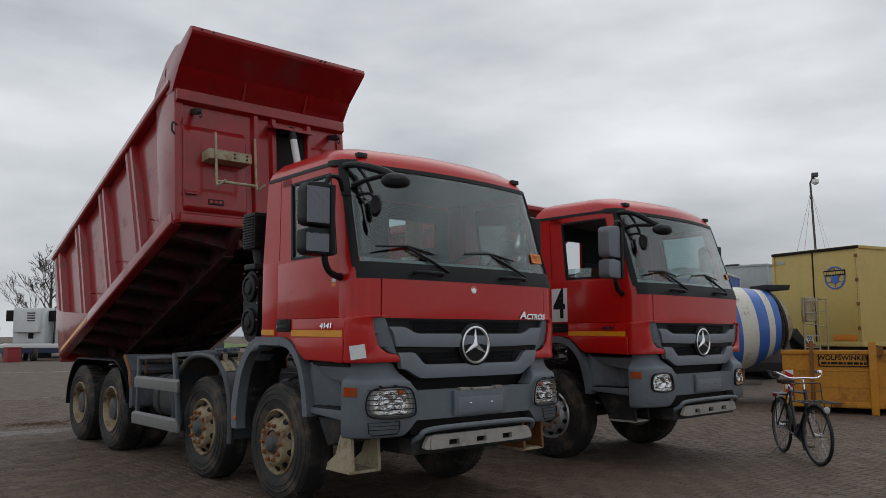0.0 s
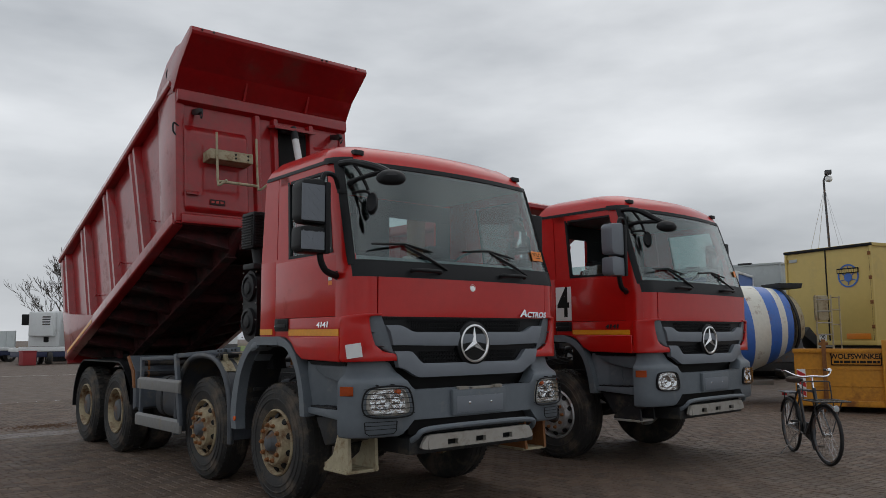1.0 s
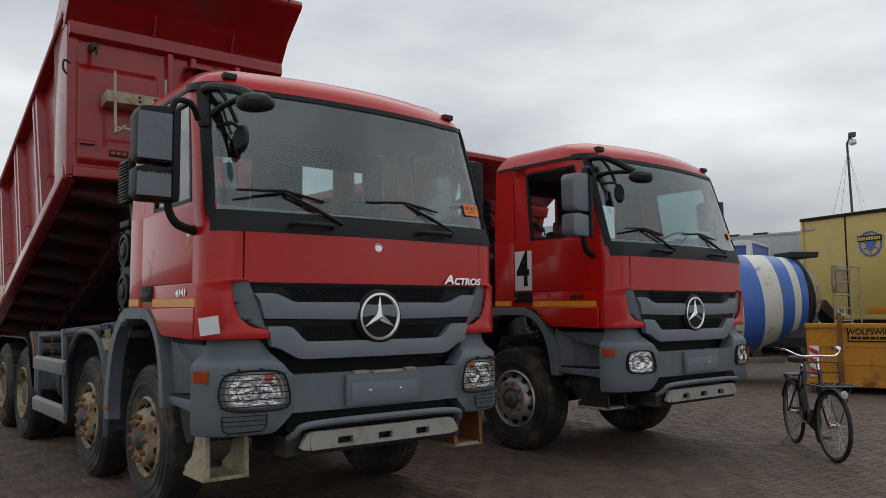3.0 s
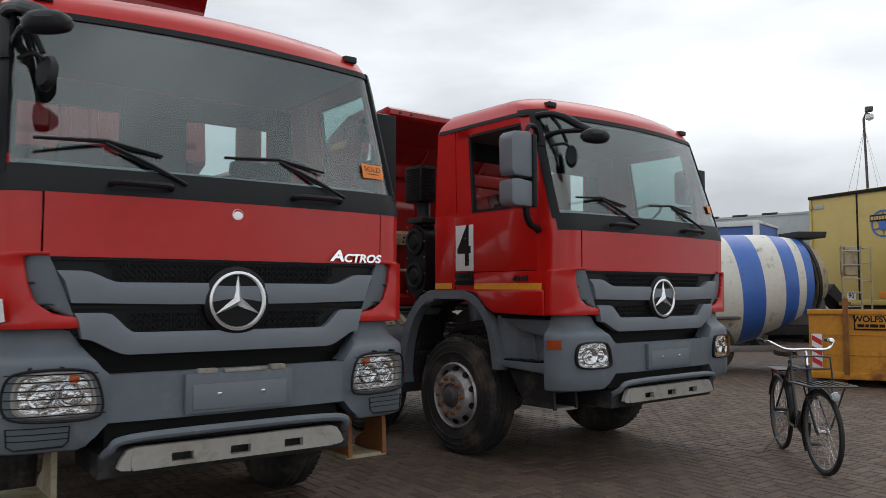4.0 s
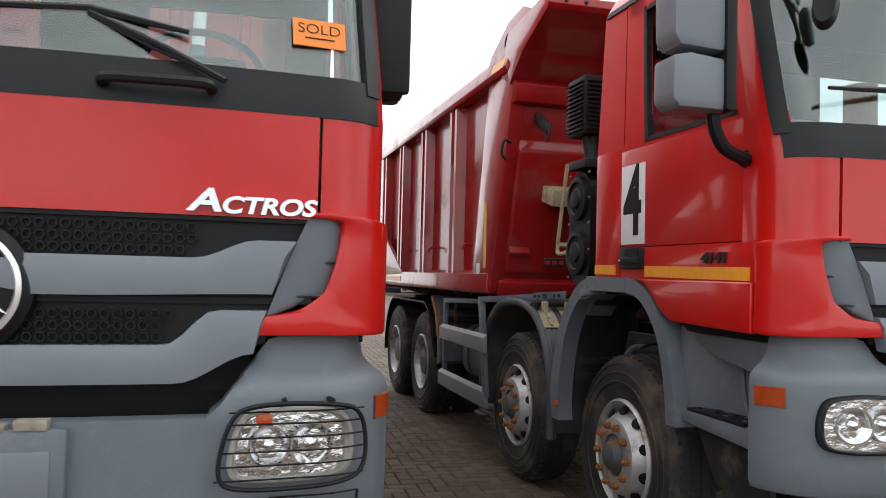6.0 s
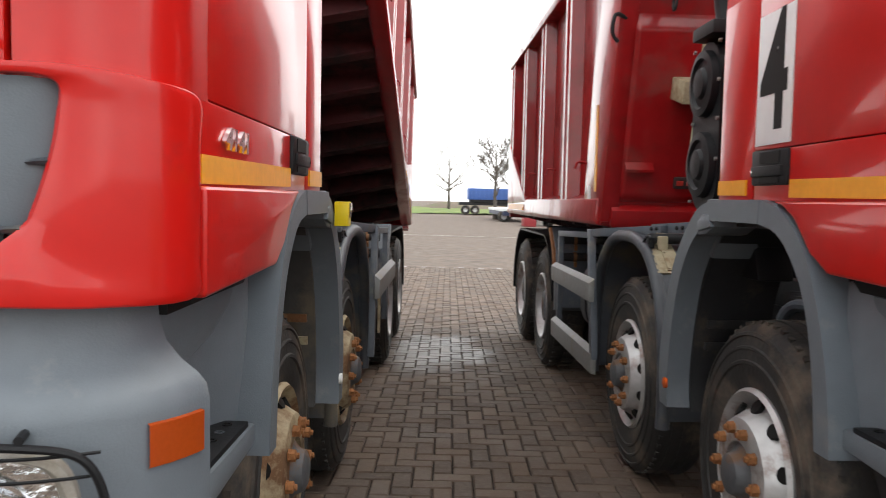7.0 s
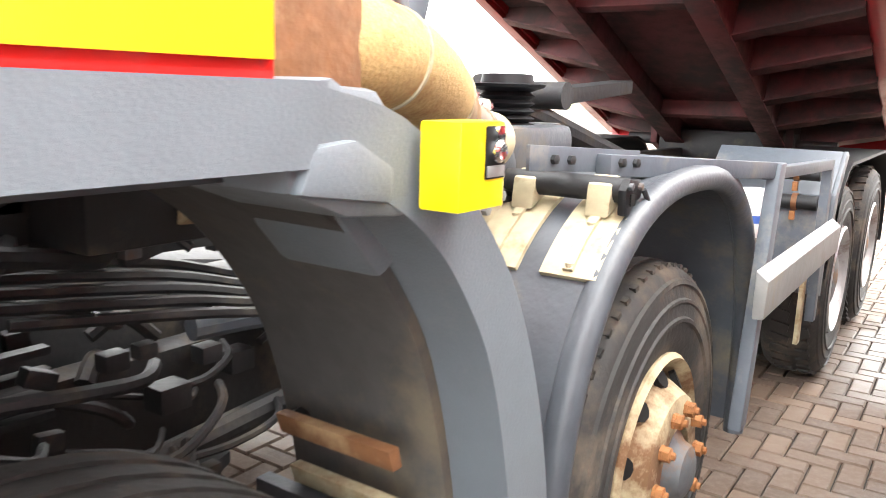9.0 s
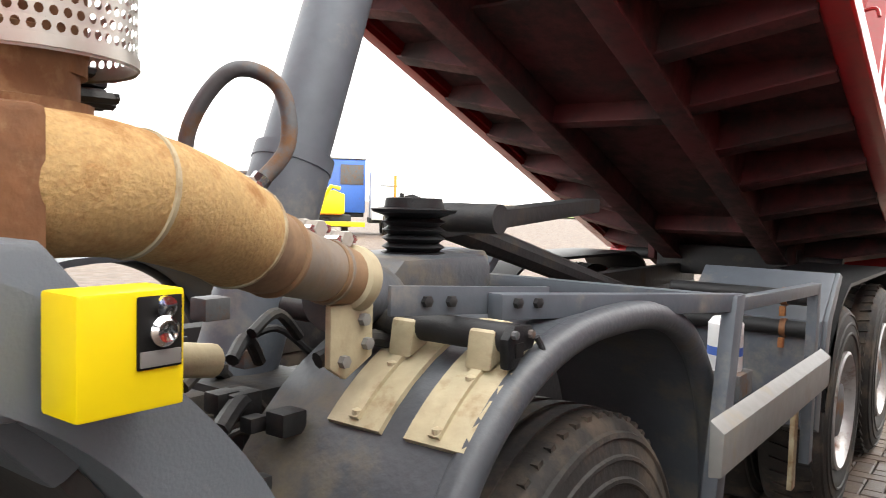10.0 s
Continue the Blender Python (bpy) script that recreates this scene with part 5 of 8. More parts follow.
# ---- what stands behind the cabs ----
def intake_stack(root):
    """Black air intake with a louvred head and two round pots, behind the cab's right-hand corner."""
    s = new("air_intake")
    s.parent = root
    s.matrix_basis = Matrix.Translation((-0.015, 0.08, 0.0))
    part("intake_head", box(-1.18, -0.98, 1.95, 2.22, 2.52, 2.90, 0.02), BLACK, s, "black louvred intake head")
    for k in range(12):
        part("louvre", box(-1.195, -1.17, 1.97, 2.20, 2.545 + 0.028 * k, 2.557 + 0.028 * k, 0.003), BLACK, s)
        part("louvre", box(-1.16, -0.99, 1.935, 1.955, 2.545 + 0.028 * k, 2.557 + 0.028 * k, 0.003), BLACK, s)
    part("intake_neck", tube([(-1.05, 2.08, 2.54), (-1.05, 2.06, 2.38), (-1.05, 2.05, 2.30)], [0.08, 0.065, 0.10], 16), BLACK, s)
    part("neck_bracket", box(-1.18, -0.92, 1.93, 2.18, 2.30, 2.36, 0.015), CHASSIS, s)
    bm = bmesh.new()
    pts = arc(2.08, 2.12, 0.16, 0.17, 180, 0, 10) + arc(2.08, 1.72, 0.16, 0.17, 0, -180, 10)
    add_prism(bm, pts, "x", -1.14, -0.95)
    part("filter_housing", bm, BLACK, s, "black filter housing with two round pots")
    for z in (2.11, 1.76):
        part("pot", lathe([(0.145, 0.0), (0.14, 0.03), (0.11, 0.035), (0.10, 0.02), (0.07, 0.025), (0.06, 0.04), (0.01, 0.045)], 28, pose(-1.14, 2.08, z, 0, 0, 180)), BLACK, s)
    for z in (2.27, 2.11, 1.95, 1.78, 1.6):
        for y in (1.935, 2.225):
            part("bolt_head", lathe([(0.009, 0), (0.009, 0.01), (0.002, 0.012)], 6, pose(-1.14, y, z, 0, 0, 180)), ALU, s)
    part("intake_mount", prism([(1.80, 1.28), (2.35, 1.28), (2.25, 1.70), (1.95, 1.70)], "x", -1.0, -0.85, 0.01), BLACK, s)


def ram(root, tip, angle):
    """The telescopic tipping ram between the sub-frame and the front wall."""
    r = new("tipping_ram")
    r.parent = root
    foot = Vector((0.33, 2.84, 1.16))
    head = tip.matrix_basis @ Vector((0.33, -4.93, 1.55))
    d = (head - foot).normalized()
    full = (head - foot).length
    if full < 2.0:
        part("ram_casing", tube([foot, foot + d * full * 0.97], 0.10, 20), FRAMEGREY, r)
        return
    part("ram_casing", tube([foot, foot + d * 0.62, foot + d * 0.63, foot + d * 1.55, foot + d * 1.56], [0.105, 0.105, 0.092, 0.092, 0.07], 24), FRAMEGREY, r, "dark grey ram casing")
    part("ram_collar", tube([foot + d * 0.60, foot + d * 0.64], 0.108, 24), FRAMEGREY, r)
    part("ram_stage", tube([foot + d * 1.5, foot + d * 2.2], 0.062, 20), FRAMEGREY, r)
    part("ram_stage", tube([foot + d * 2.15, foot + d * (full - 0.16)], 0.048, 20), WHITE, r, "pale extended ram stage")
    part("ram_eye", tube([foot + d * (full - 0.2), head], [0.055, 0.04], 16), CHASSIS, r)
    part("ram_cradle", box(0.10, 0.56, 2.70, 2.97, 1.08, 1.22, 0.02), CHASSIS, r)
    part("ram_hose", tube(curve_pts([(0.34, 2.70, 1.62), (0.36, 2.70, 1.80), (0.43, 2.76, 1.93), (0.50, 2.84, 1.90), (0.53, 2.84, 1.76), (0.50, 2.74, 1.64), (0.50, 2.70, 1.58)], 8), 0.019, 14), HUBGREY, r, "grey hydraulic hose")
    part("hose_fitting", tube([(0.52, 2.78, 1.69), (0.50, 2.73, 1.62)], 0.023, 8), CHROME, r, "bright hose fitting")


def side_frame(root, sd):
    """Side guard of steel section with two boards, and the angled plate ahead of the rear wheels."""
    g = new("side_guard")
    g.parent = root
    def sp(name, bm, material, label=""):
        return part(name, bm if sd > 0 else mirrored(bm), material, g, label)
    # the upper bar runs in over the mudguard towards the front
    SLANT = Matrix.Translation((1.27, 3.84, 0)) @ pose(0, 0, 0, 0, 0, -10) @ Matrix.Translation((-1.05, -3.86, 0))
    sp("guard_post", prism([(3.60, 0.60), (3.67, 0.60), (3.85, 1.415), (3.77, 1.415)], "x", 1.25, 1.29, 0.004), FRAMEGREY)
    sp("guard_top_bar", prism([(2.86, 1.425), (3.86, 1.365), (3.86, 1.415), (2.86, 1.475)], "x", 1.03, 1.07, 0.004, SLANT), FRAMEGREY)
    sp("bar_tongue", prism([(2.62, 1.447), (3.05, 1.422), (3.05, 1.475), (2.62, 1.500)], "x", 1.020, 1.030, 0.002, SLANT), FRAMEGREY)
    for y in (2.70, 2.76, 2.90, 2.96):
        sp("bar_bolt", lathe([(0.011, 0.0), (0.011, 0.010), (0.004, 0.013)], 6, SLANT @ pose(1.07 if y > 2.85 else 1.030, y, 1.468 - 0.06 * (y - 2.7))), CHASSIS)
    sp("guard_cross_bar", box(0.45, 1.25, 3.80, 3.85, 1.37, 1.41, 0.004), FRAMEGREY)
    sp("guard_post", box(1.215, 1.255, 5.02, 5.08, 0.62, 1.36, 0.004), FRAMEGREY)
    sp("guard_top_bar", prism([(3.86, 1.355), (5.04, 1.315), (5.04, 1.36), (3.86, 1.395)], "x", 1.215, 1.255, 0.004), FRAMEGREY)
    sp("guard_board", prism([(1.29, 0.965), (1.325, 0.97), (1.328, 1.085), (1.29, 1.115)], "y", 3.58, 4.95, 0.006), ALU, "dull aluminium side board")
    if sd < 0:
        sp("guard_board", prism([(1.255, 0.50), (1.29, 0.505), (1.293, 0.63), (1.255, 0.66)], "y", 3.62, 5.10, 0.006), ALU, "dull aluminium side board")
    else:
        sp("guard_strap", box(1.19, 1.21, 4.95, 5.01, 0.52, 0.95, 0.003), CREAM)
    sp("splash_plate", prism([(5.29, 0.70), (5.40, 0.66), (5.44, 1.16), (5.64, 1.35), (5.58, 1.37), (5.33, 1.17)], "x", 0.62, 1.22, 0.006), FRAMEGREY, "angled steel plate before the rear wheels")
    sp("splash_edge", prism([(5.32, 0.95), (5.39, 0.95), (5.46, 1.16), (5.66, 1.35), (5.59, 1.37), (5.36, 1.17)], "x", 1.218, 1.238, 0.003), RUST if sd < 0 else GREY, "plate edge with bare worn paint")
    for z in (1.27, 1.13):
        sp("cross_tube", tube([(0.55, 5.31, z), (1.17, 5.31, z)], 0.035, 12), CHASSIS)
        sp("tube_clamp", lathe([(0.042, 1.055), (0.042, 1.08), (0.035, 1.08), (0.035, 1.055)], 16, pose(0, 5.31, z), close=True), EXHRUST, "rusty pipe clamp")
        sp("clamp_lug", box(1.055, 1.08, 5.26, 5.285, z - 0.085, z - 0.04, 0.004), RUST)


def tank(root, sd):
    bm = bmesh.new()
    add_prism(bm, [(0.62 + 0.25 * math.copysign(abs(math.cos(a)) ** 0.6, math.cos(a)) + 0.22, 0.86 + 0.26 * math.copysign(abs(math.sin(a)) ** 0.6, math.sin(a))) for a in (2 * math.pi * k / 28 for k in range(28))], "y", 4.0, 4.92)
    t = part("fuel_tank", bm if sd > 0 else mirrored(bm), DGREY, root, "dusty dark fuel tank")
    for y in (4.2, 4.7):
        b = bmesh.new()
        add_prism(b, [(0.62 + 0.256 * math.copysign(abs(math.cos(a)) ** 0.6, math.cos(a)) + 0.22, 0.86 + 0.266 * math.copysign(abs(math.sin(a)) ** 0.6, math.sin(a))) for a in (2 * math.pi * k / 28 for k in range(28))], "y", y, y + 0.05)
        part("tank_strap", b if sd > 0 else mirrored(b), CHASSIS, t)


def guard_brackets(root, sd):
    """Sheet straps and the tube that hold the second mudguard."""
    b = new("mudguard_bracket")
    b.parent = root
    def sp(name, bm, material, label="", up=b):
        return part(name, bm if sd > 0 else mirrored(bm), material, up, label)
    def on_arc(a, r):
        return guard_arc(0.025 + 0.8 * (r - 1), a, a, 1)[0]
    for x0, w in ((0.89, 0.125), (1.07, 0.125)):
        outer = [on_arc(a, 1.012) for a in range(110, 137, 3)]
        inner = [on_arc(a, 0.999) for a in range(110, 137, 3)]
        strap = sp("sheet_strap", arch(outer, inner, x0, x0 + w), CREAM, "cream pressed-steel strap, flaking")
        rib = arch([on_arc(a, 1.022) for a in range(118, 134, 3)], [on_arc(a, 1.008) for a in range(118, 134, 3)], x0 + w * 0.40, x0 + w * 0.58)
        sp("strap_rib", rib, CREAM, "", strap)
        for a in (122, 132):
            y, z = on_arc(a, 1.018)
            sp("strap_bolt", lathe([(0.010, -0.008), (0.010, 0.005), (0.003, 0.008)], 10, pose(x0 + w / 2, y, z, 0, -90, 0)), CREAM, "", strap)
        y, z = on_arc(115, 1.05)
        sp("strap_saddle", prism([(y - 0.045, z - 0.05), (y - 0.035, z + 0.018), (y, z + 0.038), (y + 0.035, z + 0.03), (y + 0.055, z - 0.01)], "x", x0 + 0.035, x0 + w - 0.035, 0.006), CREAM, "", strap)
    y, z = on_arc(115, 1.06)
    sp("guard_tube", tube([(0.60, y, z), (1.19, y, z)], 0.028, 14), CHASSIS)
    latch = sp("latch", prism([(y - 0.04, z - 0.05), (y - 0.045, z + 0.005), (y - 0.02, z + 0.028), (y + 0.035, z + 0.024), (y + 0.055, z + 0.002), (y + 0.045, z - 0.02), (y + 0.01, z - 0.024), (y - 0.012, z - 0.05)], "x", 1.178, 1.198, 0.007), BLACK, "black latch on the tube end")
    sp("latch_hook", tube(curve_pts([(1.20, y + 0.05, z), (1.208, y + 0.062, z - 0.03), (1.208, y + 0.04, z - 0.055), (1.205, y + 0.01, z - 0.05)], 5), 0.006, 8), CHASSIS, "", latch)
    for dy, dz in ((-0.028, 0.012), (0.028, 0.008)):
        sp("latch_pin", lathe([(0.008, 0.0), (0.008, 0.008), (0.003, 0.010)], 8, pose(1.198, y + dy, z + dz)), HUBGREY, "", latch)
    sp("latch_slot", box(1.1985, 1.201, y - 0.022, y + 0.004, z - 0.03, z - 0.004, 0.001), INK, "", latch)


def exhaust(root):
    e = new("exhaust")
    e.parent = root
    path = curve_pts([(1.03, 1.90, 1.650), (1.06, 2.08, 1.650), (1.03, 2.24, 1.617), (0.97, 2.40, 1.562), (0.93, 2.56, 1.522), (0.91, 2.67, 1.495)], 8)
    fat = [0.086 - 0.010 * min(1.0, k / 10) for k in range(21)]
    part("lagged_pipe", tube(path[:21], fat, 32), EXHAUST, e, "exhaust pipe lagged in tan rusty cloth")
    part("pipe_sleeve", tube(path[19:26], [0.069, 0.069, 0.069, 0.068, 0.067, 0.066, 0.060], 32), PIPEBROWN, e, "heat-browned pipe sleeve")
    part("pipe_sleeve", tube(path[24:34], [0.061 - 0.0009 * k for k in range(10)], 32), PIPEGREY, e, "grey-brown bare pipe")
    part("pipe_end", tube(path[32:38], [0.056, 0.0555, 0.055, 0.0545, 0.054, 0.0535], 28), PIPEBROWN, e)
    part("flange_ring", tube([path[36], path[36] + (path[37] - path[36]) * 0.5, path[38], path[39], path[40]], [0.052, 0.062, 0.064, 0.062, 0.055], 28), CREAM, e, "pale welded pipe end")
    for k, r, m in ((10, 0.0785, CREAM), (20, 0.078, CREAM), (25, 0.068, PIPEBROWN), (33, 0.058, PIPEGREY)):
        t = (path[k + 1] - path[k]).normalized()
        part("pipe_seam", tube([path[k] - t * 0.006, path[k] - t * 0.003, path[k] + t * 0.003, path[k] + t * 0.006], [r - 0.006, r, r, r - 0.006], 32), m, e)
    for k in (21, 31, 36):
        p = path[k] + Vector((-0.02, 0.0, 0.074 if k == 21 else 0.064))
        for o in (-0.018, 0.018):
            part("clamp_bolt", tube([p + Vector((-0.03, o, 0)), p + Vector((0.03, o, 0.004))], 0.008, 6), STEEL, e)
        part("clamp_nut", lathe([(0.015, -0.014), (0.017, 0.0), (0.015, 0.014)], 6, Matrix.Translation(p + Vector((0.018, 0.0, 0.004)))), PALE, e)
        part("clamp_nut", lathe([(0.014, -0.012), (0.016, 0.0), (0.014, 0.012)], 6, Matrix.Translation(p + Vector((-0.018, 0.004, 0.006)))), PALE, e)
    part("silencer_box", box(0.66, 1.13, 1.78, 1.99, 1.52, 1.73, 0.012), EXHRUST, e, "rusty silencer outlet box")
    part("outlet_flange", lathe([(0.135, 0.0), (0.135, 0.02), (0.12, 0.022), (0.12, 0.075), (0.13, 0.08), (0.13, 0.095), (0.11, 0.1)], 32, pose(0.92, 2.0, 1.725, 0, -90, 0)), EXHRUST, e, "rusty flange under the shield")
    # perforated shield round the riser
    bm = bmesh.new()
    R0, z0, rows, cols = 0.15, 1.80, 46, 64
    dz, da = 0.0165, 2 * math.pi / cols
    rings = {}
    def sv(i, j, du, dv):
        a = (i + (0.5 if j % 2 else 0) + du) * da
        return bm.verts.new((0.92 + R0 * math.cos(a), 2.04 + R0 * math.sin(a), z0 + (j + dv) * dz))
    for j in range(rows):
        for i in range(cols):
            out = [sv(i, j, du, dv) for du, dv in ((-.5, -.5), (.5, -.5), (.5, .5), (-.5, .5))]
            hole = [sv(i, j, 0.34 * math.cos(q), 0.34 * math.sin(q)) for q in (math.pi * (1.25 + k / 4 * 1.0) for k in range(8))]
            for k in range(4):
                a, b = hole[2 * k], hole[(2 * k + 1) % 8]
                c = hole[(2 * k + 2) % 8]
                bm.faces.new((out[k], out[(k + 1) % 4], c, b, a))
    part("perforated_shield", bm, PERF, e, "perforated pale heat shield", 0)
    part("riser_pipe", tube([(0.92, 2.02, 1.78), (0.92, 2.02, 3.0)], 0.11, 24), EXHRUST, e)
    part("shield_rim", lathe([(0.148, 0), (0.153, 0), (0.153, 0.012), (0.148, 0.012)], 40, pose(0.92, 2.04, 1.795, 0, -90, 0), close=True), PERF, e)
    part("coil_strap", tube([(0.84 + 0.03 * math.sin(k * 0.2), 2.17 + 0.05 * math.sin(k * 0.9), 1.765 + 0.0011 * k) for k in range(40)], 0.008, 6), BLACK, e)
    # bellows and grey bracket over the chassis
    part("lower_elbow", tube(curve_pts([(0.86, 2.66, 1.46), (0.82, 2.80, 1.45), (0.76, 2.92, 1.40), (0.70, 2.98, 1.28)], 6), 0.068, 20), DGREY, e, "dark rubber elbow")
    part("bellows", lathe([(0.085, 0.0), (0.085, 0.03)] + [(0.085 if k % 2 else 0.068, 0.035 + 0.014 * k) for k in range(9)] + [(0.11, 0.165), (0.115, 0.175), (0.08, 0.18), (0.075, 0.212), (0.06, 0.214)], 28, pose(0.70, 3.10, 1.50, 0, -90, 0) @ Matrix.Diagonal((0.72, 0.92, 0.92, 1))), BLACK, e, "black rubber bellows with a flange")
    part("bellows_bracket", prism([(2.86, 1.40), (2.86, 1.49), (2.90, 1.52), (3.22, 1.52), (3.24, 1.49), (3.24, 1.44), (3.10, 1.42)], "x", 0.56, 0.84, 0.015), DGREY, e, "dark bracket under the bellows")
    part("hook_bracket", prism([(3.22, 1.36), (3.22, 1.52), (3.36, 1.52), (3.38, 1.50), (3.38, 1.42), (3.34, 1.42), (3.34, 1.48), (3.26, 1.48), (3.26, 1.36)], "x", 0.66, 0.74, 0.006), DGREY, e)
    part("pipe_bracket", prism([(2.57, 1.35), (2.61, 1.325), (2.68, 1.36), (2.68, 1.46), (2.57, 1.46)], "x", 0.93, 0.945, 0.004), CREAM, e, "flat cream bracket")
    for y, z in ((2.65, 1.43), (2.60, 1.36), (2.66, 1.385)):
        part("bracket_bolt", lathe([(0.012, 0), (0.012, 0.012), (0.003, 0.014)], 6, pose(0.945, y, z)), ALU, e)
    part("inner_pipe", tube(curve_pts([(0.80, 1.95, 1.42), (0.80, 2.2, 1.40), (0.78, 2.45, 1.36)], 5), 0.03, 12), CREAM, e)


def isolator_box(root):
    b = part("isolator_box", box(1.282, 1.336, 1.904, 1.998, 1.470, 1.568, 0.004), YELLOW, root, "bright yellow switch box on the wheel arch")
    part("switch_plate", box(1.3355, 1.3385, 1.953, 1.994, 1.504, 1.563, 0.002), INK, b, "black switch plate")
    part("plate_bar", box(1.3375, 1.3400, 1.955, 1.992, 1.506, 1.519, 0.001), ALU, b)
    part("switch_knob", lathe([(0.013, 0.0), (0.013, 0.006), (0.009, 0.010), (0.004, 0.008)], 20, pose(1.338, 1.974, 1.535)), CHROME, b)
    part("switch_knob", lathe([(0.009, 0.0), (0.009, 0.006), (0.004, 0.007)], 16, pose(1.338, 1.976, 1.554)), CHROME, b)


def engine_details(root):
    """Pipes, hoses and ribs that show in the wheel arches and behind the cab."""
    part("cab_lift_arm", prism([(1.75, 1.30), (2.45, 1.28), (2.45, 1.35), (1.75, 1.37)], "x", 0.50, 0.56, 0.008), CHASSIS, root)
    for sd in (-1, 1):
        for k in range(4):
            b = box(0.44, 0.47, 1.60, 1.92, 1.0 + 0.04 * k, 1.016 + 0.04 * k, 0.004)
            part("sump_rib", b if sd > 0 else mirrored(b), CHASSIS, root)
        t = tube(curve_pts([(0.52, 2.18, 1.12), (0.55, 2.32, 1.12), (0.58, 2.44, 1.11), (0.62, 2.48, 1.04), (0.62, 2.48, 0.9)], 6), 0.03, 10)
        part("coolant_pipe", t if sd > 0 else mirrored(t), FRAMEGREY, root, "grey coolant pipe")
        t = tube([(0.50, 1.30, 0.80), (0.60, 2.35, 0.93)], 0.028, 10)
        part("track_rod", t if sd > 0 else mirrored(t), CHASSIS, root)
        for k in range(5):
            t = tube(curve_pts([(0.45 + 0.03 * k, 1.80, 1.30 - 0.02 * k), (0.50 + 0.03 * k, 2.12, 1.26 - 0.02 * k), (0.48 + 0.02 * k, 2.4, 1.18 - 0.015 * k), (0.45, 2.75, 1.14 - 0.01 * k)], 5), 0.011, 6)
            part("loom_hose", t if sd > 0 else mirrored(t), CHASSIS, root)
    rng = random.Random(4)
    for k in range(44):
        x, y, z = rng.uniform(0.40, 0.72), rng.uniform(0.95, 2.1), rng.uniform(0.90, 1.44)
        if rng.random() < 0.72:
            c, dz = rng.uniform(0.15, 0.45), rng.uniform(-0.12, 0.12)
            part("engine_pipe", tube(curve_pts([(x, y, z), (x + 0.04, y + c * 0.4, z + dz * 0.3), (x + 0.02, y + c * 0.8, z + dz), (x - 0.05, y + c, z + dz * 1.2)], 4), rng.uniform(0.006, 0.017), 7), CHASSIS, root)
        else:
            a, b, c = rng.uniform(0.010, 0.025), rng.uniform(0.02, 0.05), rng.uniform(0.010, 0.025)
            part("engine_bracket", box(-a, a, -b, b, -c, c, 0.006, pose(x, y, z, rng.uniform(-25, 25), 0, rng.uniform(-10, 10))), CHASSIS, root)
    for k in range(5):
        part("casing_fin", prism([(1.25, 1.02 + 0.04 * k), (1.62, 1.03 + 0.04 * k), (1.78, 1.09 + 0.035 * k), (1.78, 1.10 + 0.035 * k), (1.62, 1.045 + 0.04 * k), (1.25, 1.035 + 0.04 * k)], "x", 0.34, 0.47), FRAMEGREY, root)
    part("clutch_casing", prism([(1.15, 0.92), (1.75, 0.95), (1.86, 1.1), (1.86, 1.3), (1.7, 1.38), (1.15, 1.32)], "x", 0.30, 0.44, 0.03), CHASSIS, root)
    part("cab_cross_beam", box(0.40, 0.66, 1.72, 1.80, 1.36, 1.44, 0.01), CHASSIS, root)
    part("cab_side_beam", box(0.58, 0.66, 1.05, 2.2, 1.40, 1.47, 0.01), CHASSIS, root)
    for k in range(64):
        x, y, z = rng.uniform(0.36, 0.88), rng.uniform(1.9, 2.85), rng.uniform(1.02, 1.40)
        if rng.random() < 0.5:
            a, c = rng.uniform(-0.12, 0.12), rng.uniform(0.1, 0.3)
            part("engine_hose", tube(curve_pts([(x, y, z), (x + a * 0.5, y + c * 0.5, z + 0.03), (x + a, y + c, z - 0.03)], 5), rng.uniform(0.008, 0.02), 8), CHASSIS, root)
        else:
            s = rng.uniform(0.012, 0.03)
            part("engine_fitting", box(x - s, x + s, y - s, y + s * 1.4, z - s, z + s * 0.8, 0.006), CHASSIS if rng.random() < 0.93 else HUBGREY, root)
    part("battery_cover", box(0.42, 0.80, 1.80, 2.12, 1.36, 1.50, 0.015), CHASSIS, root)
    part("oil_filter", lathe([(0.055, 0), (0.06, 0.01), (0.06, 0.17), (0.045, 0.19), (0.01, 0.19)], 24, pose(1.08, 4.40, 1.08, 0, -90, 0)), WHITE, root, "white oil filter cartridge")
    part("filter_mark", lathe([(0.0605, 0.06), (0.0605, 0.09)], 24, pose(1.08, 4.40, 1.08, 0, -90, 0)), mat("blue_print", (0.05, 0.12, 0.42), 0.5), root)
    part("filter_head", box(1.0, 1.16, 4.32, 4.48, 1.0, 1.085, 0.01), HUBGREY, root)
    part("air_tank", tube([(0.95, 3.95, 0.72), (0.95, 3.97, 0.72), (0.95, 4.50, 0.72), (0.95, 4.52, 0.72)], [0.10, 0.13, 0.13, 0.10], 20), FRAMEGREY, root, "blue-grey air tank")
    part("valve_cap", lathe([(0.10, 0.0), (0.10, 0.05), (0.06, 0.09), (0.01, 0.1)], 20, pose(0.88, 4.02, 1.22, 0, -90, 0)), DGREY, root)
    for k in range(5):
        part("air_line", tube(curve_pts([(0.95, 4.1 + 0.03 * k, 1.05), (1.06, 4.2 + 0.05 * k, 0.98 - 0.02 * k), (1.05, 4.45, 0.95 + 0.02 * k), (0.9, 4.6, 1.0)], 6), 0.009, 6), CREAM if k == 0 else CHASSIS, root)


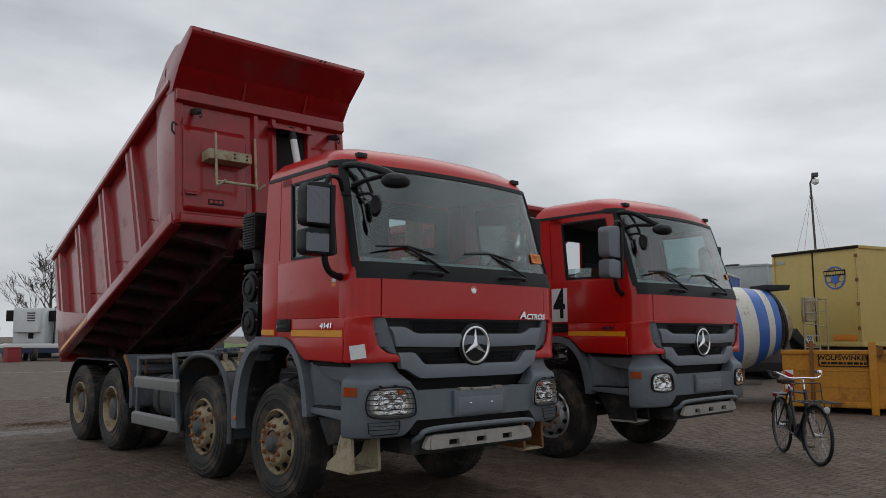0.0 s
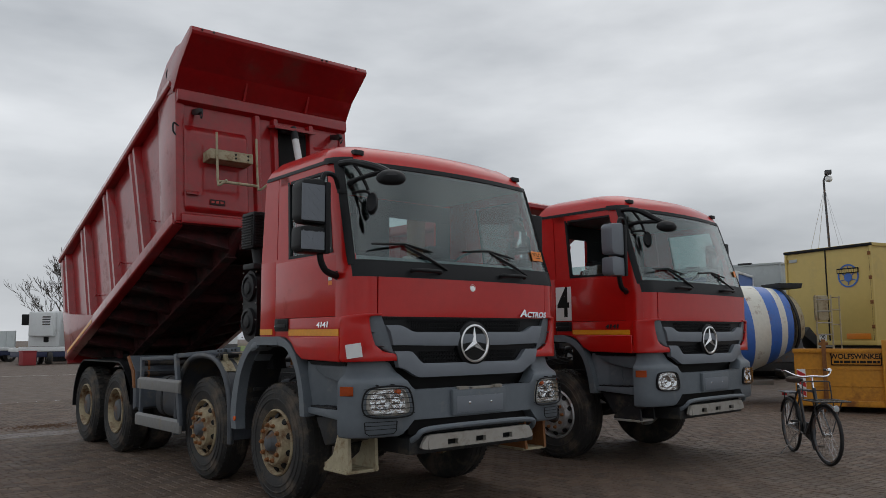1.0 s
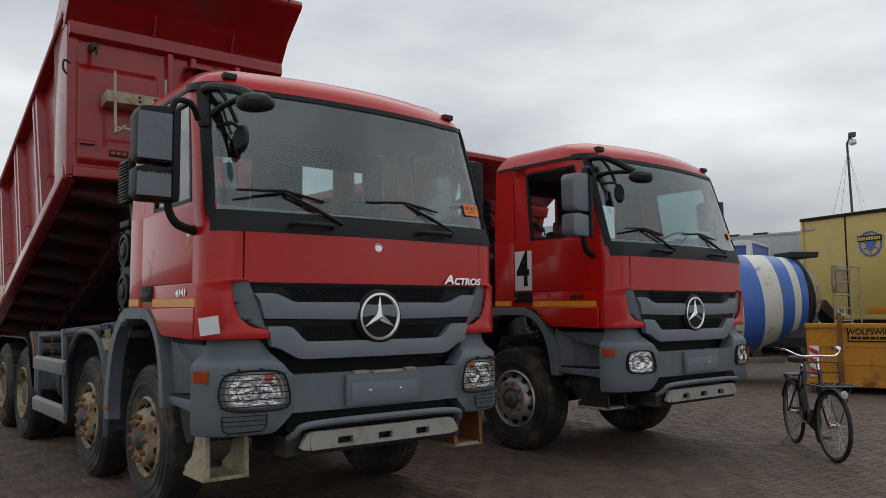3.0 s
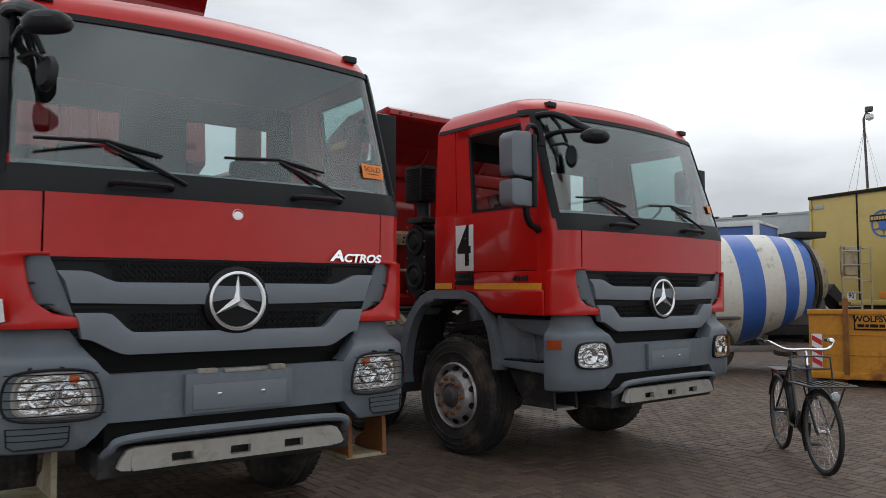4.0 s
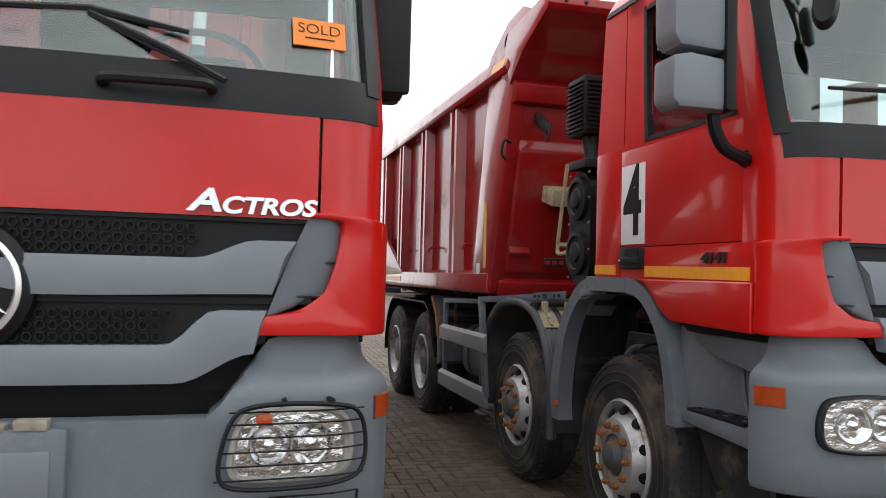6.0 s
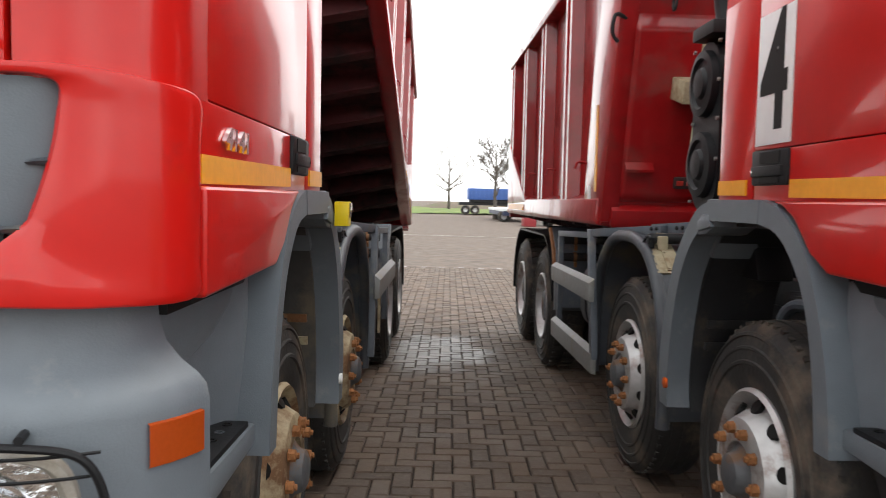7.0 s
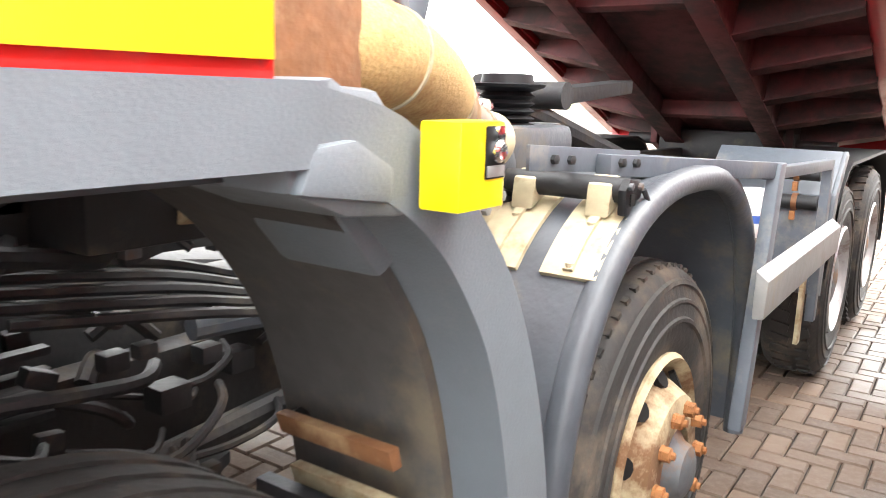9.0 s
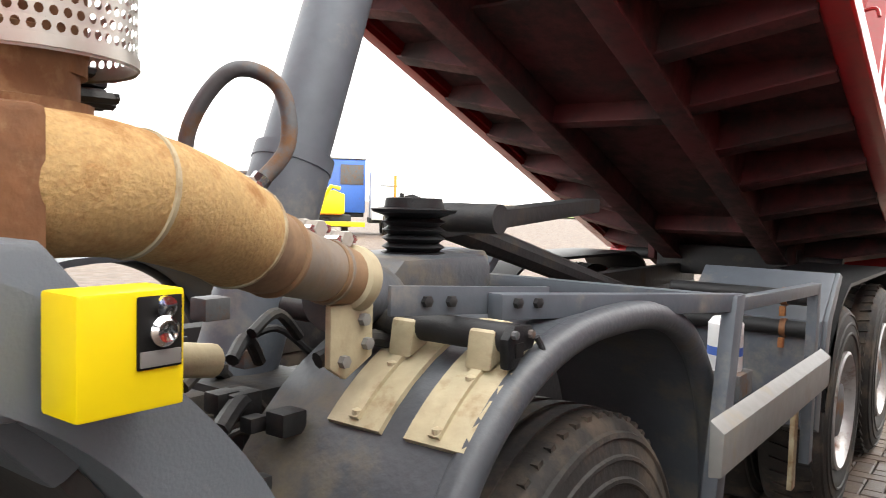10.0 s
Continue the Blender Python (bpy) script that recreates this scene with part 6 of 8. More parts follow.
def tilt_frame(root, tip):
    """Stabiliser arms between the sub-frame and the raised floor."""
    part("stay_arm", prism([(3.55, 1.56), (3.62, 1.60), (4.75, 1.68), (4.75, 1.62), (3.62, 1.53)], "x", 0.30, 0.42, 0.01), CHASSIS, root, "dark stabiliser arm")
    part("stay_arm", tube([(0.36, 3.5, 1.62), (0.36, 5.2, 1.22)], 0.05, 10), CHASSIS, root)
    part("stay_joint", tube([(0.25, 3.56, 1.60), (0.66, 3.56, 1.60)], 0.045, 14), CHASSIS, root)
    part("hinge_block", box(-0.55, 0.55, 7.95, 8.18, 1.12, 1.36, 0.02), CHASSIS, root)


for root, tipped in ((truck_a, True), (truck_b, False)):
    tip = [c for c in root.children if c.name.startswith("tipper_body")][0]
    intake_stack(root)
    ram(root, tip, tipped)
    for sd in (-1, 1):
        side_frame(root, sd)
        guard_brackets(root, sd)
    tank(root, -1)
    if not tipped:
        tank(root, 1)
    exhaust(root)
    engine_details(root)
    if tipped:
        isolator_box(root)
        tilt_frame(root, tip)

# stickers on the trucks
sold = part("sold_sticker", box(-0.090, 0.090, -0.002, 0.002, -0.05, 0.05, 0, pose(1.013, 0.1325, 2.400, -14, 0, 10)), STICKER, truck_a, "orange sold sticker on the windscreen")
text_part("sticker_lettering", "SOLD", 0.052, INK, sold, pose(1.013, 0.1330, 2.414, 76, 0, 10), 0.001, "", -0.0008, 1.15)
part("sticker_line", box(-0.05, 0.05, -0.004, -0.002, -0.026, -0.022, 0, pose(1.013, 0.1325, 2.404, -14, 0, 10)), INK, sold)
part("sold_sticker", box(-0.05, 0.05, -0.002, 0.002, -0.04, 0.04, 0, pose(1.05, 0.144, 2.42, -14, 0, 14)), STICKER, truck_b, "orange sticker on the windscreen")
part("white_patch", box(-0.066, 0.066, -0.002, 0.002, -0.058, 0.058, 0, pose(-1.240, 0.080, 1.480, 0, -8, -42)), WHITE, truck_a, "square white paper patch")
for r_ in (truck_a,):
    part("door_sticker", box(-1.2585, -1.2565, 0.40, 0.46, 2.04, 2.075), STICKER, r_, "small door sticker")
    part("door_sticker", box(-1.2585, -1.2565, 0.40, 0.46, 2.08, 2.11), WHITE, r_)
panel = part("number_panel", box(-1.2605, -1.2565, 1.15, 1.40, 1.785, 2.215, 0.001), WHITE, truck_b, "white panel with a black figure 4")
text_part("panel_figure", "4", 0.52, INK, panel, pose(-1.2615, 1.275, 2.0, 90, 0, -90), 0.001, "", 0.012, 0.72)


# ---- the yard's far things ----
GZ = 0.035
SKIPYEL = mat("rusty_orange_yellow_paint", (0.52, 0.22, 0.012), 0.55, 0, 0.22, 3.0, 0.3, 25, (0.20, 0.075, 0.018), 0.30, 1.6)
SKIPDARK = mat("rusty_brown_steel", (0.20, 0.075, 0.02), 0.7, 0.1, 0.3, 5.0, 0.3, 40, (0.33, 0.15, 0.03), 0.4, 4.0)
BOXYEL = mat("ochre_yellow_panel", (0.56, 0.42, 0.13), 0.5, 0, 0.07, 1.2, 0.05, 30, (0.46, 0.36, 0.15), 0.18, 0.8)
BLUE = mat("blue_drum_paint", (0.035, 0.13, 0.46), 0.42, 0, 0.12, 3.0, 0.05, 20, (0.13, 0.07, 0.045), 0.10, 4.5, coat=0.2)
DRUMWHITE = mat("chipped_white_drum_paint", (0.62, 0.61, 0.54), 0.45, 0, 0.1, 3.0, 0.05, 20, (0.20, 0.10, 0.05), 0.13, 4.0, coat=0.2)
TRAILERGREY = mat("pale_grey_tarpaulin", (0.40, 0.43, 0.43), 0.6, 0, 0.1, 0.8, 0.2, 2, (0.32, 0.34, 0.33), 0.3, 0.7)
TRAILERBLUE = mat("blue_tarpaulin", (0.05, 0.12, 0.36), 0.55, 0, 0.15, 1.0, 0.2, 2)
TRAILERWHITE = mat("white_trailer_panel", (0.68, 0.70, 0.70), 0.5, 0, 0.06, 1.5, 0.03, 10, (0.50, 0.50, 0.47), 0.2, 1.2)
SIGNRED = mat("sign_red", (0.52, 0.02, 0.02), 0.45, 0, 0.08, 4.0)
PALEORANGE = mat("orange_marker", (0.72, 0.23, 0.02), 0.45, 0, 0.08, 4.0)
BROWN = mat("brown_leather", (0.075, 0.042, 0.028), 0.55, 0, 0.2, 10.0, 0.2, 90)
BIKEBLACK = mat("black_bicycle_enamel", (0.014, 0.015, 0.018), 0.3, 0, 0.15, 8.0, 0.05, 60, (0.06, 0.05, 0.04), 0.15, 9.0, coat=0.3)
BARK = mat("bare_bark", (0.085, 0.072, 0.06), 0.9, 0, 0.25, 3.0, 0.3, 20)
GRASS = mat("rough_grass", (0.10, 0.155, 0.025), 0.9, 0, 0.35, 0.9, 0.6, 8, (0.21, 0.19, 0.07), 0.35, 0.5)
EARTH = mat("dark_earth", (0.13, 0.10, 0.075), 0.95, 0, 0.3, 1.2, 0.6, 4, (0.10, 0.12, 0.045), 0.35, 0.6)


def bolt_on(name, bm, material, parent, at, label=""):
    """A part shaped about its own origin, set at a place of its thing."""
    ob = part(name, bm, material, parent, label)
    ob.matrix_local = at
    return ob


# bicycle: x runs from the front wheel backwards, y to its left, z up
def bicycle(m):
    k = thing("bicycle", "old black roadster bicycle with front carrier on its stand", "bicycle", m=m)
    r, base = 0.345, 1.13
    steer = Matrix.Translation((0.19, 0, 0)) @ pose(0, 0, 0, 0, 0, 7) @ Matrix.Translation((-0.19, 0, 0))
    turn = pose(0, 0, 0, 0, 0, 90)

    def cycle_wheel(name, x, lead):
        at = lead @ Matrix.Translation((x, 0, r)) @ turn
        w = part(name, lathe([(r - 0.033, -0.012), (r - 0.02, -0.021), (r - 0.006, -0.014), (r, 0), (r - 0.006, 0.014), (r - 0.02, 0.021), (r - 0.033, 0.012)], 44, None, True), TYREBIKE, k, "worn black bicycle tyre")
        w.matrix_local = at
        part("rim", lathe([(r - 0.048, -0.011), (r - 0.03, -0.014), (r - 0.03, 0.014), (r - 0.048, 0.011)], 44, None, True), HUBGREY, w, "dull steel rim")
        part("hub", lathe([(0.012, -0.055), (0.03, -0.045), (0.03, -0.03), (0.017, -0.02), (0.017, 0.02), (0.03, 0.03), (0.03, 0.045), (0.012, 0.055)], 14), STEEL, w)
        bm = bmesh.new()
        for i in range(36):
            a, sd = 2 * math.pi * i / 36, (-1 if i % 2 else 1)
            b = a + (0.55 if i % 4 < 2 else -0.55)
            add_tube(bm, [(0.038 * sd, 0.028 * math.cos(b), 0.028 * math.sin(b)), (0.0, (r - 0.045) * math.cos(a), (r - 0.045) * math.sin(a))], 0.0017, 3, False)
        tagged(part("spokes", bm, STEEL, w), "thin steel spokes", kind="stuff")
        return w

    cycle_wheel("front_wheel", 0.0, steer)
    cycle_wheel("rear_wheel", base, Matrix.Identity(4))

    def fender(x, a0, a1, lead, name):
        bm = bmesh.new()
        rows = []
        for i in range(23):
            a = radians(a0 + (a1 - a0) * i / 22)
            rows.append([bm.verts.new((x + q * math.cos(a), y, r + q * math.sin(a))) for y, q in ((-0.031, r + 0.002), (-0.02, r + 0.017), (0, r + 0.022), (0.02, r + 0.017), (0.031, r + 0.002))])
        for u, v in zip(rows, rows[1:]):
            for j in range(4):
                bm.faces.new((u[j], u[j + 1], v[j + 1], v[j]))
        bmesh.ops.solidify(bm, geom=bm.faces[:], thickness=0.003)
        bmesh.ops.transform(bm, matrix=lead, verts=bm.verts[:])
        part(name, bm, BIKEBLACK, k)

    fender(0.0, 120, -35, steer, "front_mudguard")
    fender(base, 190, 20, Matrix.Identity(4), "rear_mudguard")
    head_lo, head_hi, bb, seat_top = Vector((0.20, 0, 0.62)), Vector((0.265, 0, 0.86)), Vector((0.60, 0, 0.29)), Vector((0.80, 0, 0.86))
    bm = bmesh.new()
    add_tube(bm, [head_lo, head_hi], 0.022, 10)
    add_tube(bm, [head_hi + Vector((0, 0, -0.04)), (0.79, 0, 0.82)], 0.016, 10)
    add_tube(bm, [head_lo + Vector((0.01, 0, 0.03)), bb], 0.018, 10)
    add_tube(bm, [bb, seat_top], 0.017, 10)
    for y in (-0.055, 0.055):
        add_tube(bm, [bb + Vector((0, y * 0.5, 0)), (base, y, r)], 0.011, 8)
        add_tube(bm, [(0.78, y * 0.3, 0.80), (base, y, r)], 0.010, 8)
    part("frame", bm, BIKEBLACK, k)
    bm = bmesh.new()
    for y in (-0.05, 0.05):
        add_tube(bm, curve_pts([(0, y, r), (0.06, y, 0.44), (0.17, y * 0.9, 0.60)]), 0.011, 8)
    add_tube(bm, [(0.17, -0.045, 0.60), (0.17, 0.045, 0.60)], 0.014, 8)
    bmesh.ops.transform(bm, matrix=steer, verts=bm.verts[:])
    part("fork", bm, BIKEBLACK, k)
    bm = bmesh.new()
    add_tube(bm, [(0.265, 0, 0.86), (0.285, 0, 1.0)], 0.013, 10)
    add_tube(bm, curve_pts([(0.45, -0.29, 1.06), (0.36, -0.27, 1.055), (0.26, -0.17, 1.0), (0.255, 0, 1.0), (0.26, 0.17, 1.0), (0.36, 0.27, 1.055), (0.45, 0.29, 1.06)], 8), 0.011, 10)
    bmesh.ops.transform(bm, matrix=steer, verts=bm.verts[:])
    bar = part("handlebar", bm, CHROME, k, "swept chrome handlebar")
    for s in (-1, 1):
        part("grip", tube([steer @ Vector((0.44, 0.289 * s, 1.06)), steer @ Vector((0.56, 0.30 * s, 1.065))], [0.016, 0.015], 10), BLACK, bar, "black rubber grip")
    part("bell", lathe([(0.003, -0.018), (0.022, -0.012), (0.03, 0.004), (0.03, 0.012), (0.003, 0.014)], 14, steer @ Matrix.Translation((0.33, -0.24, 1.075)) @ pose(0, 0, 0, 0, 90, 0)), CHROME, bar, "chrome bell")
    # saddle
    bm = bmesh.new()
    rows = []
    for x, wd, z in ((0.66, 0.022, 0.945), (0.72, 0.03, 0.955), (0.80, 0.05, 0.95), (0.88, 0.095, 0.955), (0.94, 0.105, 0.965), (0.965, 0.07, 0.96)):
        rows.append([bm.verts.new((x, wd * c, z + dz)) for c, dz in ((-1, -0.055), (-0.95, -0.012), (-0.5, 0.008), (0, 0.004), (0.5, 0.008), (0.95, -0.012), (1, -0.055))])
    for u, v in zip(rows, rows[1:]):
        for j in range(6):
            bm.faces.new((u[j], u[j + 1], v[j + 1], v[j]))
    bmesh.ops.solidify(bm, geom=bm.faces[:], thickness=0.006)
    saddle = part("saddle", bm, BROWN, k, "worn brown leather saddle")
    part("seat_post", tube([(0.795, 0, 0.84), (0.815, 0, 0.93)], 0.012, 10), CHROME, saddle)
    bm = bmesh.new()
    for y in (-0.05, 0.05):
        for x in (0.86, 0.90, 0.94):
            add_tube(bm, [(x + 0.012 * math.cos(i), y + 0.02 * math.sin(i), 0.895 + 0.003 * i) for i in [0.6 * j for j in range(18)]], 0.003, 4)
    tagged(part("saddle_springs", bm, STEEL, saddle), kind="stuff")

    # carriers
    def rack(name, x0, x1, w, z, lead, legs):
        bm = bmesh.new()
        add_tube(bm, [(x0, -w, z), (x1, -w, z), (x1, w, z), (x0, w, z), (x0, -w, z)], 0.008, 6)
        rk = part(name, bm, BIKEBLACK, k)
        rk.matrix_local = lead
        n = 6
        for i in range(n):
            y = -w + 2 * w * (i + 0.5) / n
            part("slat", box(x0, x1, y - 0.012, y + 0.012, z - 0.006, z + 0.004), BIKEBLACK, rk)
        for a, b in legs:
            part("stay", tube([a, b], 0.007, 6), BIKEBLACK, rk)
        return rk

    fr = rack("front_carrier", -0.21, 0.18, 0.19, 0.735, steer, [((-0.05, -0.17, 0.73), (0, -0.055, r)), ((-0.05, 0.17, 0.73), (0, 0.055, r)), ((0.16, -0.1, 0.73), (0.21, 0, 0.72)), ((0.16, 0.1, 0.73), (0.21, 0, 0.72))])
    part("carrier_hoop", tube(curve_pts([(0.17, -0.17, 0.735), (0.19, -0.165, 0.90), (0.2, -0.14, 0.94), (0.2, 0.14, 0.94), (0.19, 0.165, 0.90), (0.17, 0.17, 0.735)], 5), 0.008, 6), BIKEBLACK, fr)
    part("hoop_rail", tube([(0.185, -0.167, 0.84), (0.185, 0.167, 0.84)], 0.006, 6), BIKEBLACK, fr)
    rack("rear_carrier", 0.90, 1.32, 0.075, 0.76, Matrix.Identity(4), [((1.12, -0.07, 0.76), (base, -0.06, r)), ((1.12, 0.07, 0.76), (base, 0.06, r)), ((0.91, -0.03, 0.76), (0.82, 0, 0.78))])
    lamp = part("head_lamp", lathe([(0.012, 0.08), (0.025, 0.06), (0.036, 0.02), (0.039, 0.0), (0.036, -0.004)], 20, steer @ Matrix.Translation((-0.24, 0.0, 0.66))), CHROME, k, "round chrome headlamp under the carrier")
    part("lens", lathe([(0.002, -0.012), (0.02, -0.010), (0.034, -0.003), (0.034, 0.0)], 20, steer @ Matrix.Translation((-0.24, 0.0, 0.66))), TRAILERGREY, lamp)
    part("lamp_bracket", tube([steer @ Vector((-0.18, 0, 0.73)), steer @ Vector((-0.19, 0, 0.66))], 0.007, 6), BIKEBLACK, lamp)
    # drive and stand
    bm = prism([(0.50, 0.34), (0.52, 0.40), (0.60, 0.42), (1.10, 0.40), (1.20, 0.37), (1.20, 0.31), (1.10, 0.29), (0.62, 0.19), (0.54, 0.21)], "y", -0.085, -0.055, 0.008)
    part("chain_guard", bm, BIKEBLACK, k, "black enclosed chain guard")
    crank = part("crank", tube([(0.60, -0.10, 0.29), (0.66, -0.115, 0.13)], 0.009, 8), CHROME, k)
    part("crank_arm", tube([(0.60, 0.08, 0.29), (0.54, 0.095, 0.45)], 0.009, 8), CHROME, crank)
    for x, y, z in ((0.66, -0.17, 0.13), (0.54, 0.15, 0.45)):
        part("pedal", box(x - 0.03, x + 0.03, y - 0.045, y + 0.045, z - 0.012, z + 0.012, 0.003), RUBBER, crank)
    part("kickstand", tube([(0.78, 0.05, 0.27), (0.84, 0.24, 0.012)], 0.009, 8), STEEL, k)
    part("tail_lamp", box(1.33, 1.36, -0.03, 0.03, 0.70, 0.74, 0.006), SIGNRED, k)
    return k


bicycle(pose(4.80, -0.95, GZ, 0, 0, 44.6) @ Matrix.Scale(1.04, 4))


# skip: x along its near face, y through it
def skip(m):
    k = thing("skip_container", "rusty orange-yellow steel skip standing on the yard", "skip", m=m)
    L, D, T = 6.0, 2.3, 1.24
    bm = bmesh.new()
    add_box(bm, 0, L, 0, 0.05, 0.16, T)
    add_box(bm, 0, L, D - 0.05, D, 0.16, T)
    add_box(bm, 0, 0.05, 0.05, D - 0.05, 0.16, T)
    add_box(bm, L - 0.05, L, 0.05, D - 0.05, 0.16, T)
    add_box(bm, 0, L, 0, D, 0.12, 0.158)
    part("shell", bm, SKIPYEL, k)
    part("top_rail", box(-0.02, L + 0.02, -0.04, 0.06, T - 0.05, T + 0.03, 0.012), SKIPYEL, k)
    part("bottom_rail", box(-0.02, L + 0.02, -0.05, 0.04, 0.13, 0.24, 0.012), SKIPYEL, k)
    for z in (0.52, 0.85):
        part("weld_seam", box(0.02, L, -0.012, 0.01, z, z + 0.014, 0.004), SKIPYEL, k)
    for x in (1.66, 3.3, 4.9):
        rib = part("rib", box(x - 0.07, x + 0.07, -0.10, 0.0, 0.0, T + 0.20, 0.012), SKIPYEL, k)
        part("hook_plate", prism([(x + 0.07, T - 0.1), (x + 0.07, T + 0.14), (x + 0.17, T + 0.12), (x + 0.2, T + 0.02), (x + 0.13, T - 0.1)], "y", -0.09, -0.05, 0.004), SKIPDARK, rib)
    part("post", box(0.52, 0.60, -0.07, 0.0, 0.2, T + 0.22, 0.01), SKIPDARK, k, "rust-brown upright post")
    part("lug", box(0.47, 0.65, -0.055, -0.005, T + 0.1, T + 0.16, 0.008), SKIPDARK, k)
    for x in (0.4, 5.3):
        part("skid", box(x, x + 0.14, 0.1, D - 0.1, 0.0, 0.12, 0.01), SKIPDARK, k)
    part("forklift_pocket", box(2.0, 2.6, -0.06, 0.02, 0.26, 0.40, 0.01), SKIPDARK, k)
    plate = part("name_plate", box(0.68, 1.58, -0.02, 0.0, 0.94, 1.20, 0.004), INK, k, "black name plate with yellow lettering")
    part("plate_field", box(0.70, 1.56, -0.024, -0.018, 0.96, 1.18, 0.002), SKIPYEL, plate)
    text_part("lettering", "WOLFSWINKEL", 0.135, INK, plate, pose(1.13, -0.026, 1.115, 90, 0, 0), 0.002, "", 0.004, 0.98)
    x = 0.73
    for w in (0.10, 0.05, 0.12, 0.08, 0.04, 0.11, 0.09, 0.06, 0.05):
        part("bar", box(x, x + w, -0.028, -0.022, 0.985, 1.035), INK, plate)
        x += w + 0.015
    sign = part("striped_marker", box(0.04, 0.20, -0.035, -0.012, 0.30, 0.86, 0.004), WHITE, k, "red and white striped warning board")
    for i in range(3):
        z = 0.31 + i * 0.18
        part("stripe", prism([(0.045, z + 0.09), (0.195, z), (0.195, z + 0.09), (0.045, z + 0.175)], "y", -0.039, -0.034), SIGNRED, sign)
    return k


skip(pose(11.15, 2.50, GZ, 0, 0, -66.6))


def axle_wheels(k, xs, ys, r=0.5, w=0.3):
    for x in xs:
        for y in ys:
            t = part("wheel", lathe([(r * 0.55, -w / 2), (r * 0.93, -w / 2), (r, -w * 0.35), (r, w * 0.35), (r * 0.93, w / 2), (r * 0.55, w / 2)], 24, Matrix.Translation((x, y, r)), True), RUBBER, k)
            part("rim", lathe([(0.05, -0.05), (r * 0.3, -0.06), (r * 0.56, -w * 0.4), (r * 0.56, w * 0.4), (r * 0.3, 0.06), (0.05, 0.05)], 20, Matrix.Translation((x, y, r))), RIMSILVER, t)


# box trailers: x across the rear face, y along the trailer
def box_trailer(name, m, label, skin, width, top, length, floor=1.3, frame=None, doors=False, extras=None):
    k = thing(name, label, "trailer", m=m)
    part("cargo_box", box(0, width, 0, length, floor, top, 0.02), skin, k)
    for x in (0.0, width):
        for y in (0.0, length):
            part("corner_post", box(x - 0.03, x + 0.03, y - 0.03, y + 0.03, floor - 0.03, top + 0.012, 0.01), frame or skin, k)
    part("top_rail", box(-0.035, width + 0.035, -0.035, length + 0.035, top - 0.05, top + 0.03, 0.012), frame or skin, k)
    part("side_rail", box(-0.035, width + 0.035, -0.035, length + 0.035, floor - 0.05, floor + 0.06, 0.012), frame or skin, k)
    part("chassis", box(width * 0.3, width * 0.7, 0.1, length - 0.2, floor - 0.35, floor - 0.06, 0.02), CHASSIS, k)
    axle_wheels(k, (0.25, width - 0.25), (length * 0.17, length * 0.27, length * 0.37))
    part("landing_leg", box(0.4, width - 0.4, length * 0.75, length * 0.75 + 0.12, 0.0, floor - 0.2, 0.02), CHASSIS, k)
    part("rear_bumper", box(0.1, width - 0.1, 0.02, 0.14, 0.5, 0.66, 0.02), CHASSIS, k)
    if extras:
        extras(k)
    return k


def yellow_doors(k):
    part("door_gap", box(1.21, 1.245, -0.012, 0.0, 1.36, 3.74), INK, k, "dark slit between the doors")
    part("roof_edge", box(-0.04, 2.54, -0.05, 0.02, 3.73, 3.80, 0.01), INK, k, "black rubber roof edge")
    part("door_seal", box(2.455, 2.475, -0.012, 0.0, 1.36, 3.74), INK, k)
    for z in (1.7, 2.3, 2.9, 3.5):
        part("hinge", box(2.44, 2.52, -0.05, -0.01, z, z + 0.09, 0.008), SKIPDARK, k)
        part("hinge", box(-0.02, 0.06, -0.05, -0.01, z, z + 0.09, 0.008), BOXYEL, k)
    part("paper_label", box(0.10, 0.36, -0.018, -0.008, 3.50, 3.58), TRAILERGREY, k)
    part("reflector", box(0.30, 0.82, -0.022, -0.008, 1.44, 1.58, 0.004), PALEORANGE, k)
    part("reflector", box(1.72, 2.38, -0.022, -0.008, 1.44, 1.58, 0.004), PALEORANGE, k)
    disc = part("speed_mark", box(0.92, 1.14, -0.018, -0.008, 1.40, 1.58, 0.004), WHITE, k, "white speed mark")
    text_part("number", "90", 0.15, INK, disc, pose(1.03, -0.02, 1.49, 90, 0, 0), 0.002)
    logo = part("emblem", lathe([(0.30, -0.006), (0.345, -0.006), (0.345, 0.006), (0.30, 0.006)], 40, Matrix.Translation((1.86, -0.012, 3.03)) @ pose(0, 0, 0, 0, 0, 90), True), BLUE, k, "round blue emblem")
    part("emblem_core", lathe([(0.02, -0.005), (0.13, -0.005), (0.13, 0.004), (0.02, 0.004)], 24, Matrix.Translation((1.86, -0.014, 2.98)) @ pose(0, 0, 0, 0, 0, 90)), BLUE, logo)
    for i in range(6):
        a = radians(60 * i + 30)
        part("emblem_spoke", tube([(1.86 + 0.14 * math.cos(a), -0.014, 2.98 + 0.12 * math.sin(a)), (1.86 + 0.30 * math.cos(a), -0.014, 3.03 + 0.28 * math.sin(a))], 0.012, 5), BLUE, logo)
    bar = part("emblem_bar", box(1.50, 2.22, -0.03, -0.02, 3.10, 3.26, 0.003), INK, logo)
    x = 1.53
    for w in (0.07, 0.05, 0.06, 0.05, 0.07, 0.06, 0.06, 0.06, 0.03):
        part("bar", box(x, x + w, -0.034, -0.028, 3.13, 3.22), BOXYEL, bar)
        x += w + 0.018
    logo.matrix_basis = Matrix.Translation((1.86, 0.0, 3.02)) @ Matrix.Diagonal((0.85, 1, 0.85, 1)) @ Matrix.Translation((-1.86, 0.0, -3.02))


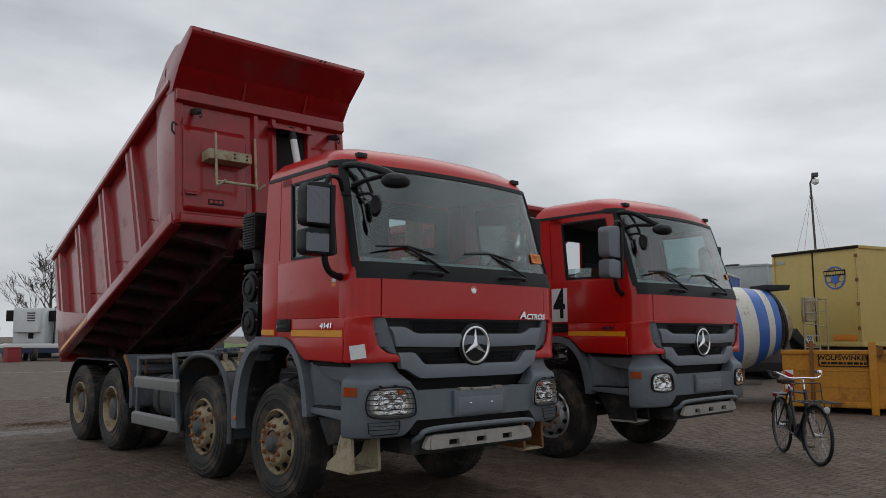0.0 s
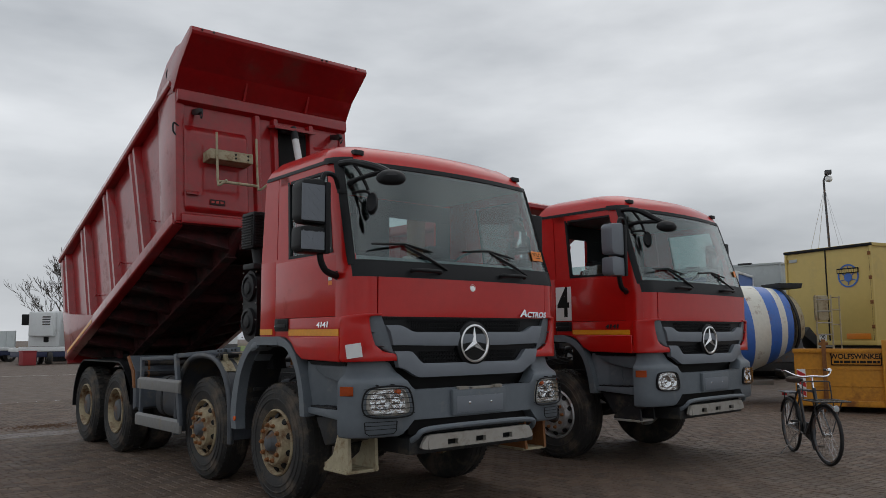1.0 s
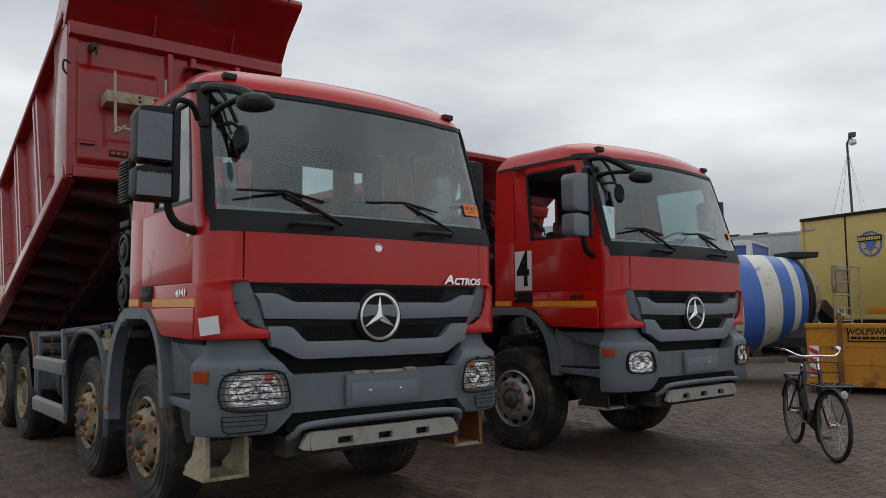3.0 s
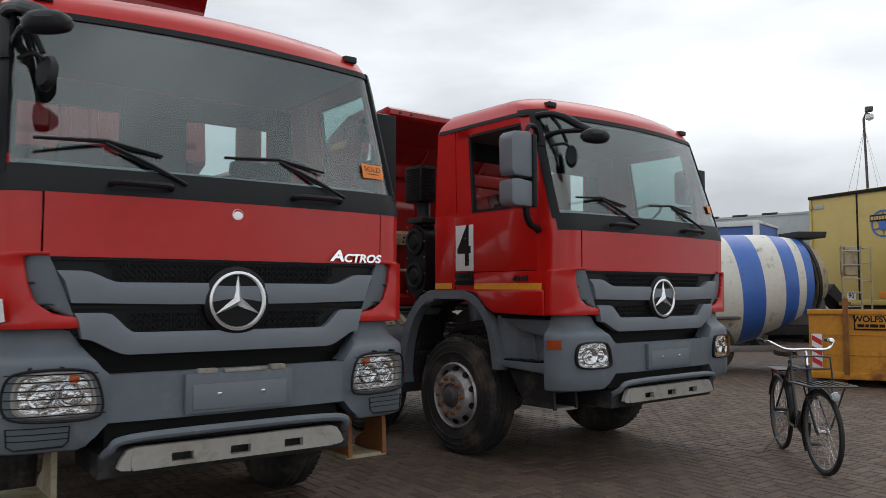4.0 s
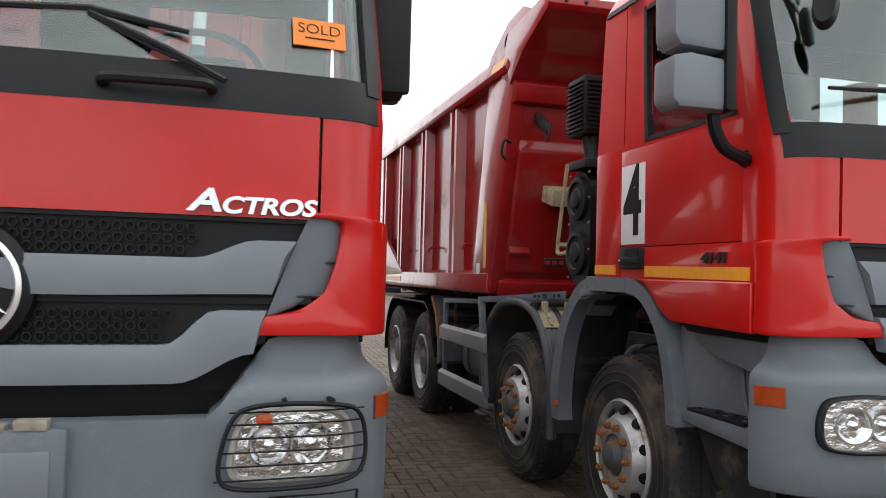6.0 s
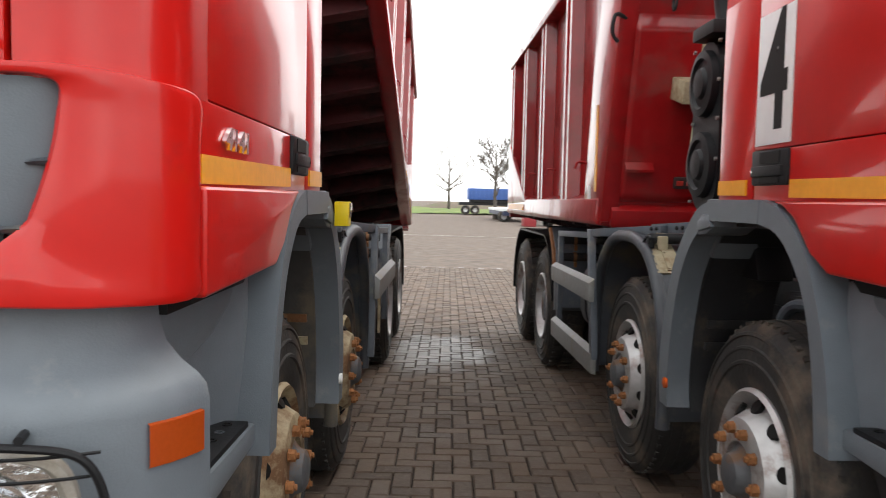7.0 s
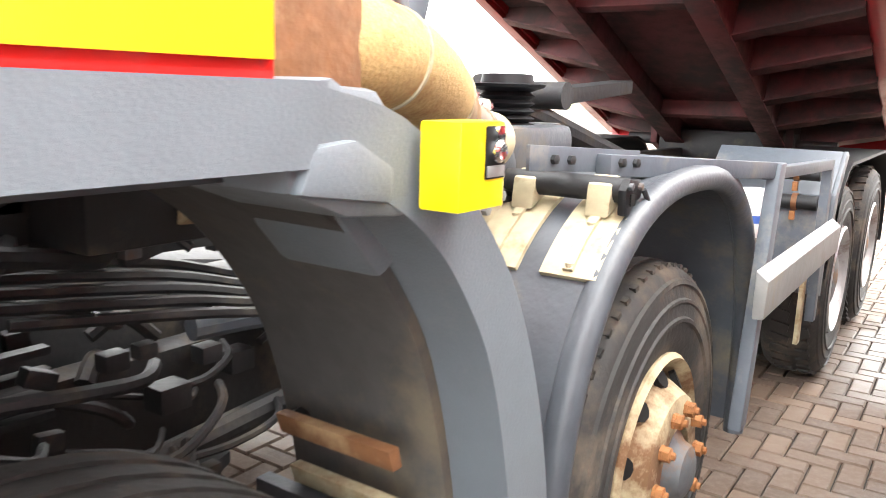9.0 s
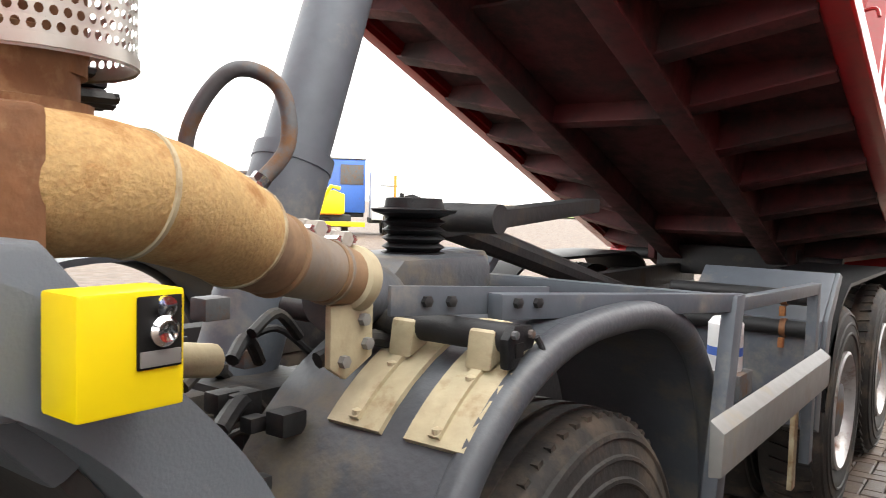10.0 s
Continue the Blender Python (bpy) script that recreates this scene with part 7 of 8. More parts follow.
box_trailer("yellow_box_trailer", pose(16.1, 5.0, GZ, 0, 0, -104), "ochre yellow box trailer with closed rear doors behind the skip", BOXYEL, 2.5, 3.78, 13.0, 1.34, None, True, yellow_doors)


def blue_side(k):
    part("white_frame", box(-0.02, 8.02, -0.06, 0.0, 3.52, 3.68, 0.01), TRAILERWHITE, k)
    part("white_frame", box(7.86, 8.02, -0.07, -0.004, 1.3, 3.64, 0.01), TRAILERWHITE, k)
    text_part("lettering", "R", 1.15, SIGNRED, k, pose(5.1, -0.05, 2.98, 90, 0, 0), 0.006, "red capital letter", 0.03)


box_trailer("blue_trailer", pose(16.7, 15.8, GZ, 0, 0, -72), "blue tarpaulin trailer with white frame and red letter", TRAILERBLUE, 8.0, 3.64, 2.5, 1.2, TRAILERWHITE, False, blue_side)


def roof_bows(k):
    for i in range(9):
        part("roof_bow", box(0.5 + 1.0 * i, 1.0 + 1.0 * i, -0.05, 0.06, 4.12, 4.19, 0.01), CHASSIS, k)


box_trailer("grey_trailer", pose(20.9, 18.2, GZ, 0, 0, -82), "pale grey curtain-sided trailer with dark roof edge", TRAILERGREY, 10.0, 4.12, 2.5, 1.2, TRAILERGREY, False, roof_bows)


# concrete mixer: x along the drum from its low front to the high rear
def mixer(m):
    k = thing("concrete_mixer", "concrete mixer with blue and white striped, chipped drum", "mixer", m=m)
    prof = [(0.45, -3.3), (0.75, -3.2), (0.93, -2.6), (1.10, -1.8), (1.17, -1.0), (1.18, -0.2), (1.12, 0.5), (1.0, 1.2), (0.80, 1.9), (0.66, 2.25)]

    def radius(x):
        for (r0, x0), (r1, x1) in zip(prof, prof[1:]):
            if x0 <= x <= x1:
                return r0 + (r1 - r0) * (x - x0) / (x1 - x0)
        return prof[-1][0]
    tilt = Matrix.Translation((0, 0, 1.58)) @ pose(0, 0, 0, 0, -10, 0)
    cuts = [-3.3, -2.3, -1.6, -1.0, -0.4, 0.18, 0.68, 1.14, 1.46, 1.65, 1.85]
    for i, (a, b) in enumerate(zip(cuts, cuts[1:])):
        bm, n, rings = bmesh.new(), 48, []
        # slanted stripes: each ring leans along the axis
        for j in range(7):
            x = a + (b - a) * j / 6
            ring = []
            for q in range(n):
                th = 2 * math.pi * q / n
                xs = max(-3.3, min(2.25, x + 0.16 * math.sin(th + 0.9)))
                rr = radius(xs)
                ring.append(bm.verts.new((xs, rr * math.cos(th), rr * math.sin(th))))
            rings.append(ring)
        for u, v in zip(rings, rings[1:]):
            for q in range(n):
                bm.faces.new((u[q], u[(q + 1) % n], v[(q + 1) % n], v[q]))
        if i == 0:
            bm.faces.new(rings[0])
        bmesh.ops.transform(bm, matrix=tilt, verts=bm.verts[:])
        part("drum_band", bm, BLUE if i % 2 else DRUMWHITE, k, "chipped blue band" if i % 2 else "chipped white band", 60)
    part("drum_neck", lathe([(0.80, 1.82), (0.74, 1.92), (0.68, 2.05), (0.62, 2.15), (0.52, 2.15), (0.52, 1.85)], 40, tilt, True), CREAM, k, "dirty pale drum neck")
    part("track_ring", lathe([(0.80, 1.83), (0.84, 1.83), (0.84, 1.89), (0.80, 1.89)], 40, tilt, True), CHASSIS, k)
    part("hopper", prism([(-0.32, 0), (0.32, 0), (0.28, -0.13), (-0.28, -0.13)], "y", -0.4, 0.4, 0.01, Matrix.Translation((1.95, 0, 2.82))), CHASSIS, k, "dark feed hopper")
    part("chute", prism([(2.3, 1.55), (2.75, 1.15), (2.85, 1.25), (2.45, 1.75)], "y", -0.3, 0.3, 0.02), CHASSIS, k)
    part("pedestal", prism([(1.3, 0.9), (2.2, 0.9), (2.05, 1.75), (1.65, 1.75)], "y", -0.5, 0.5, 0.02), HUBGREY, k)
    part("front_pedestal", prism([(-3.5, 0.9), (-2.9, 0.9), (-3.2, 1.5), (-3.5, 1.5)], "y", -0.4, 0.4, 0.02), HUBGREY, k)
    for y in (-0.42, 0.42):
        part("chassis_rail", box(-4.2, 2.6, y - 0.05, y + 0.05, 0.70, 0.92, 0.01), CHASSIS, k)
    part("side_guard", box(-2.6, 0.9, -1.2, -1.14, 0.42, 0.54, 0.01), ALU, k)
    part("mudguard", box(-2.3, 0.0, -1.2, -0.75, 1.04, 1.10, 0.03), HUBGREY, k)
    for x in (-1.7, -0.6):
        for y in (-1.0, 1.0):
            t = part("wheel", lathe([(0.28, -0.15), (0.46, -0.15), (0.5, -0.1), (0.5, 0.1), (0.46, 0.15), (0.28, 0.15)], 26, Matrix.Translation((x, y, 0.5)) @ pose(0, 0, 0, 0, 0, 90), True), RUBBER, k)
            part("rim", lathe([(0.05, -0.04), (0.29, -0.1), (0.29, 0.1), (0.05, 0.04)], 20, Matrix.Translation((x, y, 0.5)) @ pose(0, 0, 0, 0, 0, 90)), RIMSILVER, t)
    lad = part("ladder", tube([(2.35, -0.75, 0.9), (2.35, -0.75, 2.5)], 0.022, 6), CREAM, k, "pale steel access ladder")
    part("ladder_side", tube([(2.75, -0.75, 0.9), (2.75, -0.75, 2.5)], 0.022, 6), CREAM, lad)
    for i in range(6):
        part("rung", tube([(2.35, -0.75, 1.0 + 0.28 * i), (2.75, -0.75, 1.0 + 0.28 * i)], 0.015, 6), PALE, lad)
    for z in (1.8, 2.15, 2.45):
        part("rail", tube([(2.75, -0.75, z), (3.02, -0.7, z)], 0.016, 6), CREAM, k)
    for x in (3.0,):
        part("rail_post", tube([(x, -0.7, 1.2), (x, -0.7, 2.48)], 0.018, 6), CREAM, k)
    part("control_box", box(2.45, 2.72, -0.7, -0.5, 1.9, 2.5, 0.03), CREAM, k)
    part("walkway", box(2.3, 3.3, -0.75, 0.5, 1.16, 1.2, 0.01), HUBGREY, k)
    return k


mixer(pose(12.55, 5.25, GZ, 0, 0, -32))


def mast(m):
    k = thing("camera_mast", "slim grey guyed mast with a security camera on top", "mast", m=m)
    part("pole", tube([(0, 0, 0), (-0.04, 0, 3.6), (-0.12, 0, 7.2)], [0.055, 0.045, 0.038], 10), HUBGREY, k)
    head = part("camera_head", lathe([(0.01, -0.12), (0.11, -0.1), (0.13, 0.02), (0.10, 0.06), (0.02, 0.1)], 16, Matrix.Translation((0.02, -0.3, 7.15)) @ pose(0, 0, 0, 0, 90, 0)), WHITE, k, "white dome security camera")
    part("bracket", tube([(-0.12, 0, 7.18), (-0.05, -0.15, 7.35), (0.02, -0.3, 7.25)], 0.035, 6), HUBGREY, head)
    part("lamp_box", box(-0.1, 0.12, -0.4, -0.15, 7.35, 7.5, 0.02), HUBGREY, head)
    for x, y in ((0.9, -0.9), (0.75, 0.2), (-1.3, 0.9), (-0.7, 1.3)):
        part("guy_wire", tube([(-0.11, 0, 6.9), (x, y, 2.0), (x * 1.3 + 0.1, y * 1.3, 0.0)], 0.008, 4), STEEL, k)


mast(pose(24.85, 7.58, GZ, 0, 0, -60) @ Matrix.Scale(1.02, 4))


# ---- white trailers beyond the yard ----
def reefer(m, w, l):
    k = thing("refrigerated_trailer", "white refrigerated trailer with a dark cooling unit", "trailer", "trailers by the trees", m=m)
    part("cargo_box", box(0, w, 0, l, 1.15, 3.7, 0.04), TRAILERWHITE, k)
    unit = part("cooling_unit", box(0.25, w - 0.25, -0.45, 0.0, 1.9, 3.6, 0.08), TRAILERWHITE, k)
    part("dark_grille", box(-0.35, 0.24, -0.38, -0.02, 2.7, 3.5, 0.05), INK, unit)
    for i in range(4):
        part("louvre", box(w * 0.55, w * 0.8, -0.475, -0.44, 2.7 + 0.18 * i, 2.8 + 0.18 * i, 0.01), HUBGREY, unit)
    part("hatch", box(w * 0.5, w * 0.66, -0.02, 0.0, 1.45, 1.85), INK, k)
    for i in range(5):
        part("panel_seam", box(w + 0.0, w + 0.02, 1.2 + 1.6 * i, 1.26 + 1.6 * i, 1.2, 3.68), HUBGREY, k)
    part("skirt", box(-0.02, w + 0.02, 0.05, l, 0.55, 1.13, 0.02), CHASSIS, k)
    axle_wheels(k, (0.2, w - 0.2), (l * 0.65, l * 0.75, l * 0.85))
    part("landing_leg", box(0.4, w - 0.4, 1.6, 1.75, 0.0, 0.7), CHASSIS, k)


reefer(pose(8.9, 58.6, 0.0, 0, 0, -45), 2.4, 12.0)
reefer(pose(11.4, 57.2, 0.0, 0, 0, -45), 2.4, 12.0)
reefer(pose(13.9, 55.8, 0.0, 0, 0, -45), 2.4, 12.0)
reefer(pose(16.4, 54.4, 0.0, 0, 0, -45), 2.4, 12.0)


NAVY = mat("dark_navy_paint", (0.018, 0.026, 0.07), 0.5, 0, 0.15, 2.0)


def flat_trailer(m, label, length, skin, height):
    k = thing("flat_trailer", label, "trailer", m=m)
    part("deck", box(0, length, 0, 2.4, 0.85, 1.08, 0.03), TRAILERWHITE, k)
    part("skirt", box(0.1, length - 0.1, 0.05, 2.35, 0.5, 0.84, 0.02), NAVY, k)
    n = int(length / 2.5)
    for i in range(n):
        part("side_board", box(0.05 + length * i / n, length * (i + 1) / n - 0.05, 0.02, 0.10, 1.09, height, 0.01), skin, k)
    axle_wheels(k, (0.8, 1.9), (0.2, 2.2), 0.42)
    part("landing_leg", box(length - 1.2, length - 1.05, 0.4, 2.0, 0.0, 0.6), CHASSIS, k)


flat_trailer(pose(8.3, 59.5, 0.02, 0, 0, 92), "low white flat trailer with white side boards", 12.5, TRAILERGREY, 2.3)
flat_trailer(pose(6.6, 50.5, 0.02, 0, 0, 2), "low blue and white flat trailer without boards", 9.0, TRAILERWHITE, 1.16)
CRATERED = mat("faded_red_plastic", (0.26, 0.02, 0.025), 0.6, 0, 0.1, 4.0)
crate = thing("red_crate", "red plastic crate standing by the trailers", "crate", m=pose(6.6, 49.0, GZ, 0, 0, 8))
part("crate_shell", box(0, 0.8, 0, 0.7, 0.0, 0.85, 0.04), CRATERED, crate)
part("crate_lid", box(-0.03, 0.83, -0.03, 0.73, 0.85, 0.91, 0.02), CRATERED, crate)


def bare_tree(x, y, height, seed, label, trunk_frac=0.28, twig=0.021):
    k = thing("bare_tree", label, "tree", "bare trees round the yard", m=pose(x, y, 0.0))
    rnd = random.Random(seed)
    fork = height * trunk_frac
    part("trunk", tube([(0, 0, -0.1), (0.05, 0, fork * 0.5), (0.0, 0.05, fork), (0.06, 0.02, height * 0.62), (0.0, 0.0, height * 0.86)], [height * 0.030, height * 0.023, height * 0.020, height * 0.013, height * 0.006], 9), BARK, k)
    bm = bmesh.new()

    def limb(p, d, length, r, depth):
        pts, rad = [p], [r]
        q, dd = p.copy(), d.copy()
        for i in range(4):
            dd = (dd + Vector((rnd.uniform(-1, 1), rnd.uniform(-1, 1), rnd.uniform(-0.3, 0.8))) * 0.17).normalized()
            q = q + dd * length / 4
            pts.append(q.copy())
            rad.append(r * (1 - 0.17 * (i + 1)))
        add_tube(bm, pts, rad, 5 if depth < 2 else 3, False)
        if depth < 4:
            for i in range(3):
                j = rnd.choice((2, 3, 4))
                nd = (dd + Vector((rnd.uniform(-1, 1), rnd.uniform(-1, 1), rnd.uniform(-0.35, 0.7))) * 0.75).normalized()
                limb(pts[j], nd, length * rnd.uniform(0.55, 0.78), max(twig, rad[j] * 0.72), depth + 1)

    for i in range(14):
        f = rnd.uniform(0.0, 1.0)
        a = 2.4 * i + rnd.uniform(-0.4, 0.4)
        z = fork + (height * 0.78 - fork) * f
        up = 0.35 + 0.9 * f
        limb(Vector((0.02, 0.03, z)), Vector((math.cos(a), math.sin(a), up)).normalized(), height * (0.30 - 0.16 * f), height * 0.0125 * (1 - 0.45 * f), 0)
    tagged(part("branch_crown", bm, BARK, k), "fine leafless branches", kind="stuff")


bare_tree(13.2, 66.0, 8.2, 3, "large leafless tree behind the white trailers")
bare_tree(5.8, 68.0, 7.2, 5, "leafless tree behind the white trailers")
bare_tree(1.72, 115.0, 9.4, 8, "lone leafless tree on the grass strip", 0.30, 0.010)
bare_tree(11.4, 117.0, 8.2, 9, "small leafless tree beyond the grass strip", 0.30, 0.010)

# ---- grass strip, earth and the things beyond the yard ----
bm = bmesh.new()
bmesh.ops.create_grid(bm, x_segments=90, y_segments=20, size=1, matrix=pose(-6, 112, 0.10) @ Matrix.Diagonal((60, 22, 1, 1)))
rnd = random.Random(4)
for v in bm.verts:
    v.co.z += rnd.uniform(-0.04, 0.12) + 0.008 * (v.co.y - 90)
tagged(link_mesh("grass_strip", bm, GRASS), "rough green grass strip along the yard", "grass", "", "stuff")
bm = bmesh.new()
bmesh.ops.create_grid(bm, x_segments=120, y_segments=10, size=1, matrix=pose(-6, 130, 0.3) @ Matrix.Diagonal((90, 7, 1, 1)))
for v in bm.verts:
    s = 1 - ((v.co.y - 130) / 7) ** 2
    v.co.z += s * (0.7 + 0.5 * math.sin(v.co.x * 0.21) + 0.35 * math.sin(v.co.x * 0.57 + 1)) + rnd.uniform(-0.06, 0.1)
tagged(link_mesh("earth_bank", bm, EARTH), "low bank of dark bare earth beyond the grass", "earth bank", "", "stuff")


def parked_van(m):
    k = thing("white_van", "small white delivery van parked by the grass", "van", m=m)
    side = [(-2.1, 0.35), (-2.12, 0.75), (-1.95, 0.95), (-1.25, 1.05), (-0.65, 1.72), (-0.2, 1.82), (2.05, 1.78), (2.15, 1.0), (2.15, 0.35)]
    part("bodywork", prism(side, "y", -0.85, 0.85, 0.06), TRAILERWHITE, k)
    part("side_window", prism([(-1.05, 1.12), (-0.55, 1.62), (-0.05, 1.66), (-0.05, 1.12)], "y", -0.87, -0.84), INK, k)
    part("windscreen", prism([(-1.22, 1.1), (-0.70, 1.68), (-0.66, 1.68), (-1.18, 1.1)], "y", -0.7, 0.7), INK, k)
    part("bumper", box(-2.2, -2.0, -0.8, 0.8, 0.33, 0.58, 0.05), CHASSIS, k)
    for x in (-1.35, 1.35):
        for y in (-0.78, 0.78):
            w = part("wheel", lathe([(0.17, -0.1), (0.3, -0.1), (0.32, 0), (0.3, 0.1), (0.17, 0.1)], 18, Matrix.Translation((x, y, 0.32)) @ pose(0, 0, 0, 0, 0, 90), True), RUBBER, k)
            part("rim", lathe([(0.03, -0.08), (0.18, -0.09), (0.18, 0.09), (0.03, 0.08)], 14, Matrix.Translation((x, y, 0.32)) @ pose(0, 0, 0, 0, 0, 90)), RIMSILVER, w)


parked_van(pose(-5.2, 87.0, 0.04, 0, 0, 176))


def container(m):
    k = thing("blue_container", "blue steel container raised on a dark trailer chassis", "container", m=m)
    part("container_shell", box(0, 6.0, 0, 2.4, 1.75, 3.05, 0.03), TRAILERBLUE, k)
    for i in range(12):
        part("corrugation", box(0.2 + 0.48 * i, 0.42 + 0.48 * i, -0.04, 0.0, 1.82, 2.98, 0.01), TRAILERBLUE, k)
    part("chassis", box(-1.0, 6.2, 0.4, 2.0, 1.1, 1.45, 0.03), CHASSIS, k)
    part("bolster", box(0.2, 5.8, 0.2, 2.2, 1.45, 1.75, 0.03), CHASSIS, k)
    for x in (-0.3, 0.8, 4.5):
        w = part("wheel", lathe([(0.25, -0.2), (0.5, -0.2), (0.55, 0), (0.5, 0.2), (0.25, 0.2)], 20, Matrix.Translation((x, 0.35, 0.55)) @ pose(0, 0, 0, 0, 0, 90), True), RUBBER, k)
        part("rim", lathe([(0.03, -0.1), (0.26, -0.15), (0.26, 0.15), (0.03, 0.1)], 14, Matrix.Translation((x, 0.35, 0.55)) @ pose(0, 0, 0, 0, 0, 90)), RIMSILVER, w)


container(pose(4.0, 88.5, 0.04, 0, 0, 4))


# ---- the machines beyond the yard's far side: x to their right, y away ----
def railing(k, x0, x1, y, z0, z1, n, material):
    for i in range(n + 1):
        x = x0 + (x1 - x0) * i / n
        part("rail_post", tube([(x, y, z0), (x, y, z1)], 0.03, 5), material, k)
    for z in (z0 + (z1 - z0) * 0.5, z1):
        part("rail", tube([(x0, y, z), (x1, y, z)], 0.03, 5), material, k)


FAR = pose(-24.7, 24.2, GZ, 0, 0, 45)
low = thing("yellow_low_loader", "yellow and orange low loader with folded ramps", "trailer", m=FAR)
part("deck", box(-4.0, 3.6, 0.0, 2.4, 0.95, 1.18, 0.03), PALEORANGE, low, "orange deck")
part("side_beam", box(-4.0, 2.4, -0.08, 0.0, 1.22, 1.42, 0.02), YELLOW, low)
part("white_board", box(-4.0, 1.75, -0.06, 0.02, 1.44, 1.95, 0.02), TRAILERWHITE, low)
part("head_board", box(1.3, 2.2, -0.1, 0.1, 1.45, 2.02, 0.03), YELLOW, low)
part("winch_box", prism([(2.2, 1.0), (3.7, 1.0), (3.7, 1.85), (3.2, 2.05), (2.2, 1.7)], "y", -0.1, 0.9, 0.05), YELLOW, low, "yellow winch housing")
part("winch_arm", tube([(2.5, -0.15, 1.4), (3.1, -0.2, 2.2), (3.5, -0.15, 2.1)], 0.09, 8), YELLOW, low)
part("front_beam", box(1.0, 4.6, -0.3, -0.1, 0.45, 0.66, 0.03), YELLOW, low)
part("undercarriage", box(-3.8, 4.0, 0.3, 2.2, 0.4, 0.94, 0.04), CHASSIS, low)
axle_wheels(low, (-3.2, -2.2, 2.9), (0.35, 2.1), 0.42)
rig = thing("blue_platform_truck", "blue truck with a railed platform and tall cab", "truck", m=FAR @ Matrix.Translation((0, 3.0, 0)))
part("cab_shell", box(2.95, 4.75, 0.0, 2.3, 1.0, 3.55, 0.08), BLUE, rig)
part("cab_window", box(3.55, 4.65, -0.03, 0.0, 2.35, 3.3, 0.03), HUBGREY, rig, "large grey cab window")
part("cab_roof", box(2.9, 4.8, -0.08, 2.35, 3.56, 3.68, 0.03), TRAILERGREY, rig)
part("door_panel", box(3.1, 3.5, -0.02, 0.0, 1.3, 3.2, 0.01), TRAILERBLUE, rig)
part("platform", box(-3.4, 2.9, 0.0, 2.3, 2.72, 2.86, 0.02), HUBGREY, rig)
part("blue_tank", box(-1.4, 2.6, 0.3, 2.0, 1.75, 2.35, 0.1), BLUE, rig)
part("bed", box(-3.4, 4.7, 0.2, 2.1, 0.8, 1.0, 0.03), CHASSIS, rig)
for x in (-3.2, -1.2, 0.8, 2.6):
    part("platform_post", box(x, x + 0.1, 0.05, 0.15, 1.0, 2.72), TRAILERWHITE, rig)
railing(rig, -3.4, 2.9, 0.05, 2.86, 3.6, 6, TRAILERWHITE)
axle_wheels(rig, (-2.8, -1.6, 3.8), (0.3, 2.0), 0.5)
white_truck = thing("white_lorry", "white lorry with a tall plain cab", "truck", m=FAR @ Matrix.Translation((0, 2.0, 0)))
part("cab_shell", prism([(5.0, 0.7), (6.45, 0.7), (6.45, 2.9), (6.2, 3.02), (5.0, 3.05)], "y", 0.0, 2.3, 0.08), TRAILERWHITE, white_truck)
part("air_deflector", box(5.1, 6.35, 0.2, 2.1, 3.02, 3.12, 0.04), TRAILERGREY, white_truck)
part("panel_line", box(5.4, 6.2, -0.015, 0.0, 2.3, 2.34), HUBGREY, white_truck)
part("wing_mirror", box(6.3, 6.5, -0.25, -0.1, 1.6, 2.0, 0.03), INK, white_truck)
part("chassis", box(4.9, 9.0, 0.3, 2.0, 0.55, 0.8, 0.03), CHASSIS, white_truck)
axle_wheels(white_truck, (5.7, 8.0), (0.25, 2.05), 0.5)
pole = thing("orange_pole", "tall slim orange marker pole", "pole", m=FAR @ Matrix.Translation((5.95, 0.4, 0)))
part("pole_shaft", tube([(0, 0, 0), (0, 0, 2.75)], 0.06, 8), PALEORANGE, pole)
part("pole_foot", lathe([(0.02, 0.0), (0.25, 0.0), (0.2, 0.08), (0.02, 0.1)], 16, pose(0, 0, 0, 0, -90, 0)), CHASSIS, pole)


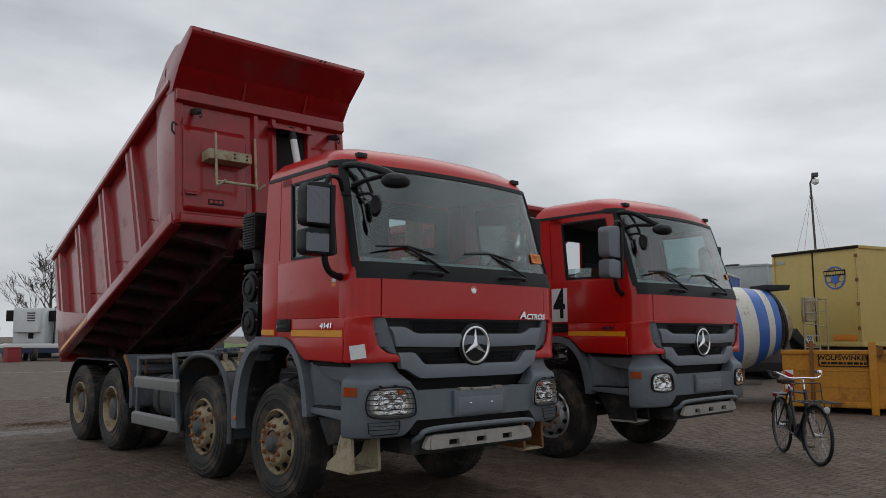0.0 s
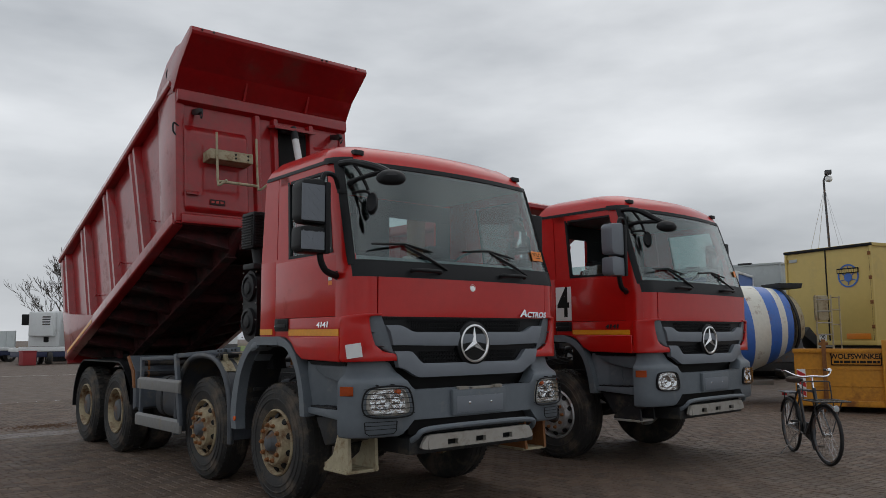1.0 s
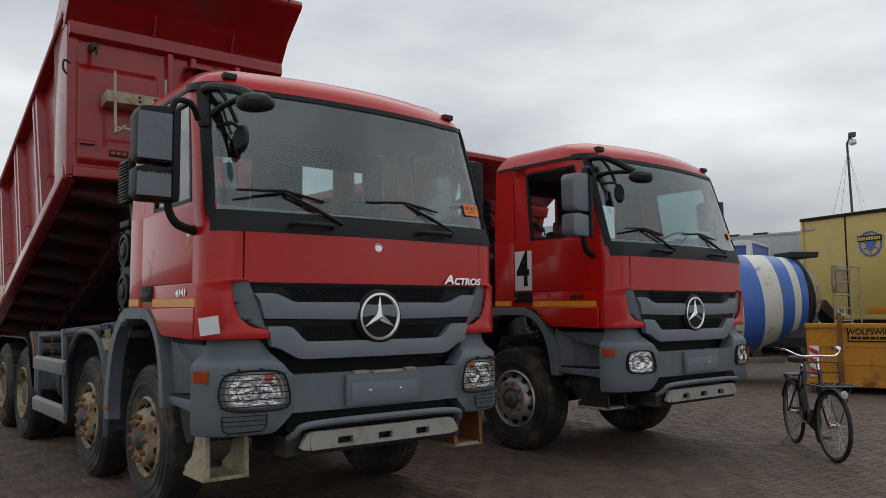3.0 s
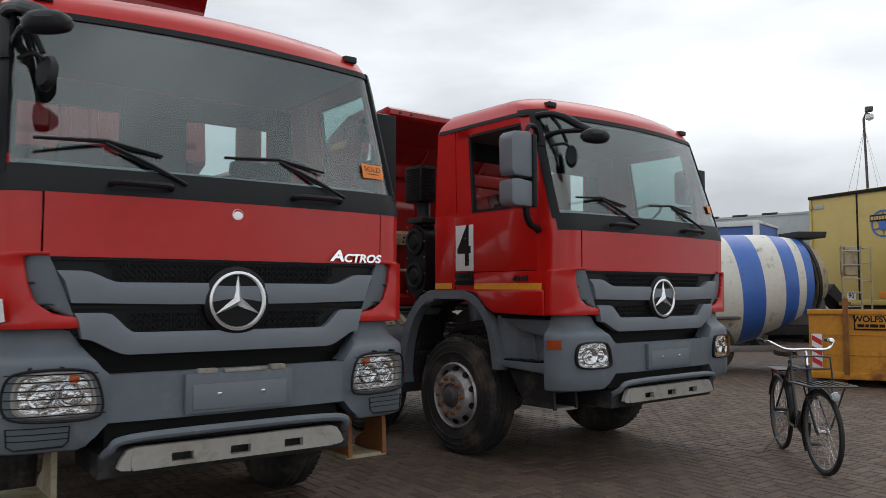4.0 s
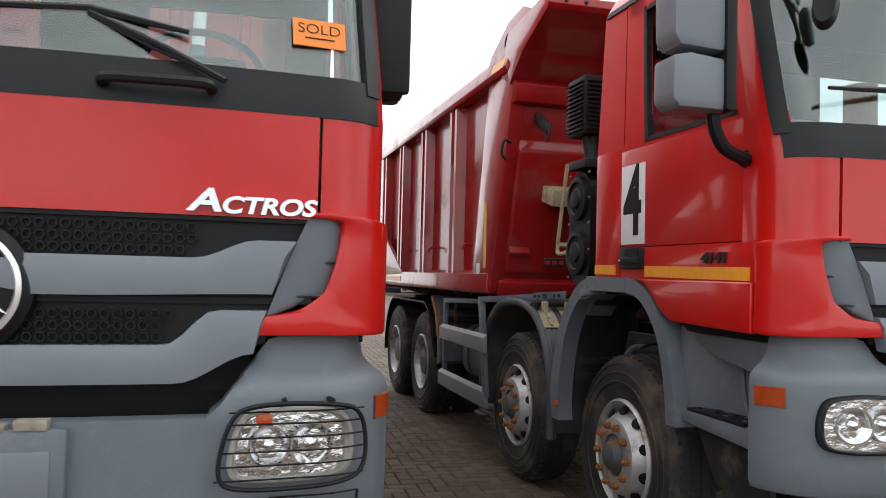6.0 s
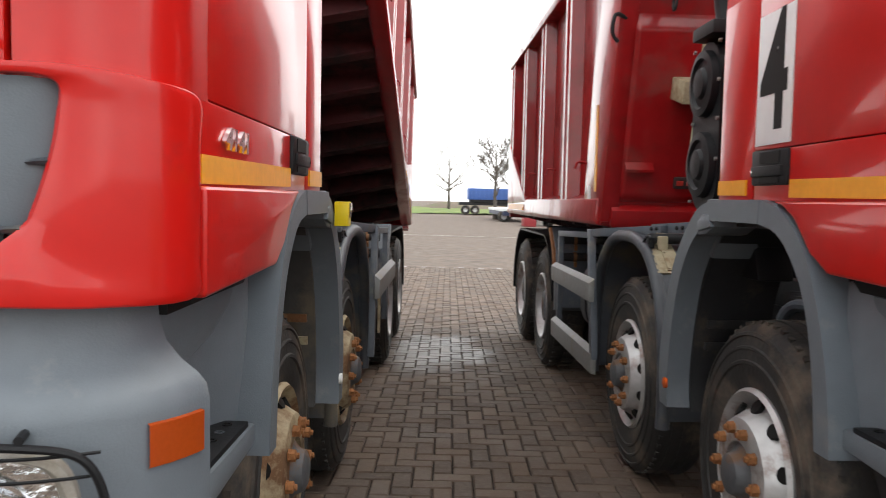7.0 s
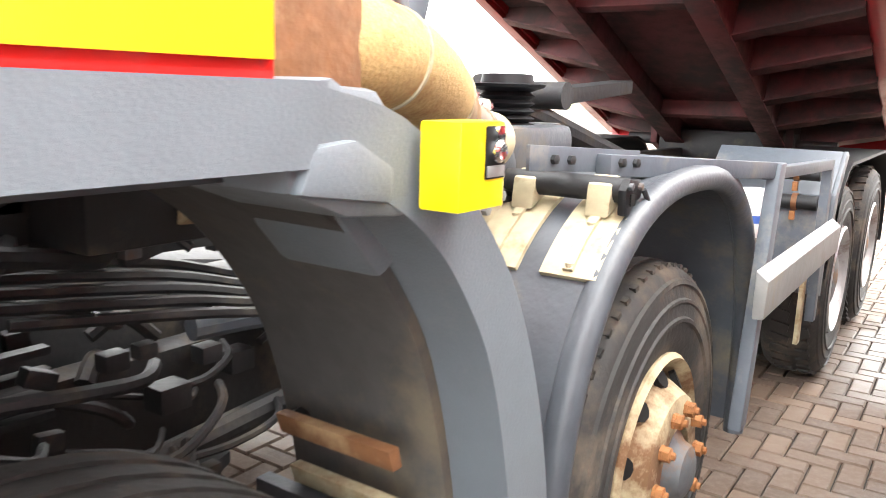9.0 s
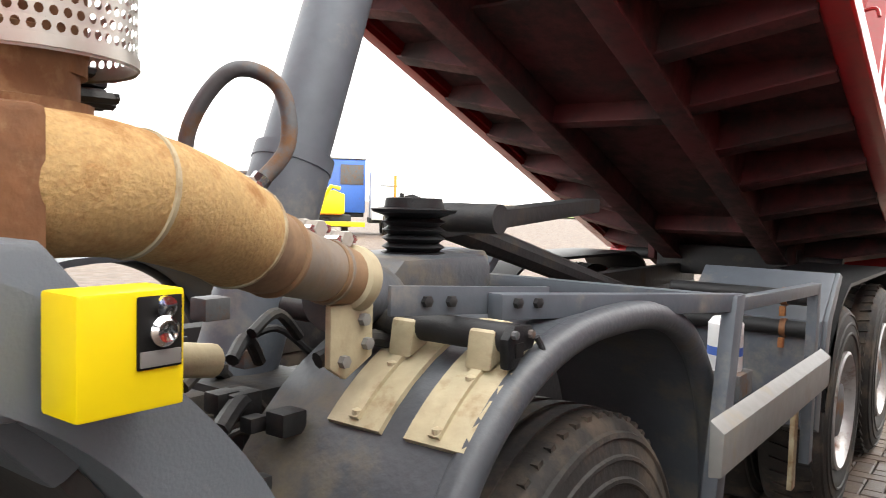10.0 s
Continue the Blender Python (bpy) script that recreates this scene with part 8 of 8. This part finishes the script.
# ---- ground: brick paving laid in herringbone ----
def paving(name, far):
    m = bpy.data.materials.new(name)
    m.use_nodes = True
    n, l = m.node_tree.nodes, m.node_tree.links
    b = n["Principled BSDF"]
    tc = n.new("ShaderNodeTexCoord")
    geo = n.new("ShaderNodeNewGeometry")
    src = geo.outputs["Position"]

    def noise(scale, detail, rough=0.55):
        t = n.new("ShaderNodeTexNoise")
        t.inputs["Scale"].default_value, t.inputs["Detail"].default_value, t.inputs["Roughness"].default_value = scale, detail, rough
        l.new(src, t.inputs["Vector"])
        return t.outputs["Fac"]

    def ramp(value, lo, hi, a, c):
        r = n.new("ShaderNodeMapRange")
        r.inputs["From Min"].default_value, r.inputs["From Max"].default_value = lo, hi
        r.inputs["To Min"].default_value, r.inputs["To Max"].default_value = a, c
        l.new(value, r.inputs["Value"])
        return r.outputs["Result"]

    def math_node(op, a, c):
        q = n.new("ShaderNodeMath")
        q.operation = op
        for i, s in enumerate((a, c)):
            if isinstance(s, float):
                q.inputs[i].default_value = s
            else:
                l.new(s, q.inputs[i])
        return q.outputs[0]

    def mix(f, a, c):
        q = n.new("ShaderNodeMix")
        q.data_type = "RGBA"
        l.new(f, q.inputs["Factor"])
        for s, key in ((a, "A"), (c, "B")):
            if isinstance(s, tuple):
                q.inputs[key].default_value = (*s, 1)
            else:
                l.new(s, q.inputs[key])
        return q.outputs["Result"]

    if far:
        br = n.new("ShaderNodeTexBrick")
        br.inputs["Scale"].default_value = 1.0
        br.inputs["Brick Width"].default_value, br.inputs["Row Height"].default_value = 0.224, 0.112
        br.inputs["Mortar Size"].default_value = 0.006
        br.inputs["Color1"].default_value, br.inputs["Color2"].default_value = (0.0, 0.0, 0.0, 1), (1.0, 1.0, 1.0, 1)
        br.inputs["Mortar"].default_value = (0.0, 0.0, 0.0, 1)
        l.new(src, br.inputs["Vector"])
        rand = br.outputs["Color"]
    else:
        info = n.new("ShaderNodeObjectInfo")
        rand = math_node("FRACT", math_node("ADD", info.outputs["Random"], geo.outputs["Random Per Island"]), 0.0)
    brick = mix(ramp(rand, 0.0, 1.0, 0.0, 1.0), (0.064, 0.041, 0.029), (0.128, 0.083, 0.057))
    brick = mix(ramp(noise(0.35, 3.0), 0.42, 0.66, 0.0, 0.35), brick, (0.072, 0.054, 0.040))
    brick = mix(ramp(noise(28.0, 6.0, 0.7), 0.45, 0.72, 0.0, 0.6), brick, (0.140, 0.108, 0.080))
    brick = mix(ramp(noise(1.1, 7.0, 0.7), 0.55, 0.72, 0.0, 0.4), brick, (0.045, 0.036, 0.030))
    # wet patches: round one between the lorries, a long one past the raised body, each with a ragged rim
    wet = None
    for x, y, rx, ry in ((1.62, 6.75, 0.62, 1.0), (-2.6, 9.2, 2.6, 0.45), (-4.9, 8.4, 2.0, 0.35)):
        mp = n.new("ShaderNodeVectorMath")
        mp.operation = "SUBTRACT"
        mp.inputs[1].default_value = (x, y, 0.0)
        l.new(src, mp.inputs[0])
        sc = n.new("ShaderNodeVectorMath")
        sc.operation = "MULTIPLY"
        sc.inputs[1].default_value = (1 / rx, 1 / ry, 0.0)
        l.new(mp.outputs[0], sc.inputs[0])
        ln = n.new("ShaderNodeVectorMath")
        ln.operation = "LENGTH"
        l.new(sc.outputs[0], ln.inputs[0])
        d = math_node("ADD", ln.outputs["Value"], math_node("MULTIPLY", math_node("SUBTRACT", noise(2.6, 5.0, 0.6), 0.5), 1.6))
        w = ramp(d, 0.75, 1.05, 1.0, 0.0)
        wet = w if wet is None else math_node("MAXIMUM", wet, w)
    dark = n.new("ShaderNodeMix")
    dark.data_type, dark.blend_type = "RGBA", "MULTIPLY"
    l.new(math_node("MULTIPLY", wet, 0.35), dark.inputs["Factor"])
    l.new(brick, dark.inputs["A"])
    dark.inputs["B"].default_value = (0.5, 0.5, 0.5, 1)
    l.new(dark.outputs["Result"], b.inputs["Base Color"])
    dry = ramp(noise(3.0, 5.0), 0.3, 0.7, 0.62, 0.88)
    l.new(math_node("MULTIPLY", dry, ramp(wet, 0.0, 1.0, 1.0, 0.62)), b.inputs["Roughness"])
    b.inputs["Specular IOR Level"].default_value = 0.5
    bp = n.new("ShaderNodeBump")
    bp.inputs["Strength"].default_value, bp.inputs["Distance"].default_value = 0.45, 0.004
    l.new(noise(70.0, 6.0, 0.65), bp.inputs["Height"])
    if far:
        b2 = n.new("ShaderNodeBump")
        b2.inputs["Strength"].default_value, b2.inputs["Distance"].default_value = 0.6, 0.006
        b2.invert = True
        l.new(br.outputs["Fac"], b2.inputs["Height"])
        l.new(bp.outputs["Normal"], b2.inputs["Normal"])
        l.new(b2.outputs["Normal"], b.inputs["Normal"])
    else:
        l.new(bp.outputs["Normal"], b.inputs["Normal"])
    return m


BRICK = paving("worn_brown_paving_brick", False)
FARBRICK = paving("paving_far_off", True)
JOINT = mat("sandy_joint", (0.014, 0.012, 0.010), 0.9, 0, 0.3, 9.0, 0.4, 80)
U = 0.112  # half a brick's length
NX0, NX1, NY0, NY1 = -7.0, 13.0, -5.0, 17.0

# joint bed under the near bricks, and the far yard round it
bm = bmesh.new()
v = [bm.verts.new((x, y, GROUND_Z - 0.022)) for x, y in ((NX0, NY0), (NX1, NY0), (NX1, NY1), (NX0, NY1))]
bm.faces.new(v)
bed = tagged(link_mesh("pavement_bed", bm, JOINT, None, 0), "sand bed under the brick paving", "pavement", "", "structure")
bm = bmesh.new()
FARS = 2500.0
inner = [(NX0, NY0), (NX1, NY0), (NX1, NY1), (NX0, NY1)]
outer = [(-FARS, -FARS), (FARS, -FARS), (FARS, FARS), (-FARS, FARS)]
vi, vo = [bm.verts.new((*p, GROUND_Z - 0.005)) for p in inner], [bm.verts.new((*p, GROUND_Z - 0.005)) for p in outer]
for i in range(4):
    bm.faces.new((vo[i], vo[(i + 1) % 4], vi[(i + 1) % 4], vi[i]))
ground = tagged(link_mesh("ground", bm, FARBRICK, None, 0), "brown brick paving of a large truck yard", "ground", "", "structure")

rnd = random.Random(11)
NEAR = (1.35, 2.75, 2.2, 6.4)


def brick_mesh(cx, cy, lx, ly, verts, faces, z, tx, ty):
    a, b, c = lx / 2 - 0.003, ly / 2 - 0.003, 0.008
    k = len(verts)
    for px, py, dz in ((-a, -b, -0.022), (a, -b, -0.022), (a, b, -0.022), (-a, b, -0.022), (-a, -b, -0.009), (a, -b, -0.009), (a, b, -0.009), (-a, b, -0.009),
                       (-a + c, -b + c, 0), (a - c, -b + c, 0), (a - c, b - c, 0), (-a + c, b - c, 0)):
        verts.append((cx + px, cy + py, z + dz + (tx * px + ty * py if dz > -0.015 else 0)))
    for i in range(4):
        j = (i + 1) % 4
        faces.append((k + i, k + j, k + 4 + j, k + 4 + i))
        faces.append((k + 4 + i, k + 4 + j, k + 8 + j, k + 8 + i))
    faces.append((k + 8, k + 9, k + 10, k + 11))


shared = {}
for key, (lx, ly) in (("along", (2 * U, U)), ("across", (U, 2 * U))):
    vs, fs = [], []
    brick_mesh(0, 0, lx, ly, vs, fs, 0, 0, 0)
    me = bpy.data.meshes.new("brick")
    me.from_pydata(vs, [], fs)
    me.materials.append(BRICK)
    shared[key] = me
verts, faces, singles = [], [], []
for i in range(round(NX0 / U), round(NX1 / U)):
    for j in range(round(NY0 / U), round(NY1 / U)):
        d = (i - j) % 4
        if d not in (0, 3):
            continue
        lx, ly = (2 * U, U) if d == 0 else (U, 2 * U)
        cx, cy = i * U + lx / 2, j * U + ly / 2
        z = GROUND_Z + rnd.gauss(0, 0.0011)
        tx, ty = rnd.gauss(0, 0.008), rnd.gauss(0, 0.008)
        if NEAR[0] < cx < NEAR[1] and NEAR[2] < cy < NEAR[3] and len(singles) < 300:
            singles.append(("along" if d == 0 else "across", cx, cy, z, tx, ty))
        elif cx + lx / 2 <= NX1 + 0.11 and cy + ly / 2 <= NY1 + 0.11:
            brick_mesh(cx + rnd.gauss(0, 0.0007), cy + rnd.gauss(0, 0.0007), lx, ly, verts, faces, z, tx, ty)
me = bpy.data.meshes.new("bricks")
me.from_pydata(verts, [], faces)
me.materials.append(BRICK)
field = new("bricks", me)
field.parent = bed
tagged(field, "brown paving bricks laid in herringbone", kind="stuff")
for key, cx, cy, z, tx, ty in singles:
    ob = new("brick", shared[key])
    ob.parent = bed
    ob.matrix_local = Matrix.Translation((cx, cy, z)) @ Matrix.Rotation(ty, 4, "X") @ Matrix.Rotation(-tx, 4, "Y")

# faded white line across the yard
LINE = mat("faded_white_road_paint", (0.50, 0.48, 0.44), 0.8, 0, 0.2, 3.0, 0.1, 40, (0.16, 0.13, 0.10), 0.5, 4.0)
tagged(link_mesh("painted_line", prism([(-9.0, 35.0), (26.0, 29.6), (26.0, 29.75), (-9.0, 35.15)], "z", GROUND_Z - 0.001, GROUND_Z + 0.003), LINE), "faded white line painted across the yard", "road marking", "", "structure")

# crumbs of soil dropped behind the raised body
SOIL = mat("brown_soil", (0.105, 0.06, 0.035), 0.95, 0, 0.3, 9.0, 0.5, 50, island=0.3)
verts, faces = [], []
for i in range(420):
    a, q = rnd.uniform(0, 6.283), abs(rnd.gauss(0, 0.55))
    x, y, s = -1.1 + q * math.cos(a) * 1.6, 10.4 + q * math.sin(a) * 0.8, rnd.uniform(0.008, 0.035) * max(0.35, 1.25 - q)
    k = len(verts)
    for dx, dy, dz in ((1, 0, 0), (0, 1, 0), (-1, 0, 0), (0, -1, 0), (0, 0, 0.9)):
        verts.append((x + dx * s * rnd.uniform(0.6, 1.3), y + dy * s * rnd.uniform(0.6, 1.3), GROUND_Z - 0.003 + dz * s))
    faces += [(k, k + 1, k + 4), (k + 1, k + 2, k + 4), (k + 2, k + 3, k + 4), (k + 3, k, k + 4)]
me = bpy.data.meshes.new("soil_crumbs")
me.from_pydata(verts, [], faces)
me.materials.append(SOIL)
tagged(new("soil_crumbs", me), "brown crumbs of soil spilt on the paving", "soil", "", "stuff")
